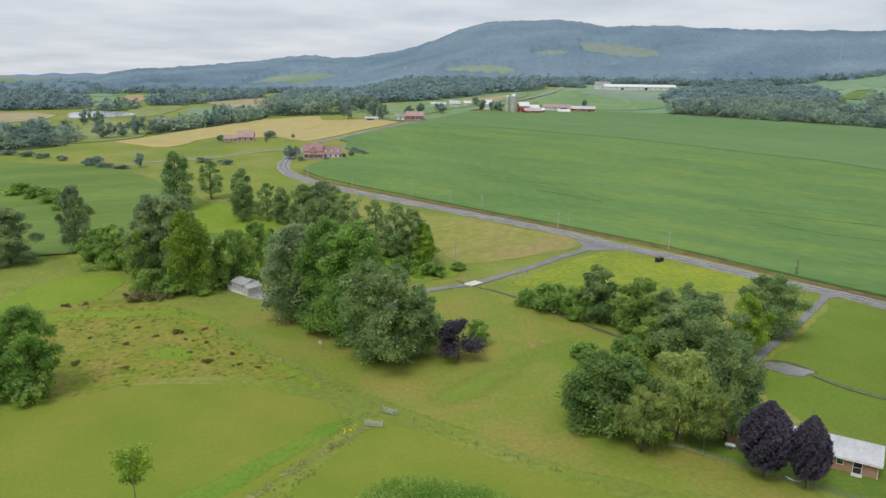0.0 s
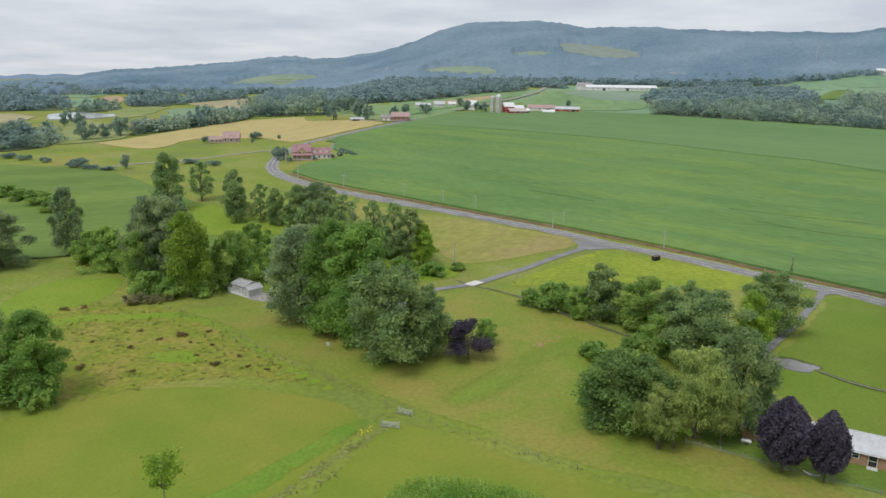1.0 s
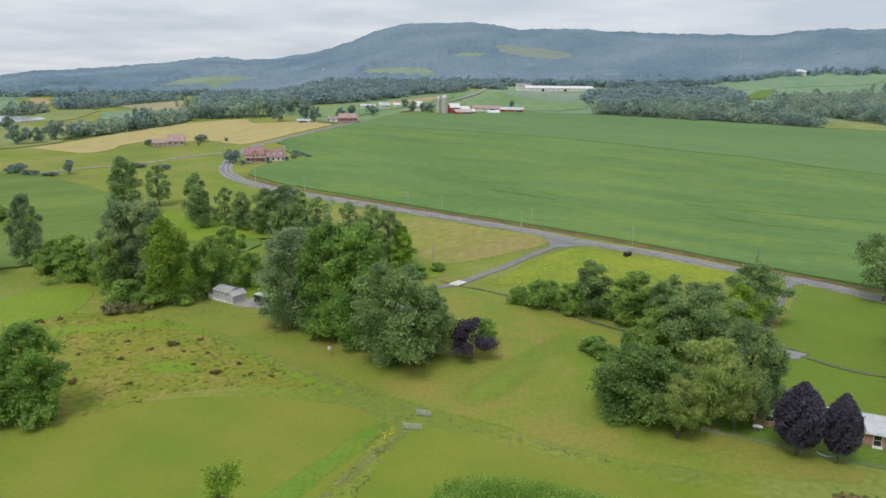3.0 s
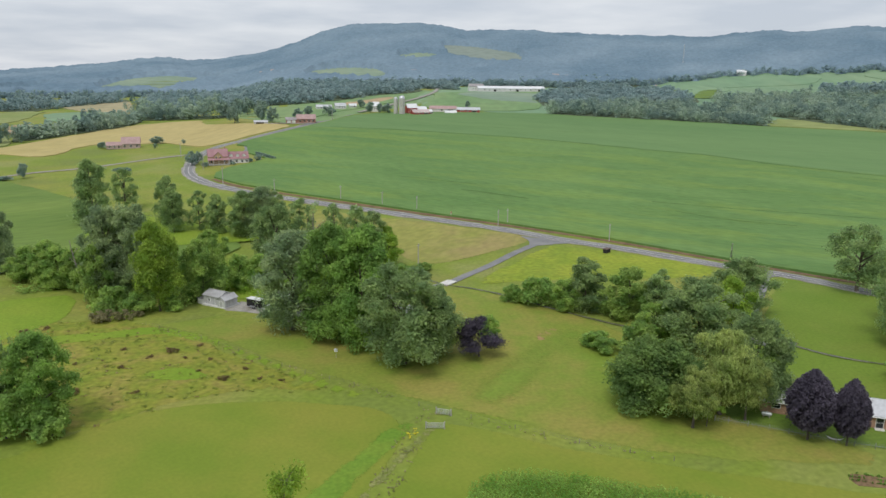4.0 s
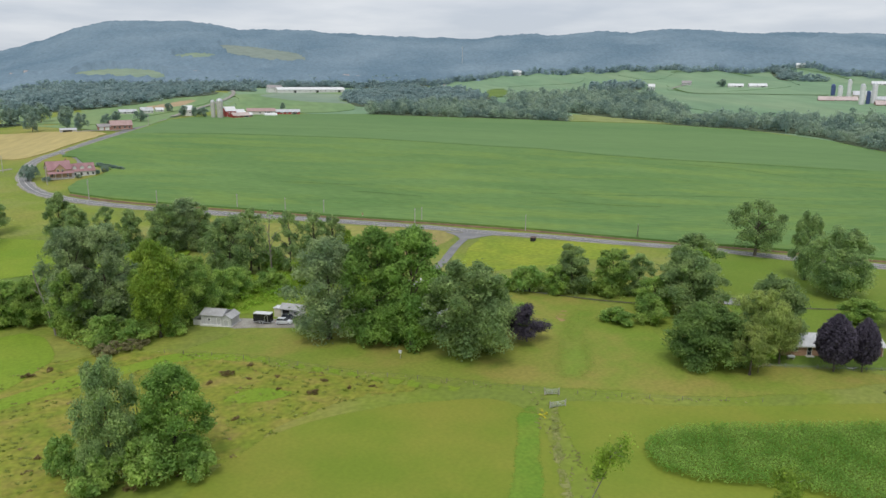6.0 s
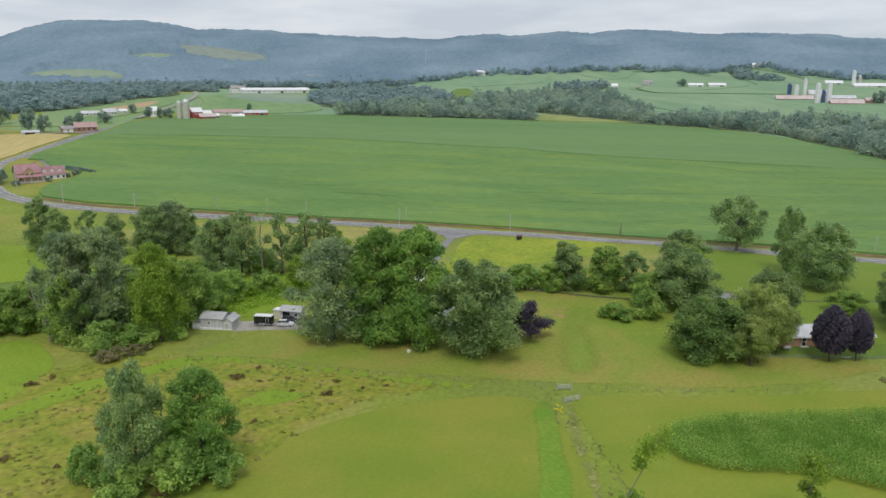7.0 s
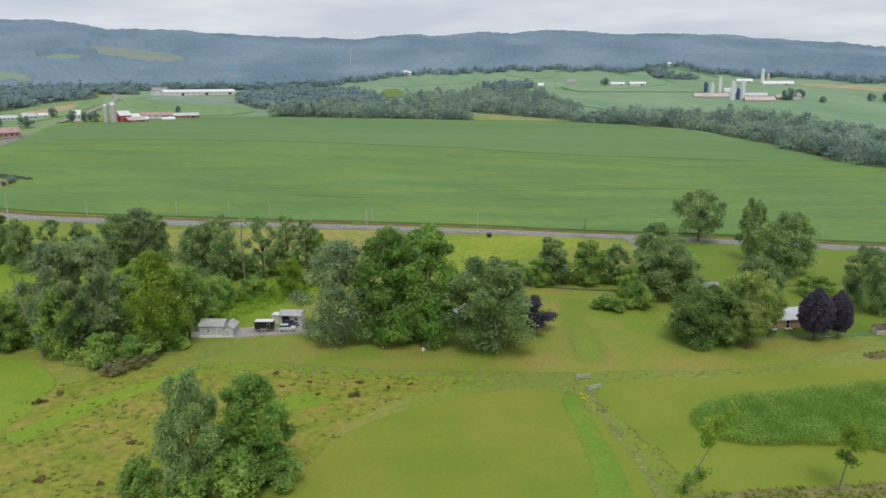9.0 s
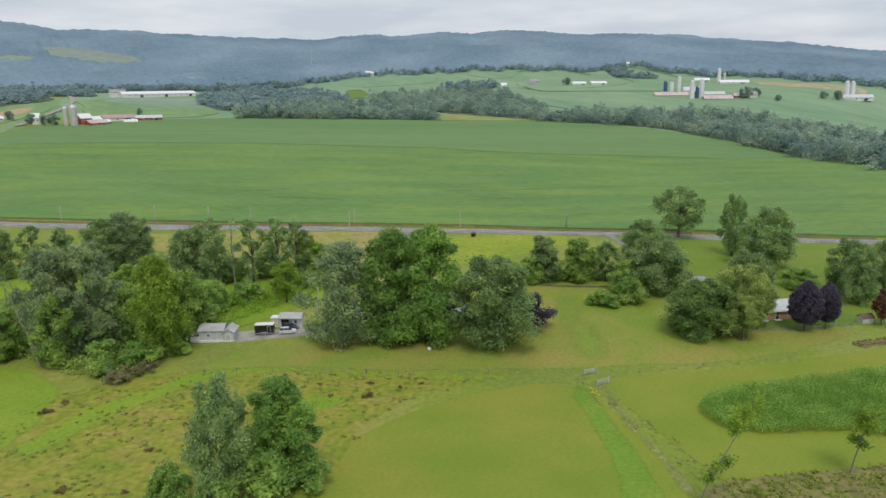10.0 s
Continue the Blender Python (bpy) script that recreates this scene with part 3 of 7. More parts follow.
field("fresh_lawn", [(14, 86.5), (21.5, 80.5), (13, 72), (8, 65.4), (1.6, 58.9), (-4.3, 61.8), (-5.2, 66), (0.4, 73.5), (7, 80)], FRESHLAWN, 0.02, 2.5, "fresher green swath of the mown lawn", "lawn", 0.8, 2.0)
field("fresh_lawn", [(-33.5, 99), (-27, 97.5), (-21.5, 90.8), (-17.5, 84.5), (-20.5, 80), (-26, 85.5), (-32, 91.4), (-35.5, 94.5)], FRESHLAWN, 0.02, 2.5, "fresher green lawn in front of the old garage", "lawn", 0.8, 2.0)
field("overgrown_meadow", [(-34, 106), (-26, 103.5), (-14, 106), (-3, 109), (3, 114), (-3, 122), (-20, 126), (-32, 128), (-40, 118)], BRIGHT, 0.05, 2.5, "overgrown bright green meadow between the trees", "meadow", 0.4, 1.5)
field("ditch", [(-18.5, 41.6), (-15.3, 41.4), (-9.7, 37.8), (-3, 33.2), (4, 27), (2, 20), (-9, 25), (-16, 31), (-20.5, 36.5)], DITCH, 0.0175, 1.5, "rough brown ditch overgrown with dry weeds", "ditch", 0.4, 1.0)
field("bare_patch", [(8.9, 78.3), (10.4, 81.4), (12.4, 83.4), (15.2, 84.6), (14.2, 82.4), (12.4, 80.2), (10.6, 78.4)], REDPATCH, 0.025, 1.5, "dry bare patch in the lawn", "bare patch", 0.6, 0.8)
field("garden_plot", [(24.8, 43.6), (25.5, 45.2), (31, 42.5), (36, 39.5), (34, 38), (28, 42)], EARTH, 0.025, 3, "brown tilled vegetable garden", "garden", 0.2, 1.0)
field("yard_gravel", [(-27, 102.5), (-19, 97), (-15, 93), (-16, 90.8), (-22, 94.5), (-26.5, 97.2), (-29, 99)], GRAVEL, 0.02, 3, "pale gravel yard in front of the sheds", "yard", 0.3, 1.0)
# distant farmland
field("valley_pasture", [(-62, 420), (-46, 385), (-24, 352), (-6, 362), (10, 392), (24, 412), (62, 470), (92, 600), (20, 650), (-40, 600)], NEARCROP, 0.1, 16, "pasture round the farm lane in a faintly hazed green", "pasture", 2.0, 8.0)
field("valley_pasture", [(235, 118), (300, 90), (420, 100), (640, 150), (860, 300), (860, 560), (640, 680), (480, 680), (330, 740), (150, 700), (90, 600), (60, 470), (90, 410), (122, 397), (158, 373), (217, 333), (253, 308), (279, 266), (281, 216), (266, 174)], FARCROP, 0.1, 16, "pasture beyond the bean field in a haze-tinted green", "pasture", 2.0, 8.0)
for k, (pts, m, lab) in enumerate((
        ([(-300, 613), (-306, 650), (-290, 690), (-275, 599)], FARCROP, "hay field in a haze-tinted green"), ([(-236, 543), (-265, 612), (-257, 625), (-225, 545)], ORANGE, "orange bare clay field"),
        ([(-236, 480), (-270, 550), (-267, 592), (-222, 494)], FARCROP, "crop field in a haze-tinted green"), ([(-182, 410), (-198, 465), (-186, 495), (-173, 492), (-166, 442), (-166, 409)], FARHAY, "yellow-green meadow"),
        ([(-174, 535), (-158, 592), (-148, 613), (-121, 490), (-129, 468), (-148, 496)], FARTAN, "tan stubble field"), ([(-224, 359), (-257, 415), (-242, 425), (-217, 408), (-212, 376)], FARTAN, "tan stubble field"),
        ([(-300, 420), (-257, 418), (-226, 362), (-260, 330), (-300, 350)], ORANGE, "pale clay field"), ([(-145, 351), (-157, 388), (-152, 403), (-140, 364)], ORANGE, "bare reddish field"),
        ([(-148, 420), (-125, 450), (-122, 485), (-150, 490), (-165, 470)], FARCROP, "crop field in a haze-tinted green"),
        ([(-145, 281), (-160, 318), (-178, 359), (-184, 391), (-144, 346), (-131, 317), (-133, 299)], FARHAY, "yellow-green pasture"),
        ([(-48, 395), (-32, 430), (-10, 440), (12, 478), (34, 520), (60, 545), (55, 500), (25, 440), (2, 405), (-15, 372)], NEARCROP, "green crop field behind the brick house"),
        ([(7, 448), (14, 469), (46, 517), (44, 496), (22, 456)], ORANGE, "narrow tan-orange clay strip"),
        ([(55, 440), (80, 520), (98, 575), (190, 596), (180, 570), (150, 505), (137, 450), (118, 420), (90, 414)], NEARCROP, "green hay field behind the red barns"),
        ([(140, 470), (152, 516), (172, 560), (140, 590), (105, 560), (115, 500)], CLEARING, "mown hay field in a haze-tinted green"),
        ([(275, 517), (332, 603), (356, 591), (294, 507)], FARCROP, "crop field on the rise in a haze-tinted green"), ([(300, 600), (330, 673), (352, 704), (392, 684), (421, 658), (470, 622), (420, 573), (371, 593)], FARCROP, "crop field on the rise in a haze-tinted green"),
        ([(515, 615), (554, 573), (491, 532), (487, 578)], FARCROP, "crop field on the rise in a haze-tinted green"),
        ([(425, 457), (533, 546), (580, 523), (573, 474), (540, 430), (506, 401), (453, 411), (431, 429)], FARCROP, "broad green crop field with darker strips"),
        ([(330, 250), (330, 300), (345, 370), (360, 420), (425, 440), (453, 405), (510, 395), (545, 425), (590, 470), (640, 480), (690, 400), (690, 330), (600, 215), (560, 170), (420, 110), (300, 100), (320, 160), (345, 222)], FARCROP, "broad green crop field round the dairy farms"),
        ([(575, 316), (580, 270), (584, 229), (555, 219), (549, 260), (549, 289)], FARTAN, "tan stubble field under the ridge"), ([(217, 331), (246, 364), (256, 340), (265, 300), (254, 306)], FARHAY, "yellow-green hay strip along the woods"))):
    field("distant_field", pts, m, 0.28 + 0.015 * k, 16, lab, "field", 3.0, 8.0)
field("pond", [(-200, 388), (-216, 422), (-203, 436), (-178, 420), (-182, 398)], POND, 0.7, 12, "still pond, its sky reflection put into a pale colour", "pond", 1.0, 5.0)
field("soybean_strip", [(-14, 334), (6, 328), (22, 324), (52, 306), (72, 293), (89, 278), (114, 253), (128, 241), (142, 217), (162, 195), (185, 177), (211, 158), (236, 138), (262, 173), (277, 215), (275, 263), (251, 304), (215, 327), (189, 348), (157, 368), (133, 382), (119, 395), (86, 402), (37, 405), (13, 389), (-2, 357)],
      SOYFAR, 0.475, 8, "far part of the soybeans beyond the wheel track, greyed for haze", "crop field", 0.6, 3.0, rounded=False)
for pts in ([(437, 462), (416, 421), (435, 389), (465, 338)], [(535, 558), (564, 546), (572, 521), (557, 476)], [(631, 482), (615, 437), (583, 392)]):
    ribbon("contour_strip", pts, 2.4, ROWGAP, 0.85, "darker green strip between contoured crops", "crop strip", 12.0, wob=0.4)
ribbon("hill_lane", [(433, 459), (450, 468), (467, 475)], 2.2, GRAVEL, 0.9, "short pale lane to a hill house", "lane", 6.0)
field("distant_field", [(325, 581), (341, 578), (301, 514), (277, 511)], CROP, 0.75, 16, "small green field among the woods", "field", 1.0, 6.0)
for k in range(4):
    ribbon("contour_strip", [(-204 + 6 * k, 800 + 36 * k), (-170 + 6 * k, 798 + 40 * k), (-135 + 6 * k, 818 + 34 * k)], 5.0, YELGRASS, 1.5, "yellow strip on the terraced hillside", "crop strip", 12.0, wob=0.5)

# ---- roads ----
ROAD = [(38, 450), (18, 408), (6.6, 389), (-7.5, 358), (-21.7, 328.5), (-33.5, 304.5), (-41, 290.5), (-46.5, 280), (-49.6, 270), (-51.2, 258), (-52, 245), (-51.6, 233), (-50, 221.5), (-46.8, 211.5), (-40.6, 200.1), (-28.9, 186.5), (-12.8, 174.4), (2.3, 164), (16.4, 153.1), (25.3, 145.1),
        (35.2, 134.1), (43.4, 126.4), (50.6, 117.8), (56.7, 109.6), (62.4, 101.7), (65.7, 93.8), (70.8, 85), (78.4, 74.9), (86, 65.3), (108.1, 40.2), (138.2, 10.2)]
ribbon("road_shoulder", ROAD, 4.0, GRAVEL, 0.05, "gravel and earth shoulders of a country road", "shoulder", wob=0.25)
ribbon("road", ROAD, 2.8, ASPHALT, 0.09, "two-lane grey asphalt country road", "road")
for off, lab in ((-1.28, "worn white edge line"), (1.28, "worn white edge line"), (-0.06, "worn centre line"), (0.06, "worn centre line")):
    ribbon("road_line", ROAD[5:], 0.07, LINE, 0.105, lab + " on the road", "road marking", offset=off)
ribbon("field_verge", [(-42, 209.4), (-34.2, 197.2), (-21.8, 185.4), (1.6, 168.2), (24.2, 151.3), (42.9, 133.2), (57.7, 115.1), (68.3, 98.2), (78.2, 82.2), (92.2, 63.2)], 1.6, EARTH, 0.07, "strip of bare brown earth beside the crop", "verge", wob=0.3)
ribbon("driveway", [(31, 138), (29, 134), (22, 127), (15, 119), (8.7, 112.3), (4.6, 107.8), (-1.4, 104.3), (-7, 100), (-14, 95.5), (-20, 95.5)], 1.6, ASPHALT, 0.08, "narrow grey driveway leading off the road", "driveway", wob=0.1)
ribbon("driveway_east", [(59.9, 105.0), (58.0, 102.7), (52.7, 96.0), (47.4, 89.4), (42, 83.2), (37.4, 77.9), (35.8, 75.6), (33.4, 74)], 1.1, ASPHALT, 0.08, "narrow grey driveway crossing the stream", "driveway", wob=0.1)
field("driveway_apron", [(26.6, 139.6), (30, 136.6), (34.6, 132.6), (31.4, 132.0), (28.4, 131.4), (26.2, 132.0), (27.0, 135)], ASPHALT, 0.086, 3, "widened asphalt mouth of the driveway at the road", "driveway", 0.1, 0.8)
field("driveway_apron", [(58.4, 105.2), (59.6, 104.2), (60.4, 102.4), (59.0, 102.3), (57.9, 101.8), (56.8, 102.2), (57.6, 103.6)], ASPHALT, 0.086, 3, "widened asphalt mouth of the narrow driveway", "driveway", 0.1, 0.8)
ribbon("farm_lane", [(14, 404), (18, 408), (38, 450), (59, 494), (79, 544), (93, 590), (104, 640)], 3.0, GRAVEL, 0.6, "pale lane running on past the farm", "lane")
ribbon("house_drive", [(-41, 291), (-39.5, 284), (-37.5, 278), (-36, 268), (-36.5, 258)], 2.0, ASPHALT, 0.1, "grey loop drive of the red-roofed house", "driveway")
ribbon("side_lane", [(-55, 262), (-68, 256), (-84, 243), (-96, 236), (-104, 226)], 2.2, GRAVEL, 0.12, "gravel side lane through the pasture", "lane", wob=0.2)
ribbon("brick_house_drive", [(-9, 355), (-16, 348), (-24, 349), (-32, 349)], 2.4, GRAVEL, 0.3, "pale drive in front of the brick house", "driveway")
ribbon("field_track", [(-6.4, 60), (-7.4, 58.2), (-11.0, 53.4), (-13.2, 50.2), (-15.1, 47.0), (-16.7, 44.8), (-19.5, 41)], 1.7, TRACK, 0.03, "worn farm track with rough verges", "track", 0.5, wob=0.5)
ribbon("hill_lane", [(318, 650), (330, 672), (350, 704), (362, 718)], 2.5, GRAVEL, 0.9, "pale lane between the hill fields", "lane")
ribbon("hill_lane", [(322, 655), (345, 622), (380, 600)], 2.0, GRAVEL, 0.5, "pale lane along the foot of the hill field", "lane")

# strips over the beans: shade of the row gaps is put into their colour
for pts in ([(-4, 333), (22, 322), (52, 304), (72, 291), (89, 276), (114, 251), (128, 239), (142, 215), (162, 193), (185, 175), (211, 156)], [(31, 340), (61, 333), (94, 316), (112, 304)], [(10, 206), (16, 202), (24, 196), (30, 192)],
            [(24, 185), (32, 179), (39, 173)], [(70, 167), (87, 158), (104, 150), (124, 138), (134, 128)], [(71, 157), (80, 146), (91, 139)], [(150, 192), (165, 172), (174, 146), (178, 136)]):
    ribbon("row_gap", pts, 1.1 if len(pts) > 6 else 0.6, ROWGAP, 0.485, "wheel track between the bean rows, its shade put into a dark green", "row gap", 3.0, wob=0.6)

# ---- stream and bridge ----
STREAM = [(2, 110), (4.6, 106.3), (7.3, 104.2), (11.8, 98.6), (16.3, 90.6), (22, 83), (28, 78), (34, 76.5), (37.6, 75), (39.4, 73.6), (40.9, 71), (42.4, 68.6), (45, 66.2), (49, 63.5), (56, 59), (70, 50)]
ribbon("stream_bank", STREAM, 0.6, BANK, 0.06, "dark earth banks of a small stream", "bank", wob=0.9)
ribbon("stream", STREAM, 0.12, WATER, 0.075, "narrow winding stream", "stream", wob=0.8)
field("pool_bank", [(35.7, 73.4), (35.8, 74.6), (37.2, 75.8), (38.6, 75.7), (40.0, 74.9), (41.0, 73.5), (41.2, 72.3), (40.2, 72.4), (39.0, 72.6), (37.6, 72.8), (36.6, 73.0)], BANK, 0.07, 3, "dark bank along the edge of a pool", "bank", 0.5, 0.5)
field("stream_pool", [(35.9, 73.5), (36.2, 74.3), (37.2, 75.3), (38.0, 74.9), (38.9, 75.0), (39.8, 74.1), (40.7, 73.2), (40.9, 72.3), (39.9, 72.1), (39.2, 71.5), (37.9, 71.7), (36.9, 72.5)], WATER, 0.09, 3, "still grey pool in the stream", "pool", 0.5, 0.5)
hw = thing("stone_culvert", 36.0, 75.4, 50, "rough brown stone headwall where the driveway crosses the stream", "culvert")
rs = random.Random(8)
for k in range(11):
    bm = bmesh.new()
    u, row = -0.75 + 0.3 * (k % 6) + (0.15 if k > 5 else 0), k // 6
    box(bm, u - rs.uniform(0.12, 0.17), u + rs.uniform(0.12, 0.17), -0.2 - rs.uniform(0, 0.12), 0.2, -0.05 + 0.24 * row, 0.17 + 0.24 * row + rs.uniform(0, 0.08))
    bmesh.ops.bevel(bm, geom=bm.edges[:], offset=0.04, segments=1, affect="EDGES")
    part("stone", bm, STONE, hw)
bm = bmesh.new()
bar(bm, (-0.9, -0.25, 0.5), (0.95, -0.2, 0.55), 0.06, 7)
part("timber_kerb", bm, BARK, hw)
br = thing("footbridge", 4.6, 107.6, 46, "pale concrete slab bridge carrying the driveway over a ditch", "bridge")
boxpart("deck", (-1.3, 1.3, -0.85, 0.85, 0.12, 0.26), BRIDGEDECK, br, bevel=0.02)
for s in (-1, 1):
    boxpart("abutment", (s * 1.25 - 0.2, s * 1.25 + 0.2, -0.8, 0.8, -0.3, 0.119), STONE, br)


# ---- trees ----
def foliage(seed, H, W, base, lobes, per, leaf, form="round", hang=0.0, core=0.45, lobe=0.16, jit=0.40):
    """Leaf clumps gathered in lobes on several uneven boughs: verts, quads and the lobes' places."""
    r = np.random.RandomState(seed)
    C, R, B = [], [], []
    if form == "cone":
        for i in range(lobes):
            u = (i + r.rand()) / lobes
            a, rl = i * 2.4 + r.rand(), W * lobe * (1.15 - 0.75 * u)
            d = max(0.0, ((1 - u) ** 0.85) * W / 2 - rl * 0.6) * (0.55 + 0.45 * r.rand())
            C.append((math.cos(a) * d, math.sin(a) * d, H * (base + u * (0.97 - base))))
            R.append(rl)
        B = list(C)
    elif form == "dense":
        for i in range(lobes):
            u = (i + 0.5) / lobes
            w = 0.55 + 0.45 * math.sin(u / 0.34 * 1.5708) if u < 0.34 else max(0.1, 1 - ((u - 0.34) / 0.67) ** 2.5)
            a, rl = i * 2.39996, W * lobe * (0.8 + 0.5 * r.rand())
            d = max(0.0, w * W / 2 * (0.93 + 0.16 * r.rand()) - rl * 0.6) * (1.0 if i % 3 else 0.5)
            C.append((math.cos(a) * d, math.sin(a) * d, H * base + rl * 0.5 + u * (H * (1 - base) - rl * 1.4)))
            R.append(rl)
        B = list(C)
    else:
        count, z0 = max(5, lobes // 3), H * base
        for i in range(count):
            u = (i + 0.5) / count
            a = i * 2.39996 + r.uniform(-0.5, 0.5)
            w = {"column": 0.82 + 0.6 * u if u < 0.3 else (1 - ((u - 0.3) / 0.74) ** 2) ** 0.5,
                 "round": (1 - (1.65 * u - 0.72) ** 2) ** 0.5, "spread": (1 - (1.5 * u - 0.65) ** 2) ** 0.5, "dome": (1.0 - (u / 1.06) ** 2.2) ** 0.5 * (0.90 + 0.25 * u), "tiers": 1.0 if u < 0.5 else 0.5}[form]
            side = 1 + (0.36 if lobe > 0.12 else 0.10) * noise.noise((math.cos(a) * 1.3 + seed * 3.7, math.sin(a) * 1.3, u * 2.4))
            rb = W * (0.15 + 0.12 * r.rand()) * (1.15 - 0.42 * u) * (lobe / 0.17)
            d = max(0.0, w * W / 2 * side - rb * 0.8) * (1.0 if i % 4 else 0.45)
            zz = z0 + rb * 0.5 + u * (H - z0 - rb * 1.3)
            if form == "tiers":
                zz = z0 + (0.10 + 0.16 * r.rand() if u < 0.5 else 0.50 + 0.38 * r.rand()) * (H - z0)
            b = np.array([math.cos(a) * d - (0.14 * W if form == "tiers" and u > 0.5 else 0), math.sin(a) * d, zz])
            B.append(b)
            out = np.array([math.cos(a) * 0.55, math.sin(a) * 0.55, 0.35])
            for k in range(7):
                v = r.normal(size=3) + out
                v /= np.linalg.norm(v)
                C.append(b + v * rb * np.array([0.72, 0.72, 0.58]))
                R.append(rb * (0.40 + 0.28 * r.rand()))
        per = max(1, per // 2)
    C, R = np.array(C), np.array(R)
    lobes = len(C)
    n = lobes * per
    k = np.repeat(np.arange(lobes), per)
    d = r.normal(size=(n, 3))
    d[:, 2] += 0.35
    d /= np.linalg.norm(d, axis=1)[:, None]
    p = C[k] + d * (R[k] * (0.42 + 0.82 * r.rand(n) + 0.5 * r.rand(n) * (r.rand(n) > 0.86)))[:, None] * np.array([1, 1, 0.8])
    p[:, 2] -= hang * R[k] * r.rand(n)
    nrm = d * 0.75 + r.normal(size=(n, 3)) * jit + np.array([0, 0, 0.45])
    nrm /= np.linalg.norm(nrm, axis=1)[:, None]
    t = np.cross(nrm, r.normal(size=(n, 3)))
    if hang:
        t = np.cross(nrm, np.cross(nrm, np.array([0, 0, 1.0])) + r.normal(size=(n, 3)) * 0.2)
    t /= np.linalg.norm(t, axis=1)[:, None] + 1e-9
    b = np.cross(nrm, t)
    s = leaf * (0.5 + 0.8 * r.rand(n))[:, None]
    lon, wid = (s * (1.9 if hang else 1.25), s * (0.55 if hang else 0.85))
    bend = nrm * s * 0.25
    V = np.stack([p + t * lon - bend, p + b * wid - t * lon * 0.6 + bend, p - b * wid - t * lon * 0.6 + bend], 1).reshape(-1, 3)
    Q = np.arange(3 * n).reshape(-1, 3)
    B = np.array(B)
    if core:
        # shaded inner leaves of each bough
        m = int(len(B) * core * 150 + 1) if per > 20 else len(B) * 8
        kk, big = r.randint(0, len(B), m), W * lobe * 0.30
        p = B[kk] * np.array([0.93, 0.93, 1]) + r.normal(size=(m, 3)) * W * lobe * np.array([0.40, 0.40, 0.34])
        e, g = r.normal(size=(m, 3)), r.normal(size=(m, 3))
        e, g = e / np.linalg.norm(e, axis=1)[:, None] * big, g / np.linalg.norm(g, axis=1)[:, None] * big
        iv = np.stack([p - e * 0.5 - g * 0.4, p + e * 0.6, p + g * 0.7], 1).reshape(-1, 3)
        Q = np.concatenate([Q, np.arange(3 * m).reshape(-1, 3) + len(V)])
        V = np.concatenate([V, iv])
    C = B
    # fit the crown to its height and spread
    reach = np.percentile(np.hypot(V[:, 0], V[:, 1]), 96)
    s = np.array([W / 2 / reach, W / 2 / reach, 1.0])
    top, low = np.percentile(V[:, 2], 99.7), V[:, 2].min()
    want = H * base if n else low
    f = (H - want) / (top - low)
    V, C = V * s, C * s
    V[:, 2], C[:, 2] = (V[:, 2] - low) * f + want, (C[:, 2] - low) * f + want
    return V, Q, C


def limbs(bm, H, base, C, r0, seed, count):
    r = random.Random(seed)
    top = Vector((r.uniform(-0.02, 0.02) * H, r.uniform(-0.02, 0.02) * H, H * 0.72))

    def taper(a, b, ra, rb, n=7):
        d = b - a
        bmesh.ops.create_cone(bm, cap_ends=True, segments=n, radius1=ra, radius2=rb, depth=d.length, matrix=Matrix.Translation((a + b) / 2) @ d.to_track_quat("Z", "Y").to_matrix().to_4x4())

    fork = Vector((top.x * 0.3, top.y * 0.3, H * max(base, 0.12)))
    taper(Vector((0, 0, -0.15)), Vector((0, 0, 0.25)), r0 * 1.5, r0 * 1.1, 9)
    taper(Vector((0, 0, 0.2)), fork, r0 * 1.1, r0 * 0.85, 9)
    taper(fork, top, r0 * 0.85, r0 * 0.25)
    for i in range(count):
        c = Vector(C[int((i + 0.5) * len(C) / count)])
        s = fork.lerp(top, min(0.9, max(0.0, (c.z - fork.z) / max(0.1, top.z - fork.z) * 0.6)))
        mid = s.lerp(c, 0.55) + Vector((0, 0, 0.04 * H))
        taper(s, mid, r0 * 0.45, r0 * 0.28, 6)
        taper(mid, c, r0 * 0.28, r0 * 0.08, 5)


TREES, PLANTED = {}, {}


def species(key, name, label, mat, H, W, base, lobes, per, leaf, form="round", hang=0.0, core=0.48, lobe=0.17, trunk=0.02, bark=BARK, branches=9, variants=2, category="tree"):
    TREES[key] = dict(H=H, W=W, label=label, made=[], n=0, category=category, name=name, mat=mat, args=(base, lobes, per, leaf, form, hang, core, lobe), trunk=trunk, bark=bark, branches=branches, variants=variants)


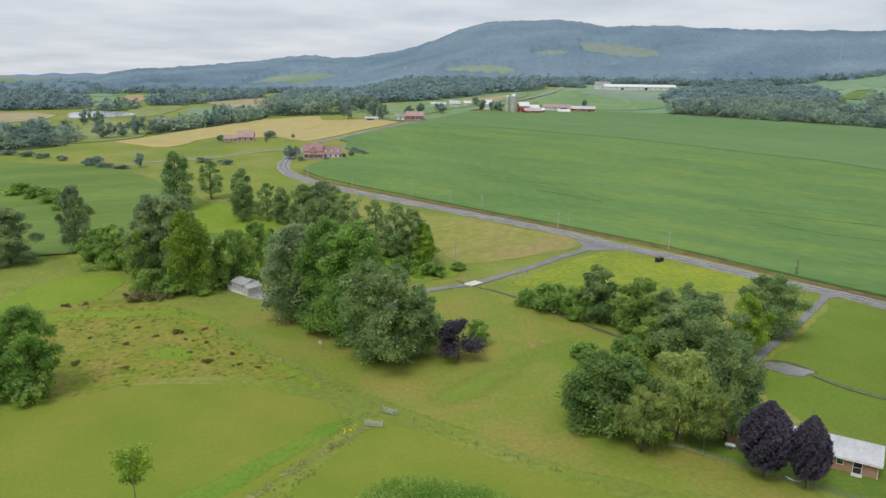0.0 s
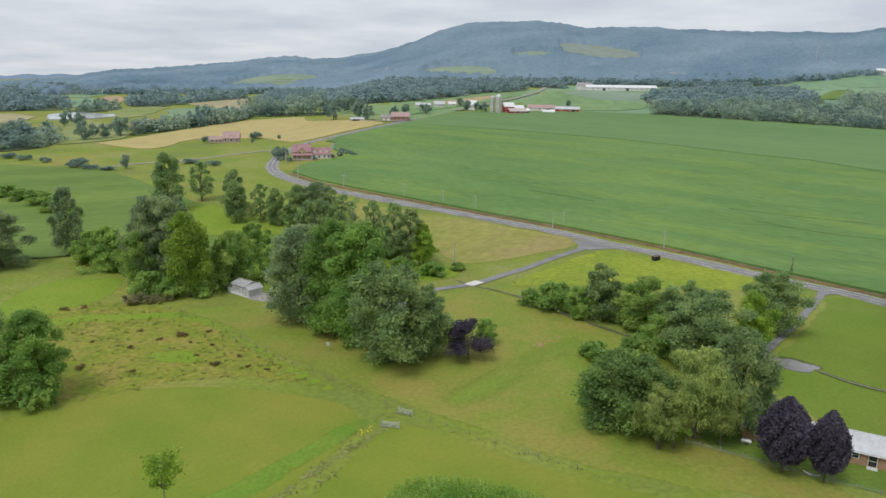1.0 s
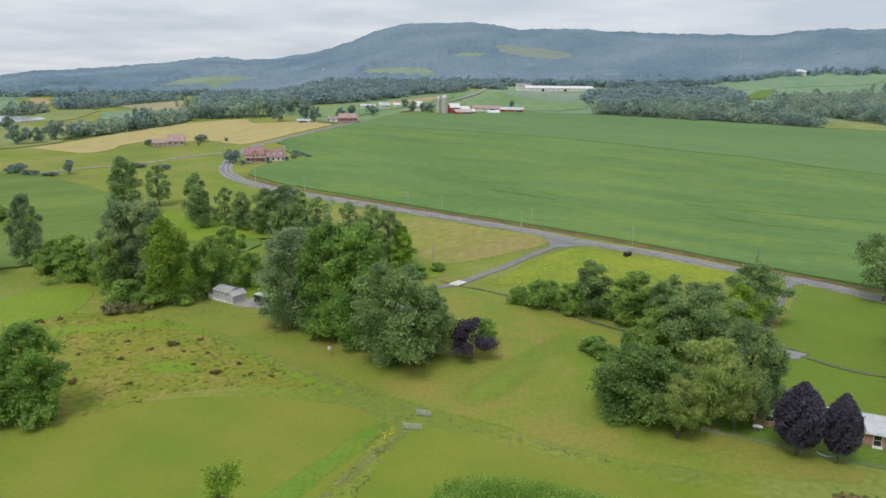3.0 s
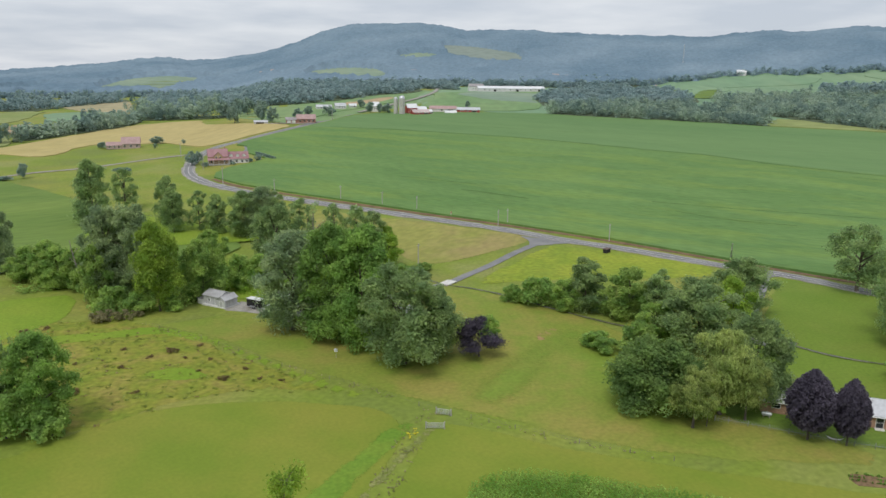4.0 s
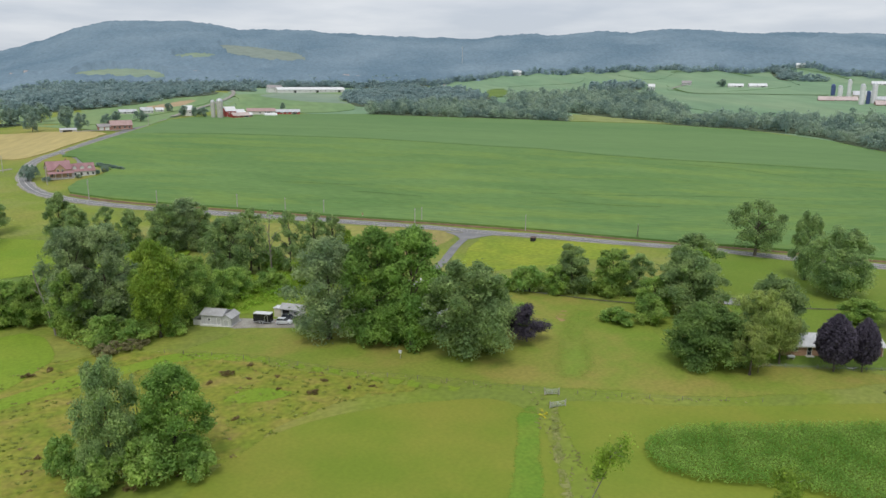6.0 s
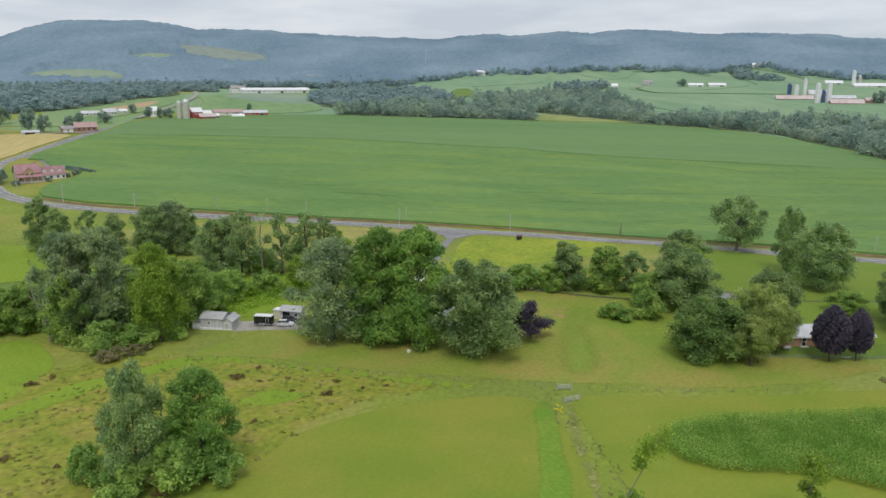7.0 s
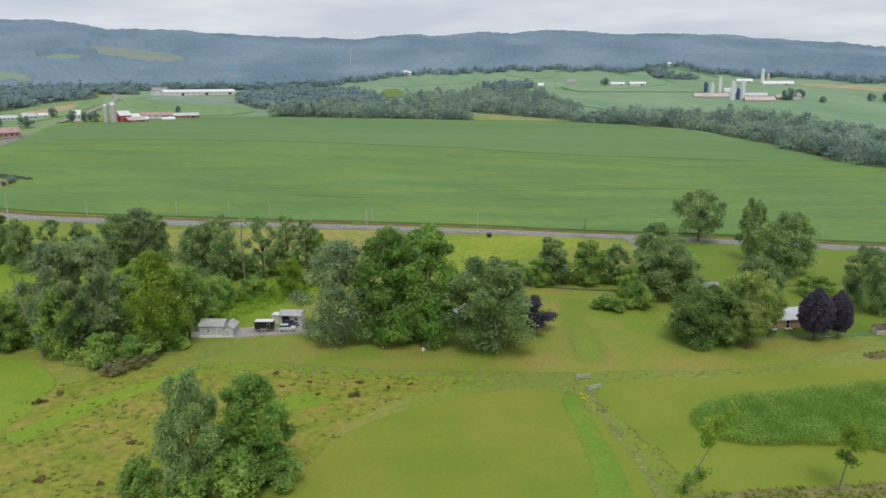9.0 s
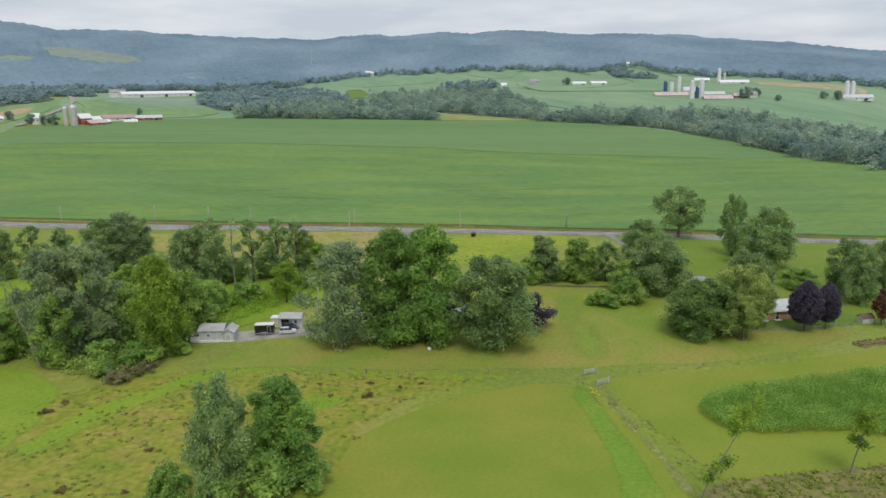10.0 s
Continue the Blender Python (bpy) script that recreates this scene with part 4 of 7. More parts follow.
def plant(key, x, y, h, w, label="", turn=None):
    S = TREES[key]
    S["n"] += 1
    scale = Matrix.Diagonal((w / S["W"], w / S["W"], h / S["H"], 1))
    rnd = random.Random(int(x * 37 + y * 91))
    m = pose(x, y, high(x, y) - 0.02, 0, 0, rnd.uniform(0, 360) if turn is None else turn) @ scale
    if len(S["made"]) < S["variants"]:
        seed = len(S["made"]) * 17 + len(S["name"]) * 5 + S["args"][1]
        V, Q, C = foliage(seed, S["H"], S["W"], *S["args"])
        ob = new(S["name"])
        ob.empty_display_size = 0.3
        bm = bmesh.new()
        limbs(bm, S["H"], S["args"][0], C, S["H"] * S["trunk"], seed, S["branches"])
        part("trunk", bm, S["bark"], ob)
        if S["args"][2]:
            cr = new("crown", mesh_of("crown", V, Q, S["mat"]))
            cr.parent = ob
        ob.matrix_basis = m
        S["made"].append(ob)
        tagged(ob, label or S["label"], S["category"])
        return ob
    src = S["made"][S["n"] % S["variants"]]
    was = src.matrix_basis.copy()
    src.matrix_basis = Matrix.Identity(4)
    ob = copy_thing(src, m)
    src.matrix_basis = was
    return tagged(ob, label or S["label"])


species("OAK", "oak_tree", "tall dark-green broadleaf tree with a dense crown", LEAF_OAK, 10, 8, -0.03, 96, 230, 0.115, lobe=0.142, trunk=0.022, variants=3)
species("DARK", "dark_oak_tree", "tall dark grey-green broadleaf tree with a dense crown", LEAF_DARK, 12, 8, -0.05, 108, 205, 0.115, "column", lobe=0.145, trunk=0.022)
species("MAPLE", "maple_tree", "large bright green maple with a billowing crown", LEAF_MAPLE, 13, 8.5, -0.05, 114, 225, 0.13, "column", lobe=0.143, trunk=0.02, variants=3)
species("LIGHT", "yellow_green_tree", "yellow-green broadleaf tree with an airy crown", LEAF_LIGHT, 10, 7, 0.06, 57, 210, 0.13, "column", core=0.3, trunk=0.016)
species("BUSHY", "leafy_tree", "bushy green tree leafed to the ground", LEAF_BUSH, 8, 6.5, -0.06, 84, 195, 0.115, lobe=0.145, trunk=0.018, variants=3)
species("ROUND", "round_tree", "broad dark-green tree with a dense domed crown", LEAF_DOME, 8, 8, -0.05, 120, 190, 0.11, "dome", lobe=0.135, core=0.6, trunk=0.02, variants=1)
species("SLIM", "slender_tree", "slender green tree with an upright crown", LEAF_OAK, 9, 5, -0.03, 54, 250, 0.108, "column", lobe=0.18, trunk=0.016, variants=3)
species("WILLOW", "willow_tree", "pale yellow-green willow with hanging foliage", LEAF_WILLOW, 9, 7, 0.13, 66, 260, 0.10, "round", hang=0.5, core=0.3, lobe=0.155, trunk=0.022, variants=2)
species("COPPER", "copper_maple", "dark purple-leaved maple on a mown lawn", LEAF_COPPER, 6, 4, 0.14, 270, 110, 0.085, "dense", trunk=0.016, lobe=0.085, core=0.9)
species("TIERED", "copper_maple", "low two-tiered purple-leaved maple on a lawn", LEAF_COPPER, 5, 5, 0.08, 54, 200, 0.085, "tiers", trunk=0.016, lobe=0.16, variants=1)
species("RUSSET", "russet_maple", "reddish-brown leaved tree on the lawn", LEAF_RED, 5, 3, 0.16, 36, 120, 0.09, trunk=0.016, variants=1)
species("LONE", "spreading_tree", "lone spreading tree with open branches beside the road", LEAF_OAK, 10, 10, 0.07, 60, 150, 0.14, "round", core=0.25, lobe=0.14, trunk=0.026, branches=16, variants=1)
species("OPEN", "airy_tree", "tall open tree with thin foliage and visible limbs", LEAF_OAK, 10, 6, 0.04, 66, 110, 0.12, "column", core=0.14, lobe=0.14, trunk=0.02, branches=15, variants=2)
species("DEAD", "bare_tree", "half-dead tree with bare pale branches", LEAF_OAK, 10, 5, 0.2, 27, 16, 0.13, "column", core=0.0, trunk=0.014, bark=DEADWOOD, branches=9, variants=1)
species("SAPLING", "sapling", "thin young tree with sparse light foliage", LEAF_LIGHT, 5, 3, 0.22, 15, 60, 0.11, core=0.0, lobe=0.14, trunk=0.011, branches=5, variants=2)
species("BUSH", "shrub", "dense green shrub in rough grass", LEAF_BUSH, 3, 4, -0.08, 30, 130, 0.12, core=0.4, lobe=0.18, trunk=0.02, branches=6, category="shrub", variants=3)
species("DRYBUSH", "dry_shrub", "grey-brown half-dry shrub in rough grass", DRYLEAF, 3, 4, -0.05, 24, 110, 0.10, core=0.2, lobe=0.16, trunk=0.02, branches=8, category="shrub", variants=2)
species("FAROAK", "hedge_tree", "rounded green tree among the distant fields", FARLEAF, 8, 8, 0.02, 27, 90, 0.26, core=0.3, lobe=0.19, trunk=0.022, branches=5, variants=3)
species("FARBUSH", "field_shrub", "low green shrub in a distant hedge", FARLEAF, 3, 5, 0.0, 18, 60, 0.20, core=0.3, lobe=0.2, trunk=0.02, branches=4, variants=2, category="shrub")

# trees round the shaded house
plant("DARK", -19.4, 88.0, 12.7, 9.6)
plant("MAPLE", -14.4, 84.4, 14.2, 8.8)
plant("MAPLE", -11.4, 81.2, 14.4, 8.4)
plant("OAK", -7.2, 74.6, 11.3, 10.6)
plant("OAK", -3.2, 76.6, 8.2, 6.0)
plant("TIERED", 1.6, 75.2, 4.8, 5.4, "", -20)
plant("BUSHY", 4.0, 79.8, 3.3, 2.6)
# along the stream
plant("BUSH", 15.1, 93.0, 4.1, 5.9)
plant("BUSH", 11.9, 95.4, 2.6, 4.0)
plant("SLIM", 20.4, 89.4, 7.4, 5.8)
plant("BUSHY", 25.0, 85.8, 6.8, 7.0)
plant("BUSHY", 17.5, 89.8, 4.5, 4.0)
plant("SLIM", 27.2, 82.3, 6.8, 4.0)
plant("SLIM", 33.0, 92.1, 4.8, 2.8)
plant("OAK", 28.4, 73.6, 8.4, 10.0)
plant("LIGHT", 35.8, 78.5, 7.2, 5.0)
plant("OAK", 41.2, 84.5, 7.9, 7.8)
plant("BUSH", 16.3, 75.1, 2.2, 4.7)
plant("BUSH", 20.4, 73.1, 3.8, 5.1)
plant("BUSHY", 24.4, 76.5, 5.0, 5.0)
# round the long brick house
plant("ROUND", 15.4, 59.4, 7.0, 8.9)
plant("WILLOW", 20.9, 57.0, 8.5, 6.6)
plant("WILLOW", 16.9, 54.9, 5.8, 4.6, "low pale willow at the edge of the lawn")
plant("WILLOW", 22.6, 55.4, 6.0, 4.0)
plant("OAK", 25.6, 58.6, 9.1, 6.6, "dense dark-green tree beside the brick house")
plant("SAPLING", 18.3, 54.9, 3.3, 2.8)
plant("COPPER", 25.9, 51.0, 6.6, 3.8)
plant("COPPER", 28.6, 49.4, 6.2, 2.8)
plant("RUSSET", 35.4, 45.0, 4.8, 2.6)
# by the road
plant("LONE", 65.6, 91.6, 10.4, 10.8)
plant("OAK", 58.3, 76.5, 11.2, 5.2)
plant("OAK", 54.0, 68.5, 10.4, 9.2, "broad green tree on the open lawn")
plant("OAK", 47.0, 53.6, 8.4, 5.6)
plant("OAK", 43.0, 50.2, 8.6, 5.2)
plant("OAK", 49.2, 48.7, 9.4, 5.4)
plant("BUSHY", 45.1, 59.6, 3.2, 5.4)
# wood beside the sheds
for k, x, y, h, w in (("DARK", -46.2, 109.5, 13.4, 7.6), ("DARK", -42.4, 108.6, 13.6, 7.6), ("LIGHT", -37.4, 99.6, 12.5, 6.4), ("BUSHY", -32.2, 104.5, 8.9, 6), ("BUSHY", -47.1, 107, 8.6, 5.6),
                      ("SLIM", -42, 106.5, 5.4, 3.6), ("DARK", -25.6, 147.0, 10.0, 7.8), ("OAK", -22.6, 124.7, 10.5, 7.2), ("DEAD", -15.8, 124.5, 11.4, 5.5), ("OPEN", -12.4, 124.6, 10.4, 5.9),
                      ("OPEN", -8.5, 122.9, 10.4, 6), ("LIGHT", -14.7, 110, 6.5, 4.4), ("DEAD", -21, 126.5, 10.5, 6.5), ("DEAD", -17.0, 128.2, 10.0, 5.6), ("DEAD", -25.0, 125.0, 9.6, 5.0), ("SLIM", -46.0, 159.5, 10.4, 5.2), ("BUSHY", -51.3, 113.9, 6.4, 5.6)):
    plant(k, x, y, h, w)
for k, x, y, h, w in (("DARK", -67.2, 125.9, 12.3, 5.6), ("DARK", -74.5, 117.7, 9.6, 9.0), ("SLIM", -61.5, 162, 14, 7.4), ("OPEN", -57.5, 174, 9.6, 6.4), ("SLIM", -43.6, 151.6, 9.4, 4.8),
                      ("OPEN", -38.6, 152.6, 8.6, 5.2), ("SLIM", -34.6, 149.4, 8.2, 4.4), ("OAK", -29.2, 146.4, 9.4, 8), ("SLIM", -22.8, 145.4, 8.6, 4.8), ("OPEN", -5.6, 121.5, 9.6, 6), ("LIGHT", -3.4, 119.1, 6.1, 4.5),
                      ("BUSHY", -51, 116, 6.2, 6.0), ("BUSHY", -55, 116, 6.4, 6.4), ("BUSHY", -38.4, 108.3, 7.7, 6.2), ("BUSHY", -33, 111, 6.6, 4.6)):
    plant(k, x, y, h, w)
for k, x, y, h, w in (("BUSHY", -57, 118, 7, 6), ("BUSHY", -61, 121, 5.6, 6.5), ("BUSHY", -48, 119.5, 5.6, 6), ("BUSHY", -33, 122, 7, 5.5), ("BUSH", -19, 114, 3.6, 5), ("BUSH", -12, 115.5, 2.8, 4.5),
                      ("BUSH", -7, 115, 2.8, 5), ("BUSH", -2, 113, 2.4, 4.4), ("BUSH", -24, 116.5, 4, 5.6), ("BUSH", 2.4, 116.8, 1.4, 3), ("DEAD", -49.6, 117.5, 9.3, 2.2), ("BUSH", -44, 101, 3.6, 5),
                      ("BUSH", -40, 99.5, 2.8, 4.6), ("BUSH", -44.5, 98.6, 2.0, 3.2), ("BUSH", -36, 99.6, 2.0, 3.4)):
    plant(k, x, y, h, w)
for k, x, y, h, w in (("BUSH", -95, 171, 3, 7), ("BUSH", -101, 175, 3, 7), ("BUSH", -108, 179, 3, 7), ("BUSH", -82, 158, 2.6, 5), ("BUSH", -88, 163, 3, 6), 
                      ("FAROAK", -73, 303, 3.2, 5.5), ("FARBUSH", -92, 297, 2.6, 4), ("FAROAK", -51, 236, 4.6, 4.2), ("FAROAK", -31, 240, 2.2, 3), ("FAROAK", -71, 288, 2.2, 1.6),
                      ("FAROAK", -62, 296, 2.0, 1.5), ("FAROAK", -35, 361, 10, 8.6), ("FAROAK", -30, 353.5, 7.6, 6), ("FAROAK", -18, 374, 5, 6), ("FAROAK", -12.4, 388, 5, 5), ("FAROAK", -2, 386, 5.4, 7), ("FAROAK", -48, 364, 9, 7)):
    plant(k, x, y, h, w)
for k, x, y, h, w in (("FAROAK", 21.4, 404, 6, 5), ("FAROAK", 26.4, 401, 5.4, 5.4), ("FAROAK", 30.4, 399.5, 5.6, 5.6), ("FAROAK", 19, 434, 5, 6), ("FAROAK", 84, 436, 4.5, 3.5), ("FAROAK", 453, 262, 9, 9), ("FAROAK", 468, 262, 7, 8),
                      ("FAROAK", 473, 440, 7, 10), ("FAROAK", 515, 222, 6, 6), ("FAROAK", 505, 218, 7, 8), ("FAROAK", 498, 226, 6, 7), ("FAROAK", 455, 240, 5, 5)):
    plant(k, x, y, h, w)
for k, x, y, h, w in (("OPEN", -18.6, 127.2, 11, 6.4), ("BUSHY", -15, 127, 4.2, 5), ("BUSHY", -8.6, 125.5, 4.2, 5), ("BUSHY", -21.5, 128.5, 4.6, 5.2), ("LIGHT", -3.6, 121.5, 7, 4.6), ("BUSHY", -27.5, 109.5, 5.6, 4.4), ("BUSHY", -24.5, 113.5, 4.6, 4.4)):
    plant(k, x, y, h, w)
for x, y, w in ((-44.5, 95.6, 2.6), (-42.9, 95.6, 2.8), (-41.2, 96.0, 2.4), (-39.9, 97.2, 1.8)):
    plant("DRYBUSH", x, y, 0.55 * w, w)
# pair of trees in the rough meadow, and saplings
snag = thing("leaning_trunk", -48.9, 107.5, 0, "bare pale dead trunk leaning in the brush", "dead tree")
bm = bmesh.new()
for k in range(6):
    a, b = k / 6, (k + 1) / 6
    bar(bm, (-1.7 * a + 0.1 * math.sin(k), 1.0 * a, 8.8 * a - 0.1), (-1.7 * b + 0.1 * math.sin(k + 1), 1.0 * b, 8.8 * b - 0.1), 0.13 - 0.015 * k, 7)
part("trunk", bm, DEADWOOD, snag)
for a, e in ((0.62, (-0.9, 0.2, 0.9)), (0.78, (0.5, 0.4, 0.8))):
    bm = bmesh.new()
    p = Vector((-1.7 * a, 1.0 * a, 8.8 * a - 0.1))
    bar(bm, p, p + Vector(e), 0.035, 5)
    part("branch", bm, DEADWOOD, snag)
plant("OAK", -46.3, 65.4, 10.4, 4.9, "dense green tree rising from rough grass")
plant("MAPLE", -41.5, 65.0, 9.2, 5.8, "broad bushy tree rising from rough grass")
plant("BUSH", -49.4, 68.0, 3.6, 3.6)
plant("BUSH", -44.0, 63.6, 4.2, 4.6)
plant("BUSH", -47.6, 63.8, 3.4, 3.8)
plant("BUSH", -40.2, 63.4, 3.2, 4.2)
plant("DEAD", -43.9, 67.0, 8.6, 1.6)


def leaning_sapling(stem, clumps, seed, label):
    """A thin young tree: a bent stem, twigs and a few loose tufts of leaves."""
    x0, y0 = stem[0][:2]
    ob = thing("sapling", x0, y0, 0, label, "tree")
    z0 = high(x0, y0)
    r = np.random.RandomState(seed)
    S = [Vector((x - x0, y - y0, z - z0)) for x, y, z in stem]
    bm = bmesh.new()
    for i, (a, b) in enumerate(zip(S, S[1:])):
        d = b - a
        bmesh.ops.create_cone(bm, cap_ends=True, segments=8, radius1=0.07 - 0.013 * i, radius2=0.057 - 0.013 * i, depth=d.length * 1.02, matrix=Matrix.Translation((a + b) / 2) @ d.to_track_quat("Z", "Y").to_matrix().to_4x4())
    P = []
    for (x, y, z), rad, count in clumps:
        c = Vector((x - x0, y - y0, z - z0))
        near = min(S, key=lambda q: (q - c).length)
        for k in range(7):
            tip = c + Vector(r.normal(size=3)) * rad * 0.5
            bar(bm, near.lerp(c, 0.25), tip, 0.018, 4)
            P.append(np.array(tip) + r.normal(size=(count // 7, 3)) * rad * 0.33)
    part("trunk", bm, DEADWOOD, ob)
    p = np.concatenate(P)
    n = len(p)
    e, g = r.normal(size=(n, 3)), r.normal(size=(n, 3)) * np.array([1, 1, 0.5])
    e, g = (v / np.linalg.norm(v, axis=1)[:, None] * 0.12 for v in (e, g))
    V = np.stack([p - e, p + g * 0.7, p + e, p - g * 0.7], 1).reshape(-1, 3)
    cr = new("crown", mesh_of("crown", V, np.arange(4 * n).reshape(-1, 4), LEAF_LIGHT))
    cr.parent = ob


leaning_sapling([(-20.3, 40.6, -0.1), (-20.1, 40.0, 2.0), (-19.8, 39.0, 4.8), (-19.5, 38.2, 7.0), (-19.4, 37.7, 8.6)],
                [((-20.1, 39.8, 2.9), 0.5, 200), ((-19.9, 39.2, 4.2), 0.6, 360), ((-19.5, 37.9, 7.9), 0.75, 640), ((-19.2, 37.7, 8.7), 0.75, 560), ((-19.8, 38.3, 7.0), 0.5, 260)], 5, "thin leaning young tree with tufts of yellow-green leaves")
leaning_sapling([(-6.6, 34.5, -0.1), (-6.9, 34.2, 1.6), (-7.3, 33.8, 3.4), (-7.6, 33.5, 4.8), (-7.9, 33.3, 5.8)],
                [((-7.0, 34.0, 3.2), 0.6, 360), ((-7.6, 33.5, 4.7), 0.85, 800), ((-7.2, 33.9, 5.4), 0.8, 620), ((-8.2, 33.2, 5.8), 0.75, 560)], 6, "young leaning tree with a fuller yellow-green crown")

dt = thing("leaning_trunk", -46.6, 123.9, 0, "bare bleached dead trunk leaning in the wood", "dead tree")
bm = bmesh.new()
bmesh.ops.create_cone(bm, cap_ends=True, segments=8, radius1=0.16, radius2=0.05, depth=7.09, matrix=Matrix.Translation((-0.57, 0.09, 3.50)) @ Vector((-1.14, 0.19, 6.99)).to_track_quat("Z", "Y").to_matrix().to_4x4())
part("trunk", bm, DEADWOOD, dt)


# ---- woods in the distance ----
def wood(name, poly, spacing, h, w, mat, label, seed, cards=210, leaf=0.56, core=0.8, floor=True):
    if floor:
        # dark sheet added so yellow ground doesn't show between the crowns
        field("forest_floor", poly, LITTER, 0.34, 16, "dark floor of leaf litter and brush added under the trees", "forest floor", 1.5, 6.0)
    r = np.random.RandomState(seed)
    forms = [foliage(seed + i, 1.0, 1.0, -0.04, 18, max(4, cards // 18), leaf / w, "round" if i % 3 else "column", core=0.92 if floor else core, lobe=0.24, jit=0.13 if floor else 0.25)[:2] for i in range(6)]
    P = np.array(poly, float)
    lo, hi = P.min(0), P.max(0)
    gx_, gy_ = np.meshgrid(np.arange(lo[0], hi[0], spacing), np.arange(lo[1], hi[1], spacing))
    c = np.stack([gx_.ravel(), gy_.ravel()], 1) + r.uniform(-0.5, 0.5, (gx_.size, 2)) * spacing
    c = c[inside(poly, c[:, 0], c[:, 1])]
    z = land(c[:, 0], c[:, 1])
    VV, QQ, base = [], [], 0
    for i, ((x, y), zz) in enumerate(zip(c, z)):
        V, Qd = forms[r.randint(6)]
        a, s, t = r.uniform(0, 6.28), r.uniform(0.75, 1.45) * w, r.uniform(0.55, 1.25) * (1 + 0.45 * noise.noise((x * 0.035, y * 0.035, seed))) * h
        ca, sa = math.cos(a) * s, math.sin(a) * s
        VV.append(np.stack([V[:, 0] * ca - V[:, 1] * sa + x, V[:, 0] * sa + V[:, 1] * ca + y, V[:, 2] * t + zz - 0.3], 1))
        QQ.append(Qd + base)
        base += len(V)
    if VV:
        tagged(new(name, mesh_of(name, np.concatenate(VV), np.concatenate(QQ), mat)), label, "woods", kind="stuff")


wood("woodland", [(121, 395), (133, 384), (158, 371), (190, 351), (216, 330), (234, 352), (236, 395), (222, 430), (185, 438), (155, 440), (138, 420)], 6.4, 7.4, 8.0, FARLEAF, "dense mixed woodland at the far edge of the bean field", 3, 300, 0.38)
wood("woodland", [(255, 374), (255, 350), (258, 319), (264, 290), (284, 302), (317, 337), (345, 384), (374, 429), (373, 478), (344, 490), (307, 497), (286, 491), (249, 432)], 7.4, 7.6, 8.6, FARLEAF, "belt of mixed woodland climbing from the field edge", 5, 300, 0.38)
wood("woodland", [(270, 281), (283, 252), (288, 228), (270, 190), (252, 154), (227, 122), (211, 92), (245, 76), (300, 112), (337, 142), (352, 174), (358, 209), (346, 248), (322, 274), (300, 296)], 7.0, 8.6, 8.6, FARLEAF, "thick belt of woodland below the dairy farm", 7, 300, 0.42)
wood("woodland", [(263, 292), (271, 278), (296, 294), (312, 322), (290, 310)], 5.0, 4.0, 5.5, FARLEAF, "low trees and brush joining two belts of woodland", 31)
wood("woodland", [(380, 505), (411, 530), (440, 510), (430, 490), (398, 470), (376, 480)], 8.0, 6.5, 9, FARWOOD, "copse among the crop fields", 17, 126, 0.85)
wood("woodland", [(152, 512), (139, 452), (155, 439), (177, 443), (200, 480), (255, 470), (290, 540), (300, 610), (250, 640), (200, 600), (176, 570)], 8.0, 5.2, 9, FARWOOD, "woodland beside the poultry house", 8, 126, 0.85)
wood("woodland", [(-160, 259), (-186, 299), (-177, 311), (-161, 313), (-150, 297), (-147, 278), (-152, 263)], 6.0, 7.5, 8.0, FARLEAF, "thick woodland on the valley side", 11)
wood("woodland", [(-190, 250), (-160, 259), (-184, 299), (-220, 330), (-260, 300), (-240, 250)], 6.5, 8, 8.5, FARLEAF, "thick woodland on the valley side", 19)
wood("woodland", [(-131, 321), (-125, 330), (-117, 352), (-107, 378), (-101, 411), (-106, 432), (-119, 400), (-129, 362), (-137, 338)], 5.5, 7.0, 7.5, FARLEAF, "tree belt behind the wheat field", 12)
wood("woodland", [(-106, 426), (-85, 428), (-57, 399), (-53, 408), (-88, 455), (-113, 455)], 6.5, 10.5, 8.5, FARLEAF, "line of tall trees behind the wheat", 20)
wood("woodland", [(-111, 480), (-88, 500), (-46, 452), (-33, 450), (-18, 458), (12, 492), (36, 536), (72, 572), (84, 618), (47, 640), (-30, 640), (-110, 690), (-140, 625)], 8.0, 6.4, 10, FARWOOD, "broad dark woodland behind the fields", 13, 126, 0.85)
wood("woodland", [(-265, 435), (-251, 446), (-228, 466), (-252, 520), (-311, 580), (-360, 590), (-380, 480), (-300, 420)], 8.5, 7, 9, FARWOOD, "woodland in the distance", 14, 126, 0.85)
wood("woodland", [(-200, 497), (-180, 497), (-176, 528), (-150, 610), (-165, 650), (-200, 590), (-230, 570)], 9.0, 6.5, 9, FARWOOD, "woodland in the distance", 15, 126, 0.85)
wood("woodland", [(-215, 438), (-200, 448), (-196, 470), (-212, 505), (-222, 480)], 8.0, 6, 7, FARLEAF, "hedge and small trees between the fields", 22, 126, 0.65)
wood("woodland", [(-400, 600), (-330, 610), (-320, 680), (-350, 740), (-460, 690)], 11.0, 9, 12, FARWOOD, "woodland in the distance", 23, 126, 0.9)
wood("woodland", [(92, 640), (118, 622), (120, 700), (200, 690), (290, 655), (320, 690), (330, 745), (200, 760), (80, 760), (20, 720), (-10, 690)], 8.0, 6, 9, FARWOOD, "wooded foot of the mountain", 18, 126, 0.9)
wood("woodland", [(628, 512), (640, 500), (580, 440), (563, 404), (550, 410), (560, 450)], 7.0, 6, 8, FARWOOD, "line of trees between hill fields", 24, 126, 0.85)
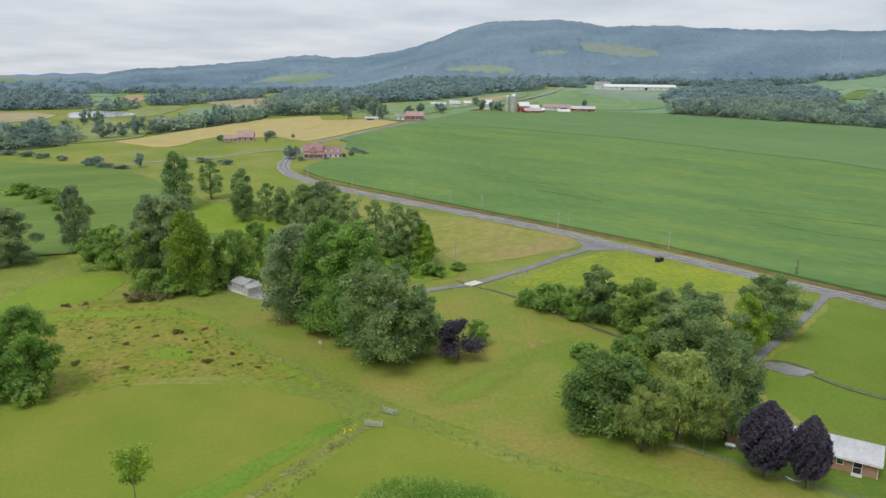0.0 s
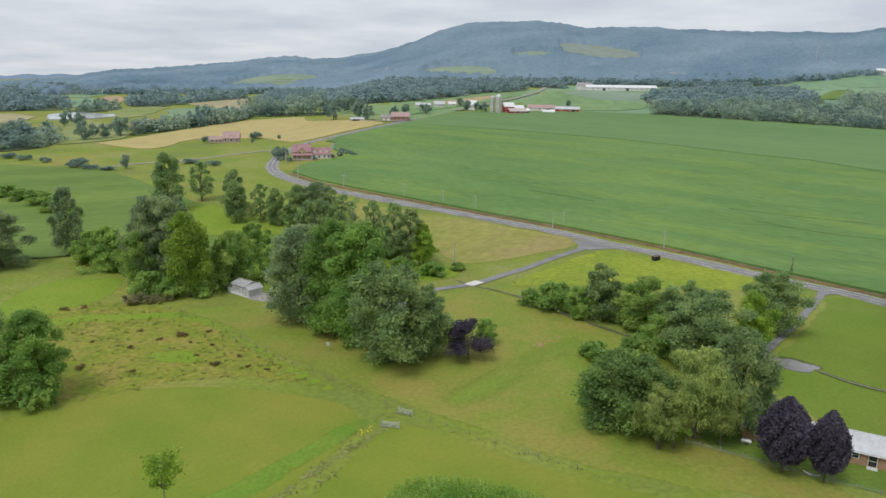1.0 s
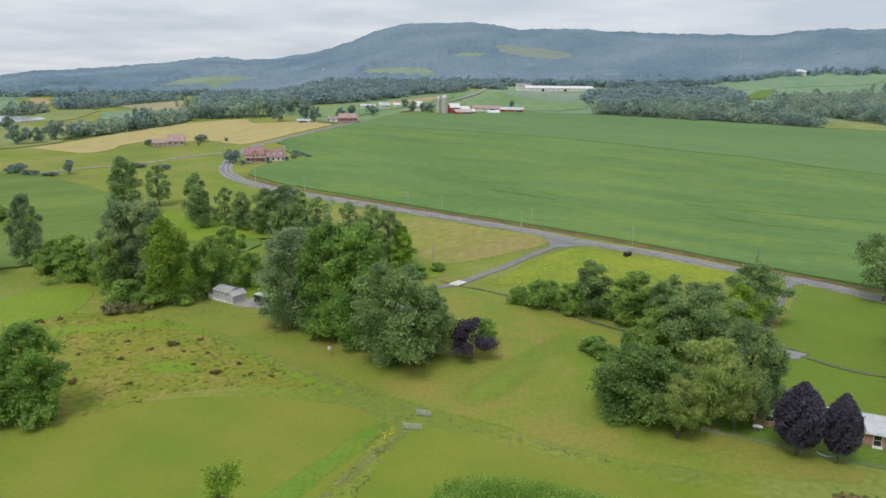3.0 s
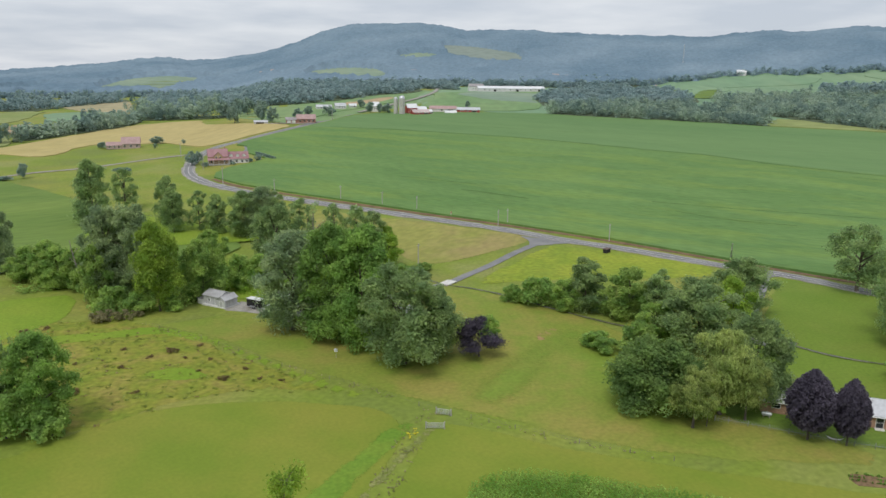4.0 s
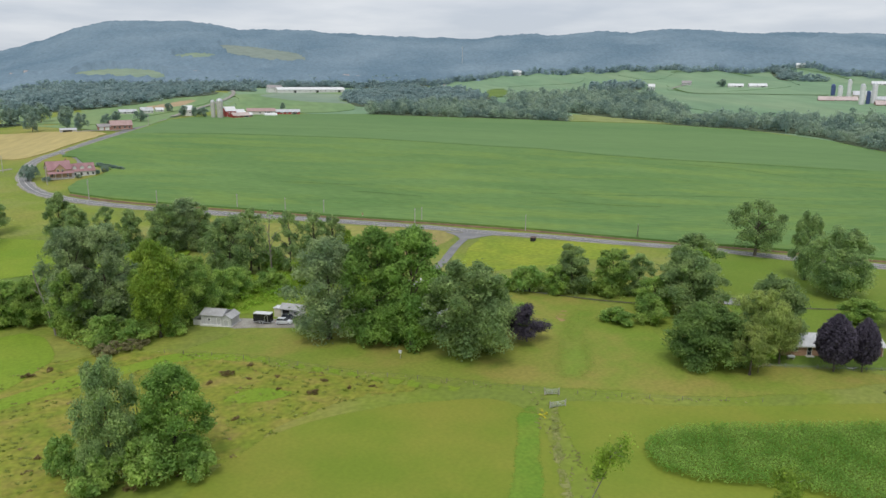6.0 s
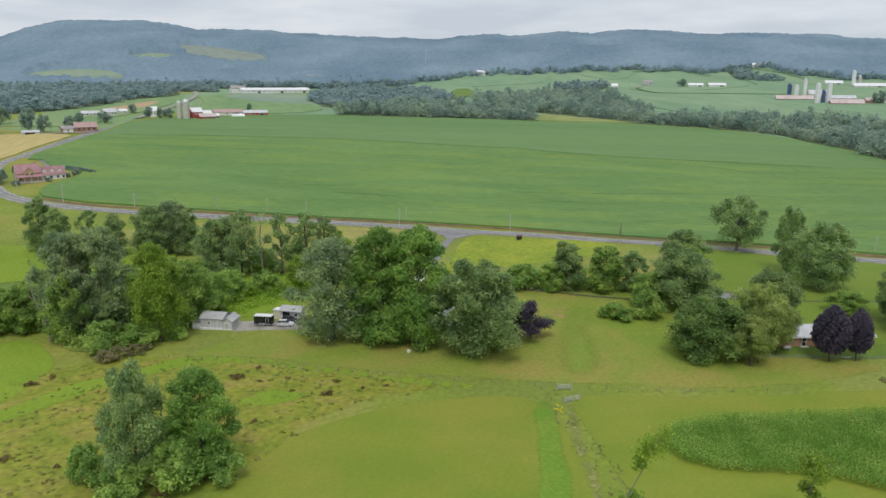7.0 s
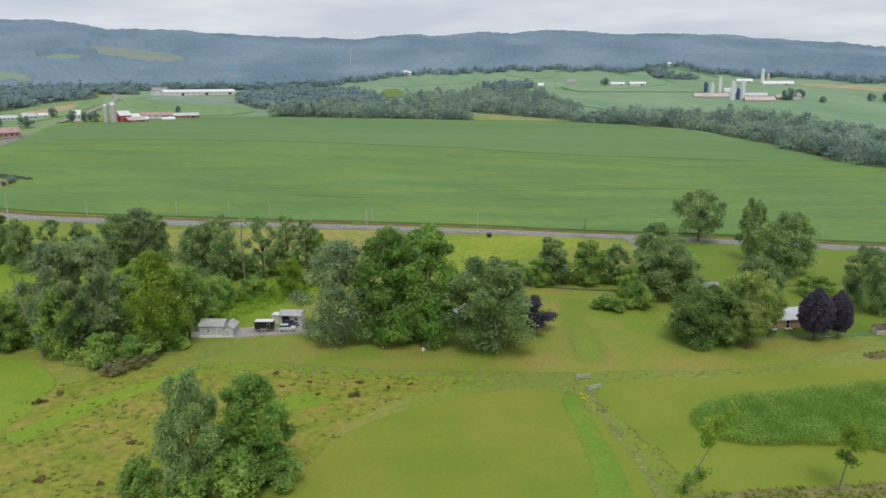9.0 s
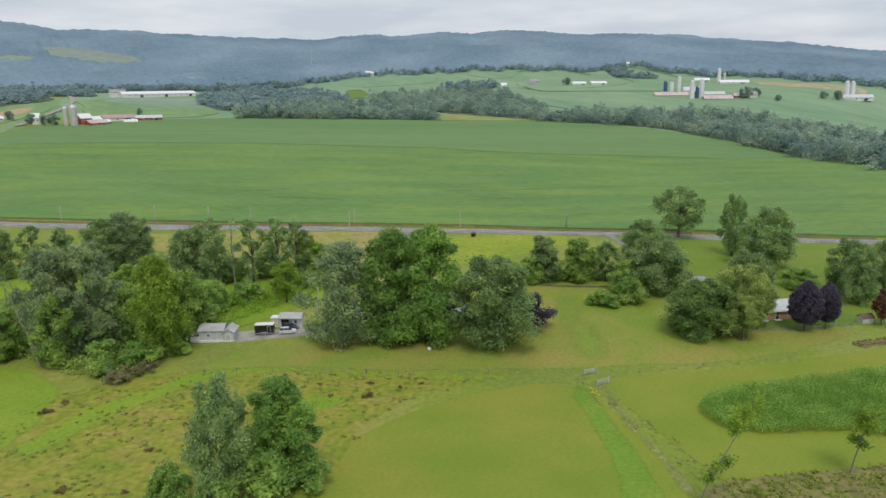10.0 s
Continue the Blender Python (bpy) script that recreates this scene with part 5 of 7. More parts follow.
for k, x, y, h, w in (("FAROAK", -177, 358, 7.5, 6), ("FAROAK", -171, 359, 7.0, 6), ("FAROAK", -142, 300, 8.0, 8), ("FAROAK", -137, 306, 6.5, 6), ("FAROAK", -134, 316, 8.5, 9), ("FAROAK", -128, 320, 6.5, 6), ("FAROAK", -96, 225, 4.4, 3.6),
                      ("FARBUSH", -31.5, 251.5, 1.4, 2.6), ("FARBUSH", -30.3, 249.2, 1.3, 2.6), ("FARBUSH", -29, 246.8, 1.4, 2.6), ("FARBUSH", -27.8, 244.4, 1.2, 2.6), ("FARBUSH", -26.6, 242, 1.2, 2.4), ("FARBUSH", -46.5, 231.5, 1.6, 2.2), ("FARBUSH", -38.5, 233.5, 1.2, 1.8), ("FARBUSH", -33.4, 238, 1.4, 2.0), ("FAROAK", -49.4, 239, 4.0, 3.0), ("FARBUSH", -80, 236, 1.6, 6), ("FARBUSH", -70, 229, 1.8, 5), ("FARBUSH", -112, 227, 2.6, 6), ("FARBUSH", -106, 223, 1.6, 5), ("FARBUSH", -100, 221, 1.3, 5), ("FARBUSH", -113, 233, 2.2, 4), ("FARBUSH", -127, 237, 1.8, 4),
                      ("FARBUSH", -152, 249, 1.8, 7), ("FARBUSH", -143, 246, 1.8, 6), ("FARBUSH", -136, 242, 1.8, 5), ("FAROAK", -56, 403, 8.5, 6.5), ("FAROAK", -44, 398, 9.5, 8.5), ("FAROAK", -50, 412, 9, 8)):
    plant(k, x, y, h, w)

# forest canopy of the mountain: a crowned sheet over its slopes
CLEARINGS = (([(190, 1060), (230, 1072), (258, 1040), (282, 985), (268, 915), (248, 900), (226, 922), (202, 945), (182, 962)], 2), ([(114, 972), (136, 986), (164, 984), (170, 958), (141, 936), (114, 944)], 1),
             ([(-230, 850), (-226, 940), (-196, 985), (-104, 1000), (-128, 929), (-150, 790), (-202, 760)], 1), ([(-306, 640), (-325, 676), (-330, 756), (-320, 855), (-285, 896), (-277, 801), (-290, 713), (-285, 660)], 1),
             ([(-9, 850), (10, 895), (66, 880), (82, 840), (70, 765), (38, 775), (24, 775)], 1))


def front_of(d):
    """Distance at which the mountain forest begins, by bearing."""
    return np.interp(d, (-46, -30, -20, -8, 4, 9.5, 14, 20, 26, 30, 32, 36, 40, 43, 47, 50, 52.7, 55.5, 58, 62, 65, 68, 84), (690, 710, 720, 735, 722, 745, 735, 735, 745, 785, 803, 788, 792, 790, 775, 760, 810, 748, 710, 707, 665, 655, 650)) + 7 * np.sin(d * 1.9) + 5 * np.sin(d * 4.7)


def canopy():
    az = np.radians(np.arange(-46, 84, 0.16))
    rr = np.concatenate([(0.0, 2.0, 4.0), np.arange(7, 760, 7.0), np.arange(760, 1180, 40.0)])
    A, R = np.meshgrid(az, rr)
    d = np.degrees(A)
    R = R + front_of(d)
    x, y = np.sin(A) * R, np.cos(A) * R
    z = land(x, y)
    rnd = np.random.RandomState(4)
    lump = rnd.rand(*x.shape)
    lump = (lump + np.roll(lump, 1, 0) + np.roll(lump, 1, 1) + np.roll(lump, -1, 1)) / 4
    big = np.array([noise.noise((p * 0.02, q * 0.02, 0.0)) for p, q in zip(x.ravel(), y.ravel())]).reshape(x.shape)
    mid = np.array([noise.noise((p * 0.07, q * 0.07, 5.0)) for p, q in zip(x.ravel(), y.ravel())]).reshape(x.shape)
    crown = 5.0 + lump * 3.4 + big * 3.0 + mid * 2.6
    open_ = np.zeros(x.shape, int)
    for poly, m in CLEARINGS:
        open_[inside(smooth_line(poly + [poly[0]], 6.0)[:-1].tolist(), x, y)] = m
    lift = (open_ == 0).astype(float)
    z = z + 1.2 + (crown - 1.2) * lift
    z[0] -= 9.0
    z[1:4] -= crown[1:4] * np.array([0.75, 0.42, 0.15])[:, None]
    i = np.arange(x.size).reshape(x.shape)
    q = np.stack([i[:-1, :-1], i[1:, :-1], i[1:, 1:], i[:-1, 1:]], -1).reshape(-1, 4)
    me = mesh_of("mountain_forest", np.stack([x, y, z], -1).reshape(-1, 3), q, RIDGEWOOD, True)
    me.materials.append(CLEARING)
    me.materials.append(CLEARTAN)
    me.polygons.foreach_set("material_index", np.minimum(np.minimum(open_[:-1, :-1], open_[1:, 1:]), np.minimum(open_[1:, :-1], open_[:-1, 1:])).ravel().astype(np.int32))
    tagged(new("mountain_forest", me), "forest with grassy clearings on a long mountain ridge, tinted blue for haze", "forest", kind="stuff")


def forest_edge():
    """Single crowns that stand along the lower edge of the mountain forest."""
    r = np.random.RandomState(12)
    forms = [foliage(60 + i, 1.0, 1.0, -0.04, 15, 8, 0.075, "round", core=0.5, lobe=0.24, jit=0.13)[:2] for i in range(5)]
    VV, QQ, base = [], [], 0
    for d in np.arange(-26, 74, 0.22):
        d += r.uniform(-0.1, 0.1)
        rr = float(front_of(d)) + r.uniform(-5, 5)
        x, y = math.sin(radians(d)) * rr, math.cos(radians(d)) * rr
        V, Qd = forms[r.randint(5)]
        a, w, h = r.uniform(0, 6.28), r.uniform(6, 10), r.uniform(4.5, 8.0)
        ca, sa = math.cos(a) * w, math.sin(a) * w
        VV.append(np.stack([V[:, 0] * ca - V[:, 1] * sa + x, V[:, 0] * sa + V[:, 1] * ca + y, V[:, 2] * h + high(x, y) - 0.3], 1))
        QQ.append(Qd + base)
        base += len(V)
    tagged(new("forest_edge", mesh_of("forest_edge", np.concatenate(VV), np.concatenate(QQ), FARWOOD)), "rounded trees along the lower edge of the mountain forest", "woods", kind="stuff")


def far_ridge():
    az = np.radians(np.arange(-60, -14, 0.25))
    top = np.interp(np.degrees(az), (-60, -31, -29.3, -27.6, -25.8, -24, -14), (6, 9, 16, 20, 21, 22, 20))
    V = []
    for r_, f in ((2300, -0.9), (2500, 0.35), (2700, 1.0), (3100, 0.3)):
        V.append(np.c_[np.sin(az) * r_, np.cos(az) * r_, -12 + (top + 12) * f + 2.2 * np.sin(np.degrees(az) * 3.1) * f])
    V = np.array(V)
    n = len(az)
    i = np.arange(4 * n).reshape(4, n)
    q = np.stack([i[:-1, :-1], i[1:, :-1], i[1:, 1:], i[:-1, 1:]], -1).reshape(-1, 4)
    tagged(new("backdrop", mesh_of("backdrop", V.reshape(-1, 3), q, FARRIDGE, True)), "wooded ridge on the horizon, tinted pale blue for haze", "ridge", kind="structure")


far_ridge()
canopy()
forest_edge()
# brush at the feet of the trees
wood("undergrowth", [(-60, 112), (-51.5, 114.5), (-48.2, 109.5), (-46, 101), (-44, 96), (-40.5, 97.5), (-35, 101), (-31, 104.5), (-29, 108), (-27, 111), (-34, 118), (-50, 123), (-60, 122)], 1.9, 1.9, 2.6, LEAF_BUSH, "dense green brush at the foot of the trees", 41, 54, 0.15, 0.5, False)
wood("undergrowth", [(-30, 108), (-26, 106), (-20, 108), (-12, 111.5), (-4, 111), (1, 115), (-4, 119), (-14, 121), (-27, 121)], 2.0, 1.7, 2.6, LEAF_BRUSH, "low green brush between the trees", 42, 54, 0.15, 0.5, False)
wood("undergrowth", [(13, 96), (18, 91), (24, 85), (31, 80), (34, 82), (26, 88), (17, 96)], 2.0, 2.0, 2.6, LEAF_BUSH, "green brush along the stream", 43, 54, 0.15, 0.5, False)

# ---- corn, weeds and tufts ----
def corn():
    poly = [(-5.6, 48.2), (-4.2, 48.9), (-2.3, 49.3), (-0.3, 49.1), (2.7, 47.9), (7.9, 45.1), (13.2, 42.3), (17.5, 40.2), (34, 31.5), (30, 22), (12, 26), (3.2, 31.5), (2.4, 33.6), (1.3, 36.3), (-1.7, 39.2), (-3.7, 40.6), (-5.6, 42.2), (-6.8, 44.6), (-6.6, 46.3)]
    r = np.random.RandomState(9)
    d, s = np.array([0.86, -0.51]), np.array([0.51, 0.86])
    P = np.array(poly)
    u, v = P @ d, P @ s
    VV = []
    for row in np.arange(v.min(), v.max(), 0.36):
        along = np.arange(u.min(), u.max(), 0.19) + r.uniform(0, 0.19)
        c = along[:, None] * d + row * s + r.normal(size=(len(along), 2)) * 0.04
        c = c[inside(poly, c[:, 0], c[:, 1])]
        for x, y in c:
            h = r.uniform(0.95, 1.25)
            for k in range(5):
                a, z0 = r.uniform(0, 6.28), h * (0.36 + 0.13 * k)
                e = np.array([math.cos(a), math.sin(a), 0]) * r.uniform(0.18, 0.3)
                e[:2] -= s * (e[:2] @ s) * 0.35
                n = np.array([-math.sin(a), math.cos(a), 0]) * 0.045
                b = np.array([x, y, z0])
                m, t = b + e * 0.6 + (0, 0, 0.06), b + e * 1.2 + (0, 0, r.uniform(-0.10, 0.02))
                VV += [b - n, b + n, m + n, m - n, m - n, m + n, t + n * 0.3, t - n * 0.3]
    V = np.array(VV)
    V[:, 2] += land(V[:, 0], V[:, 1])
    tagged(new("corn_field", mesh_of("corn_field", V, np.arange(len(V)).reshape(-1, 4), LEAF_CORN)), "field of tall green corn in close rows with a rounded corner", "corn", kind="stuff")


corn()


def tufts(name, poly, count, h, mat, label, seed, spread=0.25, blades=5):
    r = np.random.RandomState(seed)
    P = np.array(poly)
    c = r.uniform(P.min(0), P.max(0), (count * 3, 2))
    c = c[inside(poly, c[:, 0], c[:, 1])]
    c = c[[noise.noise((x * 0.25, y * 0.25, seed)) > r.uniform(-0.5, 0.2) for x, y in c]][:count]
    n = len(c) * blades
    k = np.repeat(np.arange(len(c)), blades)
    a, hh, s = r.uniform(0, 6.28, n), h * r.uniform(0.5, 1.3, n), spread * r.uniform(0.5, 1.3, n)
    b = np.c_[c[k] + r.normal(size=(n, 2)) * spread * 0.5, np.zeros(n)]
    o = np.c_[np.cos(a), np.sin(a), np.zeros(n)] * s[:, None]
    p = np.c_[-np.sin(a), np.cos(a), np.zeros(n)] * (s * 0.5)[:, None]
    up = np.c_[np.zeros((n, 2)), hh]
    V = np.stack([b - p, b + p, b + o + up + p * 0.6, b + o + up - p * 0.6], 1).reshape(-1, 3)
    V[:, 2] += land(V[:, 0], V[:, 1]) + 0.02
    tagged(new(name, mesh_of(name, V, np.arange(4 * n).reshape(-1, 4), mat)), label, "grass", kind="stuff")


ROUGH = [(-50, 97), (-40, 95.5), (-27, 82), (-17, 71), (-13, 67.5), (-23, 70), (-31, 68), (-37.5, 63.5), (-46, 64), (-60, 66), (-75, 75), (-66, 84)]
tufts("meadow_grass", ROUGH, 500, 0.035, WEED_GREEN, "tufts of rough green meadow grass", 21)
tufts("seed_heads", ROUGH, 70, 0.06, WEED_BROWN, "brown seed heads standing in the meadow", 22, 0.2)
tufts("track_grass", [(-9, 61), (-6, 62), (-9, 54), (-14, 42), (-17, 36), (-19, 37), (-14.5, 48)], 420, 0.05, DRYLEAF, "rough dry grass along the farm track", 23, 0.09)
tufts("verge_grass", [(-40, 95), (-31, 87.5), (-20.5, 76.6), (-11, 68), (-4.7, 61.6), (5, 54.6), (12, 50), (12, 49.2), (5, 53.6), (-5, 60.4), (-11.4, 67.2), (-21, 75.8), (-32, 86.5)], 1500, 0.06, DRYLEAF, "unmown dry grass along the fence line", 24, 0.10)
tufts("ditch_weeds", [(-18, 41), (-15.3, 41), (-9.7, 37.4), (-3, 33), (2, 26), (-8, 27), (-16, 33)], 700, 0.14, WEED_GREEN, "rank weeds in the ditch", 27, 0.16)
for a, b in ((0.12, 0.26), (0.46, 0.56), (0.78, 0.98)):
    tufts("garden_row", [(24.6 + 1.2 * a, 44.2 + 1.4 * a), (24.6 + 1.2 * b, 44.2 + 1.4 * b), (35 + b, 38.6 + 1.4 * b), (35 + a, 38.6 + 1.4 * a)], 420, 0.16, LEAF_CORN, "low green row of garden vegetables in red soil", 25, 0.12)
tufts("goldenrod", [(-9.6, 58.3), (-8.4, 59.2), (-7.8, 58.3), (-9.0, 57.2)], 9, 0.08, YELLOW, "small clump of yellow wildflowers", 26, 0.12)
species("DOCK", "weed_clump", "brown clump of dock and dry weeds", WEED_BROWN, 0.6, 1.4, -0.1, 12, 34, 0.07, core=0.3, lobe=0.2, trunk=0.02, branches=5, category="weeds", variants=3)
for x, y, w in ((-33.2, 82.6, 1.7), (-35.4, 81.2, 1.0), (-26.6, 73.6, 1.3), (-40.8, 72.6, 1.5), (-30.2, 84.0, 0.9), (-52, 92.6, 1.5), (-50, 93.6, 1.2), (-45, 63.6, 1.5), (-49.5, 62.6, 1.4), (-24.5, 76, 0.9), (-55, 76, 1.2),
                (-28.6, 79.4, 0.8), (-31.4, 80.4, 0.7), (-37.8, 78.6, 0.9), (-29.4, 76.2, 0.7), (-22.8, 73.0, 0.8), (-38.8, 84.2, 0.8), (-43.0, 80.4, 0.7), (-35.0, 71.6, 0.9), (-47.4, 77.8, 0.9), (-51.4, 72.4, 0.8), (-20.6, 72.2, 0.7)):
    plant("DOCK", x, y, 0.26 * w + 0.05, w)


# ---- fences, gates, poles ----
def fence(name, pts, spacing, h, label, wires=2, mat=BARK, mesh=None):
    L = smooth_line(pts, spacing)
    ob = thing(name, *L[0], 0, label, "fence")
    x0, y0, z0 = ob.matrix_basis.translation
    me = None
    tops = []
    for x, y in L:
        z = high(x, y)
        if me is None:
            bm = bmesh.new()
            cyl(bm, 0, 0, -0.1, h, 0.03, 0.025, 6)
            p = part("post", bm, mat, ob)
            me = p.data
        else:
            p = new("post", me)
            p.parent = ob
        p.matrix_basis = pose(x - x0, y - y0, z - z0)
        tops.append(Vector((x - x0, y - y0, z - z0)))
    for k in range(wires):
        bm = bmesh.new()
        for a, b in zip(tops, tops[1:]):
            up = Vector((0, 0, h * (0.5 + 0.45 * k / max(1, wires - 1))))
            bar(bm, a + up, b + up, 0.005 if mesh is None else 0.016, 4)
        part("wire" if mesh is None else "rail", bm, RUSTWIRE if mesh is None else WIREGREY, ob)
    if mesh:
        bm = bmesh.new()
        n = 0
        for a, b in zip(tops, tops[1:]):
            for i in range(8):
                u, v = a.lerp(b, i / 8), a.lerp(b, (i + 1) / 8)
                for p, q in (((u, 0.03), (v, h * 0.95)), ((u, h * 0.95), (v, 0.03))):
                    bar(bm, p[0] + Vector((0, 0, p[1])), q[0] + Vector((0, 0, q[1])), 0.007, 3)
        part("chain_mesh", bm, WIREGREY, ob)
    return ob


fence("wire_fence", [(-38, 93), (-30.4, 86.4), (-20.6, 76), (-11, 67.4), (-4.8, 61)], 3.0, 0.5, "low wire fence on wooden posts along the meadow", mat=DEADWOOD)
fence("wire_fence", [(-2.9, 60.2), (0.6, 57.5), (5.4, 53.9), (12.2, 49.7)], 3.0, 0.45, "low wire fence on wooden posts below the lawn", mat=DEADWOOD)
fence("chain_link_fence", [(19.7, 55.8), (23.6, 53.2), (28, 50.0), (34.9, 46.0), (40, 43)], 1.5, 0.6, "grey chain-link fence round the house yard", 1, WIREGREY, True)
fence("creek_fence", [(14, 115), (11, 108), (20, 105)], 3.0, 0.5, "thin wire fence across the meadow")


def gate(x, y, turn, w):
    g = thing("farm_gate", x, y, turn, "pale galvanised tube gate between fence posts", "gate", "gates of the farm track")
    for s in (-1, 1):
        bm = bmesh.new()
        cyl(bm, s * w / 2, 0, -0.1, 0.75, 0.05, 0.045, 8)
        part("post", bm, POLEWOOD, g)
    for k in range(5):
        bm = bmesh.new()
        bar(bm, (-w / 2 + 0.06, 0, 0.12 + 0.12 * k), (w / 2 - 0.06, 0, 0.12 + 0.12 * k), 0.025)
        part("tube", bm, STEEL, g)
    for s in (-0.47, 0, 0.47):
        bm = bmesh.new()
        bar(bm, (s * w, 0.02, 0.1), (s * w, 0.02, 0.62), 0.02)
        part("upright", bm, STEEL, g)


gate(-5.3, 61.4, -28, 1.5)
gate(-6.6, 58.8, -12, 1.7)

pole0 = None
for x, y, h in ((-38.3, 199.6, 5.0), (-46.5, 226.7, 5.2), (-24.5, 188.3, 3.4), (-8.2, 177.6, 3.6), (1.4, 171.2, 3.4), (9, 165.9, 3.4), (24.4, 149.2, 3.6), (27, 150.8, 3.4), (43.2, 132.8, 3.6), (2.0, 120.9, 3.8), (-57.3, 256.8, 5.0),
                (85.6, 76.2, 3.4), (-1.2, 366, 5.0), (-13.6, 103, 3.6)):
    if pole0 is None:
        pole0 = thing("utility_pole", x, y, 0, "weathered wooden utility pole with a crossarm beside the road", "utility pole", "poles along the road")
        bm = bmesh.new()
        cyl(bm, 0, 0, -0.2, 4.0, 0.105, 0.075, 8)
        part("pole", bm, POLEWOOD, pole0)
        boxpart("crossarm", (-0.5, 0.5, -0.03, 0.03, 3.62, 3.70), POLEWOOD, pole0)
        for s in (-0.42, 0, 0.42):
            bm = bmesh.new()
            cyl(bm, s, 0, 3.70 if s else 4.0, 3.8 if s else 4.08, 0.025, 0.02, 6)
            part("insulator", bm, DOME, pole0)
        pole0.matrix_basis = pose(x, y, high(x, y), 0, 0, 50) @ Matrix.Diagonal((1, 1, h / 4, 1))
        keep0 = pole0.matrix_basis.copy()
    else:
        pole0.matrix_basis = Matrix.Identity(4)
        copy_thing(pole0, pose(x, y, high(x, y), 0, 0, 50) @ Matrix.Diagonal((1, 1, h / 4, 1)))
        pole0.matrix_basis = keep0
vp = thing("utility_pole", 59.6, 115.6, 0, "utility pole overgrown with dark green vine", "utility pole", "poles along the road")
bm = bmesh.new()
cyl(bm, 0, 0, -0.2, 3.2, 0.085, 0.06, 8)
part("pole", bm, POLEWOOD, vp)
V, Qd, _ = foliage(31, 2.9, 0.5, 0.1, 12, 30, 0.08, "column", core=0.5, lobe=0.4)
v_ = new("vine", mesh_of("vine", V, Qd, LEAF_DARK))
v_.parent = vp
mk = thing("road_marker", 15.9, 159.2, 0, "orange and white marker post beside the road", "marker post")
bm = bmesh.new()
cyl(bm, 0, 0, -0.1, 1.0, 0.06, n=8)
part("post", bm, TRIM, mk)
bm = bmesh.new()
box(bm, -0.2, 0.2, -0.08, -0.065, 0.75, 1.25)
part("plate", bm, ORANGE, mk, "orange reflector plate")
# birdhouse shape stands in for a small white disc on a post
bh = thing("birdhouse", -14.6, 77.6, 20, "small white roofed box on a thin post, standing in for a dish", "birdhouse")
bm = bmesh.new()
cyl(bm, 0, 0, -0.1, 0.75, 0.025, n=6)
part("post", bm, POLEWOOD, bh)
boxpart("box", (-0.16, 0.16, -0.14, 0.14, 0.75, 1.0), TRIM, bh, bevel=0.015)
bm = bmesh.new()
v = box(bm, -0.2, 0.2, -0.18, 0.18, 1.001, 1.09)
for q in v:
    if q.co.z > 1.05:
        q.co.x *= 0.05
part("roof", bm, ROOFLIGHT, bh)
# guessed body for an unidentified dark shape; closed on all sides
bx = thing("culvert_hut", 38.9, 124.2, 38, "small unidentified dark box with a brown lid beside the road", "shelter")
boxpart("body", (-0.75, 0.75, -0.4, 0.4, 0, 0.75), DARKIN, bx)
boxpart("roof", (-0.85, 0.85, -0.5, 0.5, 0.751, 0.83), ROOFBROWN, bx)
hm = thing("hammock", 28.0, 50.2, -38, "pale hammock slung between two purple maples", "hammock")
hm.matrix_basis = hm.matrix_basis @ Matrix.Diagonal((0.8, 0.7, 0.7, 1))
bm = bmesh.new()
g = bmesh.ops.create_grid(bm, x_segments=12, y_segments=3, size=0.5)["verts"]
for q in g:
    q.co.x, q.co.y = q.co.x * 1.7, q.co.y * 0.42 * (1 - 0.8 * abs(q.co.x) ** 2 * 4 * 0.9)
    q.co.z = 0.35 + 0.45 * q.co.x ** 2 + 0.2 * q.co.y ** 2
part("cloth", bm, TRIM, hm)
for s in (-1, 1):
    bm = bmesh.new()
    bar(bm, (s * 1.0, 0, 0.8), (s * 1.35, 0, 0.98), 0.012)
    part("rope", bm, POLEWOOD, hm)
tw = thing("radio_mast", 420, 786, 0, "thin lattice radio mast in the distance", "mast")
for a in (0, 2.1, 4.2):
    bm = bmesh.new()
    bar(bm, (math.cos(a), math.sin(a), 0), (math.cos(a) * 0.3, math.sin(a) * 0.3, 26), 0.13, 5)
    part("leg", bm, STEEL, tw)
for k in range(8):
    bm = bmesh.new()
    for a in (0, 2.1, 4.2):
        f0, f1 = 1 - 0.7 * k / 8, 1 - 0.7 * (k + 1) / 8
        bar(bm, (math.cos(a) * f0, math.sin(a) * f0, 3.25 * k), (math.cos(a + 2.1) * f1, math.sin(a + 2.1) * f1, 3.25 * k + 3.25), 0.06, 4)
    part("brace", bm, STEEL, tw)


# ---- buildings ----
def gable(bm, x0, x1, y0, y1, z, rise, over=0.12, thick=0.07, along="x"):
    """A pitched roof as two slabs, with its ridge along x or y."""
    if along == "x":
        a, b, c, m = x0 - over, x1 + over, (y1 - y0) / 2 + over, (y0 + y1) / 2
    else:
        a, b, c, m = y0 - over, y1 + over, (x1 - x0) / 2 + over, (x0 + x1) / 2
    drop = rise * over / max(0.01, c - over)
    for s in (-1, 1):
        q = [(a, m, z + rise), (b, m, z + rise), (b, m + s * c, z - drop), (a, m + s * c, z - drop)]
        if along == "y":
            q = [(p[1], p[0], p[2]) for p in q]
        lowv = [bm.verts.new(p) for p in q]
        topv = [bm.verts.new((p[0], p[1], p[2] + thick)) for p in q]
        bm.faces.new(lowv)
        bm.faces.new(topv)
        for i in range(4):
            bm.faces.new((lowv[i], lowv[(i + 1) % 4], topv[(i + 1) % 4], topv[i]))


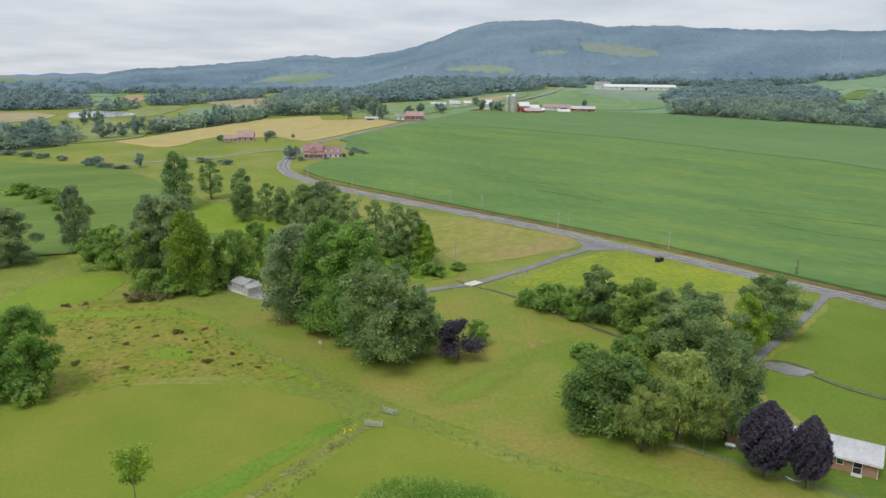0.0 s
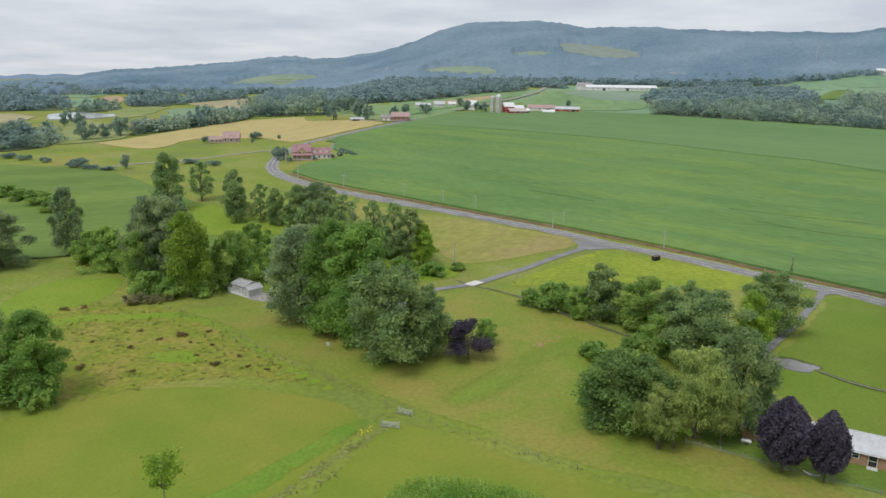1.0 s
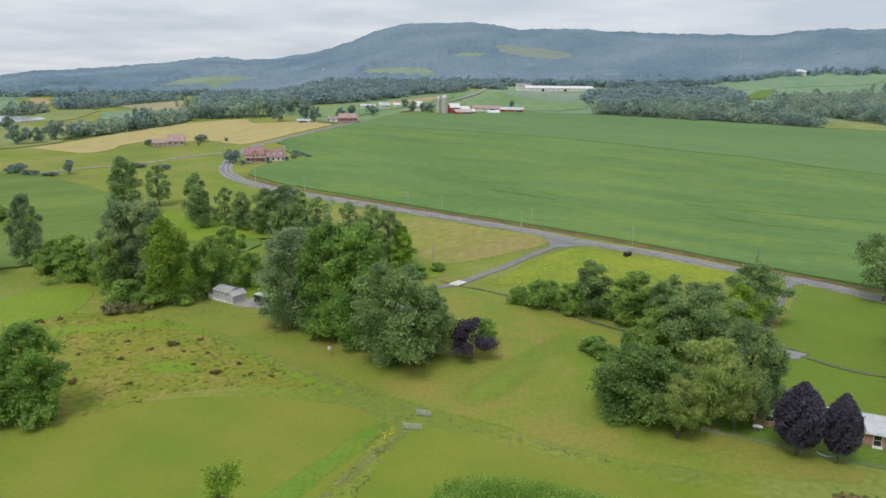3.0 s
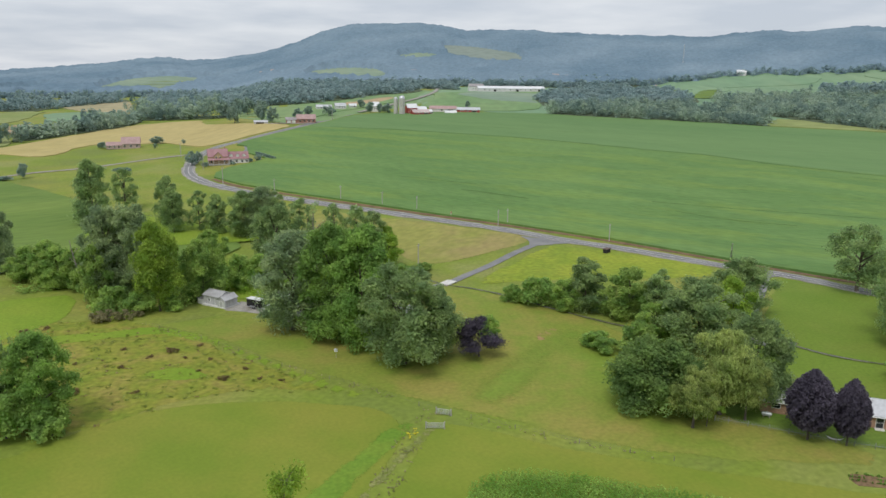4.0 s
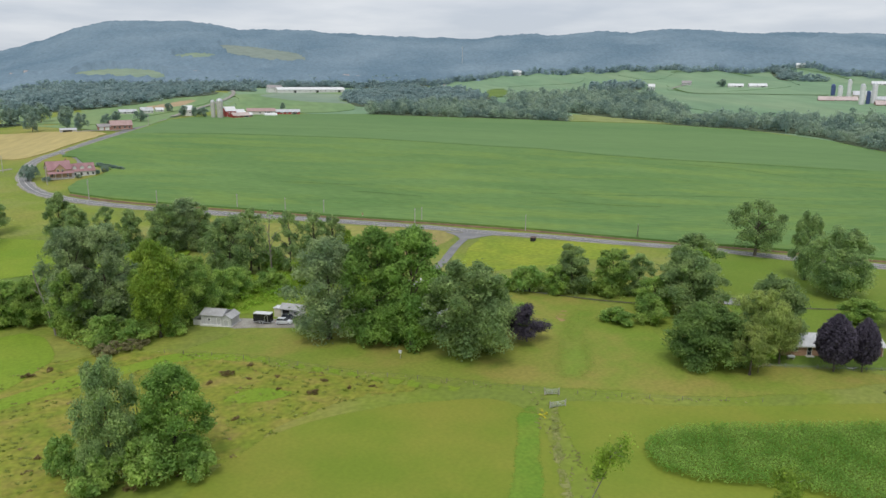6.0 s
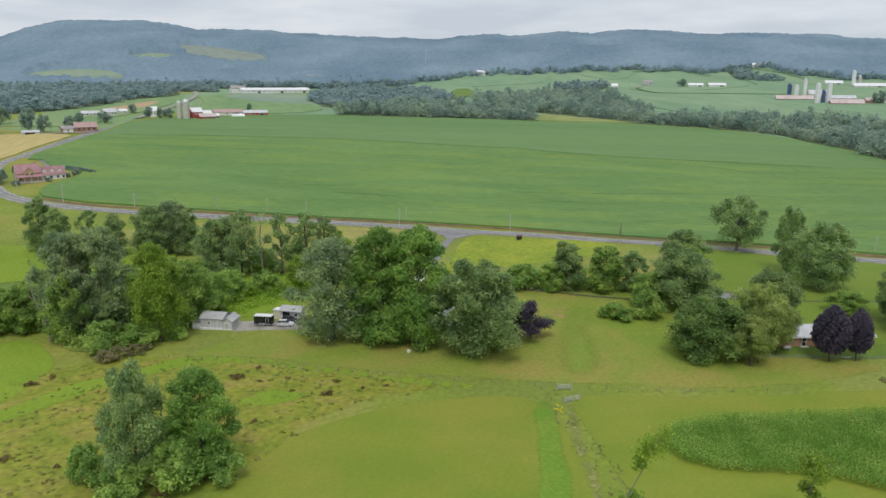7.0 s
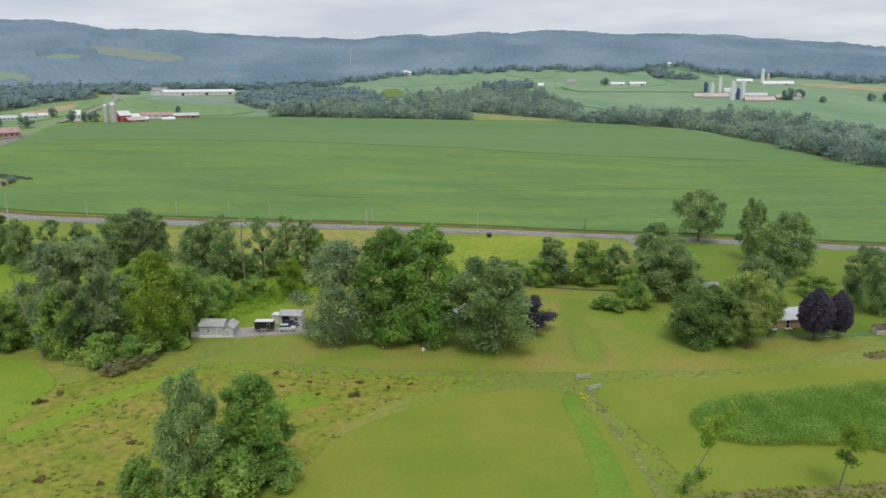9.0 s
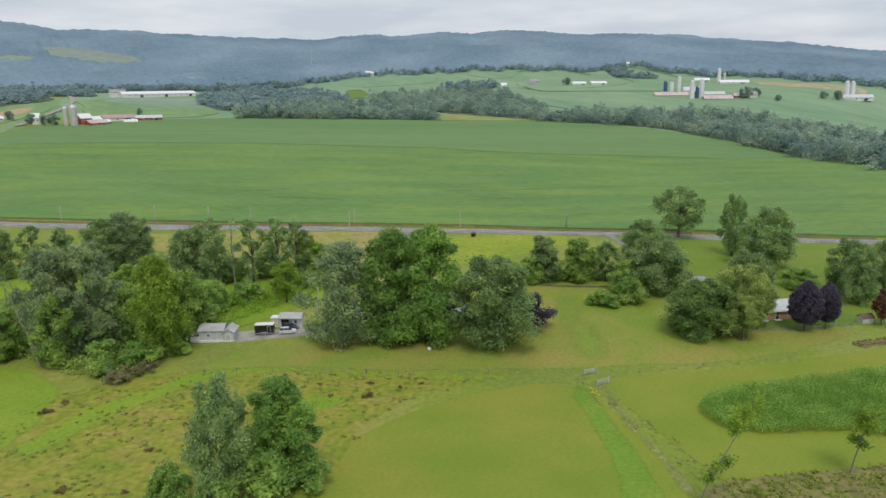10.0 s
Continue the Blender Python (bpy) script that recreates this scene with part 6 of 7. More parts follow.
def walls(bm, x0, x1, y0, y1, z0, z1, rise=0.0, along="x"):
    """A closed wall body with gable ends."""
    base = [(x0, y0), (x1, y0), (x1, y1), (x0, y1)]
    lo = [bm.verts.new((x, y, z0)) for x, y in base]
    hi = [bm.verts.new((x, y, z1)) for x, y in base]
    for i in range(4):
        bm.faces.new((lo[i], lo[(i + 1) % 4], hi[(i + 1) % 4], hi[i]))
    bm.faces.new(lo)
    if rise:
        if along == "x":
            m = (y0 + y1) / 2
            e = [bm.verts.new((x0, m, z1 + rise)), bm.verts.new((x1, m, z1 + rise))]
            bm.faces.new((hi[3], hi[0], e[0]))
            bm.faces.new((hi[1], hi[2], e[1]))
            bm.faces.new((hi[0], hi[1], e[1], e[0]))
            bm.faces.new((hi[2], hi[3], e[0], e[1]))
        else:
            m = (x0 + x1) / 2
            e = [bm.verts.new((m, y0, z1 + rise)), bm.verts.new((m, y1, z1 + rise))]
            bm.faces.new((hi[0], hi[1], e[0]))
            bm.faces.new((hi[2], hi[3], e[1]))
            bm.faces.new((hi[1], hi[2], e[1], e[0]))
            bm.faces.new((hi[3], hi[0], e[0], e[1]))
    else:
        bm.faces.new(hi)


def wing(ob, x0, x1, y0, y1, h, rise, wall, roof, along="x", over=0.12, z0=0.0, name="wall"):
    bm = bmesh.new()
    walls(bm, x0, x1, y0, y1, z0 - 0.15 if z0 == 0 else z0, h, rise, along)
    w = part(name, bm, wall, ob)
    bm = bmesh.new()
    gable(bm, x0, x1, y0, y1, h + 0.004, rise, over, 0.06, along)
    r = part("roof", bm, roof, ob)
    bm = bmesh.new()
    if along == "x":
        bar(bm, (x0 - over, (y0 + y1) / 2, h + rise + 0.07), (x1 + over, (y0 + y1) / 2, h + rise + 0.07), 0.04, 6)
    else:
        bar(bm, ((x0 + x1) / 2, y0 - over, h + rise + 0.07), ((x0 + x1) / 2, y1 + over, h + rise + 0.07), 0.04, 6)
    cap = part("ridge_cap", bm, roof, r)
    return w, r


def opening(ob, name, side, u, z, w, h, at, mat=GLASS, frame_=0.04, mullion=True):
    """A framed window or door set on a wall; side S, N, E or W, u along it."""
    top = new(name)
    top.empty_display_size = 0.1
    top.parent = ob
    turn = {"S": 0, "E": 90, "N": 180, "W": -90}[side]
    px, py = {"S": (u, at), "N": (u, at), "E": (at, u), "W": (at, u)}[side]
    top.matrix_basis = pose(px, py, z, 0, 0, turn)
    boxpart("pane" if mat is GLASS else "leaf", (-w / 2, w / 2, -0.012, 0.03, 0, h), mat, top)
    bm = bmesh.new()
    f = frame_
    for d in ((-w / 2 - f, -w / 2, 0, h), (w / 2, w / 2 + f, 0, h), (-w / 2 - f, w / 2 + f, h, h + f), (-w / 2 - f, w / 2 + f, -f, 0)):
        box(bm, d[0], d[1], -0.04, 0.03, d[2], d[3])
    if mullion and mat is GLASS:
        box(bm, -w / 2, w / 2, -0.025, 0.02, h * 0.49, h * 0.51 + 0.012)
    part("frame", bm, TRIM, top)
    return top


def chimney(ob, x, y, z0, z1, s=0.18, mat=REDBRICK):
    bm = bmesh.new()
    box(bm, x - s, x + s, y - s, y + s, z0, z1)
    box(bm, x - s * 1.2, x + s * 1.2, y - s * 1.2, y + s * 1.2, z1 + 0.001, z1 + 0.06)
    part("chimney", bm, mat, ob)


# old white garage beside the wood
g = thing("garage", -29.6, 101.4, -40, "weathered white garage with a pale metal roof beside the wood", "garage")
g.matrix_basis = g.matrix_basis @ Matrix.Scale(1.16, 4)
wing(g, -1.9, 0.7, -0.9, 1.3, 1.25, 0.42, GREYWALL, SHEDROOF)
wing(g, 0.7, 1.9, -1.15, 0.9, 1.1, 0.4, GREYWALL, SHEDROOF, "y")
boxpart("plinth", (-1.92, 1.92, -1.18, 1.32, -0.15, 0.2), WHITEWALL, g, "whitewashed base of the wall")
bm = bmesh.new()
walls(bm, -2.9, -1.93, -0.9, 0.9, -0.15, 0.62)
part("lean_to", bm, WHITEWALL, g)
bm = bmesh.new()
for q in box(bm, -3.0, -1.9, -1.0, 1.0, 0.63, 0.69):
    q.co.z += 0.3 * (q.co.x + 3.0)
part("lean_to_roof", bm, SHEDROOF, g)
opening(g, "window", "S", -0.9, 0.62, 0.3, 0.28, -0.9)
opening(g, "door", "S", 0.28, 0.21, 0.42, 0.78, -0.9, GREYWALL)
opening(g, "door", "S", 1.3, 0.21, 0.5, 0.66, -1.15, GREYWALL)
opening(g, "window", "W", 0.3, 0.6, 0.25, 0.25, -1.93)
# carport shed
c = thing("carport", -20.9, 98.6, -46, "white two-bay shed with metal roof, its open bay a dark panel", "shed")
c.matrix_basis = c.matrix_basis @ Matrix.Diagonal((1.05, 1.05, 1.22, 1))
bm = bmesh.new()
walls(bm, -1.3, 1.5, 0.0, 1.5, -0.15, 1.15, 0.35)
part("wall", bm, WHITEWALL, c)
bm = bmesh.new()
gable(bm, -1.3, 1.5, -0.25, 1.5, 1.15, 0.4, 0.12, 0.06)
part("roof", bm, SHEDROOF, c)
# open bay: a dark panel on the closed wall in place of its shade
opening(c, "garage_bay", "S", -0.6, 0.02, 1.0, 0.95, 0.0, DARKIN)
opening(c, "window", "S", 0.75, 0.5, 0.35, 0.35, 0.0)
bm = bmesh.new()
walls(bm, -2.5, -1.33, 0.3, 1.4, -0.15, 0.95)
part("annex", bm, CREAM, c)
boxpart("annex_roof", (-2.6, -1.31, 0.2, 1.5, 0.951, 1.02), ROOFWHITE, c)
# low shed under the trees
s_ = thing("tool_shed", -20.1, 92.2, -44, "small cream tool shed with a dark roof under the trees", "shed")
wing(s_, -0.75, 0.75, -0.6, 0.6, 0.75, 0.45, CREAM, ROOFGREY, "y")
opening(s_, "door", "S", 0, 0.02, 0.45, 0.65, -0.6, WHITEWALL)


def wheel(ob, x, y, r, w=0.12):
    top = new("wheel")
    top.parent = ob
    top.empty_display_size = 0.1
    top.matrix_basis = pose(x, y, r)
    bm = bmesh.new()
    bmesh.ops.create_cone(bm, cap_ends=True, segments=18, radius1=r, radius2=r, depth=w, matrix=Matrix.Rotation(radians(90), 4, "X"))
    bmesh.ops.bevel(bm, geom=[e for e in bm.edges if len(e.link_faces) == 2 and e.calc_face_angle(0) > 1.0], offset=0.02, segments=1, affect="EDGES")
    part("tyre", bm, RUBBER, top)
    bm = bmesh.new()
    bmesh.ops.create_cone(bm, cap_ends=True, segments=14, radius1=r * 0.6, radius2=r * 0.6, depth=w + 0.012, matrix=Matrix.Rotation(radians(90), 4, "X"))
    part("rim", bm, DOME, top)


# box trailer
t_ = thing("cargo_trailer", -24.6, 98.6, -40, "black enclosed cargo trailer with a white roof", "trailer")
t_.matrix_basis = t_.matrix_basis @ Matrix.Diagonal((1.0, 1.05, 1.25, 1))
boxpart("body", (-1.2, 1.2, -0.5, 0.5, 0.22, 1.1), BLACKPAINT, t_, bevel=0.03)
boxpart("roof", (-1.22, 1.22, -0.52, 0.52, 1.101, 1.17), ROOFWHITE, t_, "white roof cap", 0.025)
for x in (-0.25, 0.15):
    for y in (-0.47, 0.47):
        wheel(t_, x, y, 0.17)
boxpart("fender", (-0.47, 0.37, -0.62, -0.505, 0.34, 0.38), DOME, t_)
boxpart("side_door", (0.45, 0.8, -0.515, -0.501, 0.3, 0.95), BLACKPAINT, t_)
for d in ((0.42, 0.45, 0.28, 0.98), (0.8, 0.83, 0.28, 0.98), (0.42, 0.83, 0.951, 0.98)):
    boxpart("door_trim", (d[0], d[1], -0.52, -0.502, d[2], d[3]), DOME, t_)
boxpart("lower_trim", (-1.18, 1.18, -0.512, -0.501, 0.215, 0.27), DOME, t_)
bm = bmesh.new()
bar(bm, (1.2, -0.3, 0.25), (1.75, 0, 0.25), 0.035)
bar(bm, (1.2, 0.3, 0.25), (1.75, 0, 0.25), 0.035)
part("hitch", bm, STEEL, t_)


def car(name, x, y, turn, paint, label, L=2.15, van=False):
    ob = thing(name, x, y, turn, label, "car")
    bm = bmesh.new()
    prof = [(-1.0, 0.18), (-1.02, 0.42), (-0.92, 0.56), (-0.5, 0.6), (0.4, 0.6), (0.95, 0.5), (1.03, 0.36), (1.0, 0.18)]
    k = L / 2.05
    rings = []
    for yy in (-0.43, -0.36, 0.36, 0.43):
        f = 0.96 if abs(yy) > 0.4 else 1.0
        rings.append([bm.verts.new((px * k * f, yy, pz if f == 1 else pz * 0.96 + 0.01)) for px, pz in prof])
    for a, b in zip(rings, rings[1:]):
        for i in range(len(prof)):
            j = (i + 1) % len(prof)
            bm.faces.new((a[i], a[j], b[j], b[i]))
    bm.faces.new(rings[0])
    bm.faces.new(rings[-1])
    part("body", bm, paint, ob)
    bm = bmesh.new()
    lo = [(-0.95, 0.575), (0.5, 0.575)] if not van else [(-0.98, 0.575), (0.6, 0.575)]
    hi = [(-0.78, 0.84), (0.12, 0.84)]
    v = []
    for (xa, za), wd in ((lo[0], 0.38), (lo[1], 0.38), (hi[1], 0.31), (hi[0], 0.31)):
        v.append([bm.verts.new((xa * k, -wd, za)), bm.verts.new((xa * k, wd, za))])
    for i in range(4):
        j = (i + 1) % 4
        bm.faces.new((v[i][0], v[j][0], v[j][1], v[i][1]))
    bm.faces.new([q[0] for q in v])
    bm.faces.new([q[1] for q in v])
    part("cabin_glass", bm, GLASS, ob)
    boxpart("roof_panel", (-0.8 * k, 0.14 * k, -0.32, 0.32, 0.842, 0.875), paint, ob, bevel=0.015)
    for s in (-1, 1):
        for xa, xb in ((-0.42, -0.36), (0.03, 0.09)):
            bm = bmesh.new()
            bar(bm, (xa * k, s * 0.385, 0.58), (xb * k - 0.02, s * 0.32, 0.85), 0.02, 4)
            part("pillar", bm, paint, ob)
        for xx in (-0.62, 0.66):
            wheel(ob, xx * k, s * 0.38, 0.165)
        boxpart("headlight", (0.985 * k, 1.02 * k, s * 0.3 - 0.08, s * 0.3 + 0.08, 0.38, 0.46), TRIM, ob)
        boxpart("tail_light", (-1.03 * k, -0.99 * k, s * 0.33 - 0.05, s * 0.33 + 0.05, 0.4, 0.52), REDWALL, ob)
    return ob


car("parked_car", -22.4, 96.6, -36, SILVER, "silver estate car parked on the gravel yard")
car("parked_car", -21.3, 97.9, -50, DARKCAR, "dark car parked in front of the open shed")

# house in the shade of the big trees
h_ = thing("shaded_house", -6.2, 86.2, -38, "white and brick house half hidden under large trees", "house")
wing(h_, -3.6, 3.2, -1.8, 1.8, 2.0, 1.3, WHITEWALL, ROOFLIGHT)
wing(h_, 3.2, 5.0, -1.4, 1.2, 1.4, 0.9, BRICK, ROOFLIGHT, "y")
for u in (-2.8, -1.4, 0.2, 1.8):
    opening(h_, "window", "S", u, 0.75, 0.45, 0.65, -1.8)
opening(h_, "door", "S", 2.6, 0.05, 0.45, 1.0, -1.8, TRIM)
opening(h_, "window", "S", 4.1, 0.6, 0.5, 0.5, -1.4)
chimney(h_, 3.0, 0.4, 2.2, 4.2)
# long brick house
r_ = thing("brick_ranch_house", 31.1, 55.3, -31, "long low brick house with a pale grey roof and white trim", "house")
wing(r_, -5.85, 5.85, -1.7, 1.7, 1.35, 0.85, BRICK, ROOFLIGHT, over=0.22)
for u in (-4.5, -0.9, 1.2, 3.0):
    opening(r_, "window", "S", u, 0.6, 0.7 if u < 0 else 0.45, 0.5, -1.7)
opening(r_, "door", "S", -2.75, 0.1, 0.5, 1.0, -1.7, GLASS)
opening(r_, "door", "S", 4.3, 0.1, 0.6, 1.0, -1.7, GLASS)
opening(r_, "window", "W", 0.2, 0.6, 0.6, 0.5, -5.85)
opening(r_, "window", "E", 0.2, 0.6, 0.6, 0.5, 5.85)
boxpart("porch_step", (-3.2, -2.3, -2.2, -1.701, -0.1, 0.1), BRIDGEDECK, r_)
boxpart("porch_step", (3.9, 4.7, -2.2, -1.701, -0.1, 0.1), BRIDGEDECK, r_)
for s in (-1, 1):
    bm = bmesh.new()
    bar(bm, (-6.05, s * 1.95, 1.2), (6.05, s * 1.95, 1.2), 0.045, 6)
    part("gutter", bm, TRIM, r_)
    bm = bmesh.new()
    bar(bm, (5.75, s * 1.78, 0.0), (5.75, s * 1.78, 1.2), 0.03, 6)
    part("downpipe", bm, TRIM, r_)
lp = thing("gas_tank", 25.0, 55.6, -31, "silver gas tank on short legs beside the brick house", "gas tank")
bm = bmesh.new()
bmesh.ops.create_cone(bm, cap_ends=True, segments=16, radius1=0.2, radius2=0.2, depth=0.9, matrix=Matrix.Translation((0, 0, 0.36)) @ Matrix.Rotation(radians(90), 4, "Y"))
bmesh.ops.bevel(bm, geom=[e for e in bm.edges if e.calc_face_angle(0) > 1.0], offset=0.08, segments=3, affect="EDGES")
part("shell", bm, STEEL, lp)
for u in (-0.28, 0.28):
    boxpart("leg", (u - 0.04, u + 0.04, -0.14, 0.14, -0.03, 0.2), STONE, lp)
bm = bmesh.new()
cyl(bm, 0, 0, 0.55, 0.63, 0.07, 0.05, 10)
part("valve_cap", bm, DOME, lp)
y_ = thing("garden_shed", 35.0, 46.8, -34, "small cream garden shed with a brown roof", "shed")
wing(y_, -0.8, 0.8, -0.55, 0.55, 0.8, 0.4, CREAM, ROOFBROWN)
opening(y_, "door", "S", 0.1, 0.02, 0.5, 0.68, -0.55, CREAM)
opening(y_, "window", "W", 0, 0.35, 0.2, 0.25, -0.8)

# red-roofed house on the bend
d_ = thing("red_roofed_house", -42.6, 237.4, 10, "tan house with maroon metal roofs, porch and dormers", "house")
wing(d_, -3.6, 2.2, -2.2, 2.4, 2.6, 2.0, TANWALL, ROOFRED, over=0.25)
wing(d_, -2.0, 0.6, -2.6, -1.0, 2.7, 1.2, TANWALL, ROOFRED, "y")
wing(d_, 2.2, 8.6, -1.6, 2.0, 1.7, 1.9, WHITEWALL, ROOFRED, over=0.2)
bm = bmesh.new()
for q in box(bm, -4.0, 2.6, -3.9, -2.2, 1.45, 1.53):
    q.co.z += 0.3 * (q.co.y + 3.9)
part("porch_roof", bm, ROOFRED, d_)
boxpart("porch_deck", (-4.0, 2.6, -3.9, -2.21, -0.1, 0.25), POLEWOOD, d_)
for k in range(5):
    boxpart("porch_post", (-3.9 + 1.6 * k, -3.8 + 1.6 * k, -3.85, -3.75, 0.251, 1.45), TRIM, d_)
for u in (-2.8, 1.2):
    opening(d_, "window", "S", u, 0.6, 0.5, 0.8, -2.2)
for u in (-1.3, -0.1):
    opening(d_, "window", "S", u, 1.9, 0.45, 0.6, -2.6)
for u in (3.2, 4.9, 6.6, 8.0):
    opening(d_, "window", "S", u, 0.5, 0.6, 0.7, -1.6)
for u in (3.3, 5.3, 7.3):
    dm = new("dormer")
    dm.parent, dm.empty_display_size = d_, 0.2
    dm.matrix_basis = pose(u, -1.2, 0)
    wing(dm, -0.5, 0.5, 0.0, 1.3, 2.75, 0.4, WHITEWALL, ROOFRED, "y", 0.08, 2.1)
chimney(d_, 1.6, 0.6, 4.0, 5.1)

# pink farmhouse by the wheat
f_ = thing("farmhouse", -81.5, 295.5, 8, "faded pink farmhouse with a hipped roof and a low wing", "house")
wing(f_, -2.8, 3.6, -2.2, 2.2, 2.0, 2.2, PINKWALL, ROOFPINK, over=0.25)
wing(f_, -8.2, -2.8, -1.8, 1.6, 1.3, 1.1, PINKWALL, ROOFPINK, over=0.2)
for u in (-1.8, 0.4, 2.6):
    opening(f_, "window", "S", u, 0.6, 0.7, 0.8, -2.2)
for u in (-7, -5.4, -3.8):
    opening(f_, "window", "S", u, 0.4, 0.6, 0.6, -1.8)

# brick house at the top of the road
b_ = thing("brick_house", -14.5, 354.0, 4, "long brick house with a faded pink roof", "house")
wing(b_, -4.0, 4.6, -2.4, 2.4, 2.0, 1.8, REDBRICK, ROOFPINK, over=0.3)
wing(b_, -9.0, -4.0, -2.0, 2.0, 1.5, 1.0, REDBRICK, ROOFGREY, over=0.3)
for u in (-2.6, -0.6, 1.4, 3.4):
    opening(b_, "window", "S", u, 0.6, 0.8, 0.8, -2.4)
for u in (-7.8, -5.6):
    opening(b_, "garage_door", "S", u, 0.02, 1.6, 1.2, -2.0, TRIM)
o_ = thing("pole_shed", -35.0, 351.0, 4, "low white-roofed shed at the edge of the wheat, its open bay a dark panel", "shed")
wing(o_, -3.2, 3.2, -1.4, 1.4, 1.0, 0.6, GREYWALL, ROOFLIGHT)
opening(o_, "bay", "S", -0.4, 0.02, 3.6, 0.8, -1.4, DARKIN)


def silo(name, x, y, r, h, mat, label, group, bands=9):
    ob = thing(name, x, y, 0, label, "silo", group)
    bm = bmesh.new()
    cyl(bm, 0, 0, -0.4, h, r, n=24)
    part("shaft", bm, mat, ob)
    bm = bmesh.new()
    d = bmesh.ops.create_uvsphere(bm, u_segments=24, v_segments=12, radius=r * 1.02)["verts"]
    bmesh.ops.bisect_plane(bm, geom=bm.verts[:] + bm.edges[:] + bm.faces[:], plane_co=(0, 0, 0.001), plane_no=(0, 0, -1), clear_outer=True)
    bmesh.ops.translate(bm, verts=bm.verts[:], vec=(0, 0, h))
    part("dome", bm, SILOBLUE if mat is SILOBLUE else DOME, ob)
    for k in range(bands):
        bm = bmesh.new()
        cyl(bm, 0, 0, h * (k + 0.5) / bands, h * (k + 0.5) / bands + 0.08, r * 1.012, n=24)
        part("hoop", bm, DOME if mat is not SILOBLUE else SILOBLUE, ob)
    bm = bmesh.new()
    box(bm, -0.3, 0.3, -r - 0.45, -r + 0.05, 0, h * 0.98)
    part("chute", bm, mat, ob)


def barn(name, x, y, turn, L, W, h, rise, wall, roof, label, doors=2, windows=4, group="", category="barn"):
    ob = thing(name, x, y, turn, label, category, group)
    wing(ob, -L / 2, L / 2, -W / 2, W / 2, h, rise, wall, roof, over=0.3)
    for k in range(doors):
        opening(ob, "barn_door", "S", -L / 2 + L * (k + 0.5) / max(1, doors), 0.02, min(2.2, L * 0.22), h * 0.72, -W / 2, DARKIN if k % 2 else wall, 0.1)
    for k in range(windows):
        opening(ob, "window", "S", -L / 2 + L * (k + 1) / (windows + 1) + 0.9, h * 0.45, 0.7, 0.6, -W / 2, frame_=0.08)
    return ob


silo("silo", 37.6, 393.4, 1.6, 8.6, CONCRETE, "tall grey concrete silo with a steel dome", "silos of the red farm")
silo("silo", 34.4, 394.6, 1.1, 8.2, CONCRETE, "slim concrete silo joined to a taller one", "silos of the red farm")
barn("red_barn", 43.5, 398.5, 8, 5.6, 5.0, 3.4, 2.0, REDWALL, ROOFWHITE, "tall red wooden barn with a pale gable roof")
barn("red_barn", 47.5, 392.8, 14, 9.5, 4.4, 1.5, 1.3, REDWALL, ROOFRUST, "low red barn with a faded pink metal roof")
barn("cattle_shed", 49.0, 402.5, 6, 6.5, 4.5, 2.2, 1.4, WHITEWALL, ROOFWHITE, "white cattle shed with a white roof")
barn("cattle_shed", 51.5, 396.2, 12, 6.0, 3.6, 1.5, 1.0, REDWALL, ROOFWHITE, "low red shed with a white roof")
barn("cattle_shed", 63.5, 409.5, -14, 15, 5, 2.0, 1.4, WHITEWALL, ROOFPINK, "long white shed with a faded pink roof")
barn("long_shed", 77.5, 406, -12, 13, 4.5, 1.7, 1.2, REDWALL, ROOFLIGHT, "long low shed with pale roof and red ends")
gt = thing("hoop_barn", 66.0, 400.0, -8, "white hooped tunnel barn", "barn")
bm = bmesh.new()
n_ = 14
ring = [(math.cos(math.pi * i / n_) * 1.6, math.sin(math.pi * i / n_) * 1.8) for i in range(n_ + 1)]
sec = [[bm.verts.new((x, px, pz - 0.1)) for px, pz in ring] for x in (-3.4, -1.1, 1.1, 3.4)]
for a, b in zip(sec, sec[1:]):
    for i in range(n_):
        bm.faces.new((a[i], a[i + 1], b[i + 1], b[i]))
bm.faces.new(sec[0])
bm.faces.new(sec[-1])
part("cover", bm, ROOFWHITE, gt)
boxpart("end_door", (3.41, 3.45, -0.8, 0.8, 0, 1.6), DARKIN, gt)
barn("white_house", 25.2, 412, -30, 4.4, 4.0, 3.2, 2.0, WHITEWALL, ROOFWHITE, "tall white farmhouse with a steep pale gable", 1, 2, category="house")
barn("white_house", -3.2, 424, 6, 8.5, 3.6, 1.5, 1.1, WHITEWALL, ROOFLIGHT, "white bungalow with a pale grey roof", 1, 4, category="house")
barn("white_house", 6.2, 425, 6, 6.0, 4, 2.0, 1.5, WHITEWALL, ROOFLIGHT, "white house with a pale roof", 1, 3, category="house")
barn("white_shed", 14, 434, 6, 4, 3, 1.5, 1.0, WHITEWALL, ROOFWHITE, "small white shed beside the lane", 1, 1)
barn("poultry_house", 160, 602, -1, 58, 9, 2.6, 1.8, WHITEWALL, ROOFWHITE, "very long white poultry house on the rise", 6, 12)
barn("white_house", 128, 606, -1, 7, 6, 4, 2, WHITEWALL, ROOFGREY, "white house at the end of a long barn", 1, 2, category="house")
barn("white_house", 137, 618, -1, 6, 6, 3.4, 2, WHITEWALL, ROOFGREY, "white house behind a long barn", 1, 2, category="house")
barn("white_shed", 80, 756, 36, 30, 9, 3.4, 1.6, WHITEWALL, ROOFWHITE, "wide white shed in front of the mountain", 3, 4)
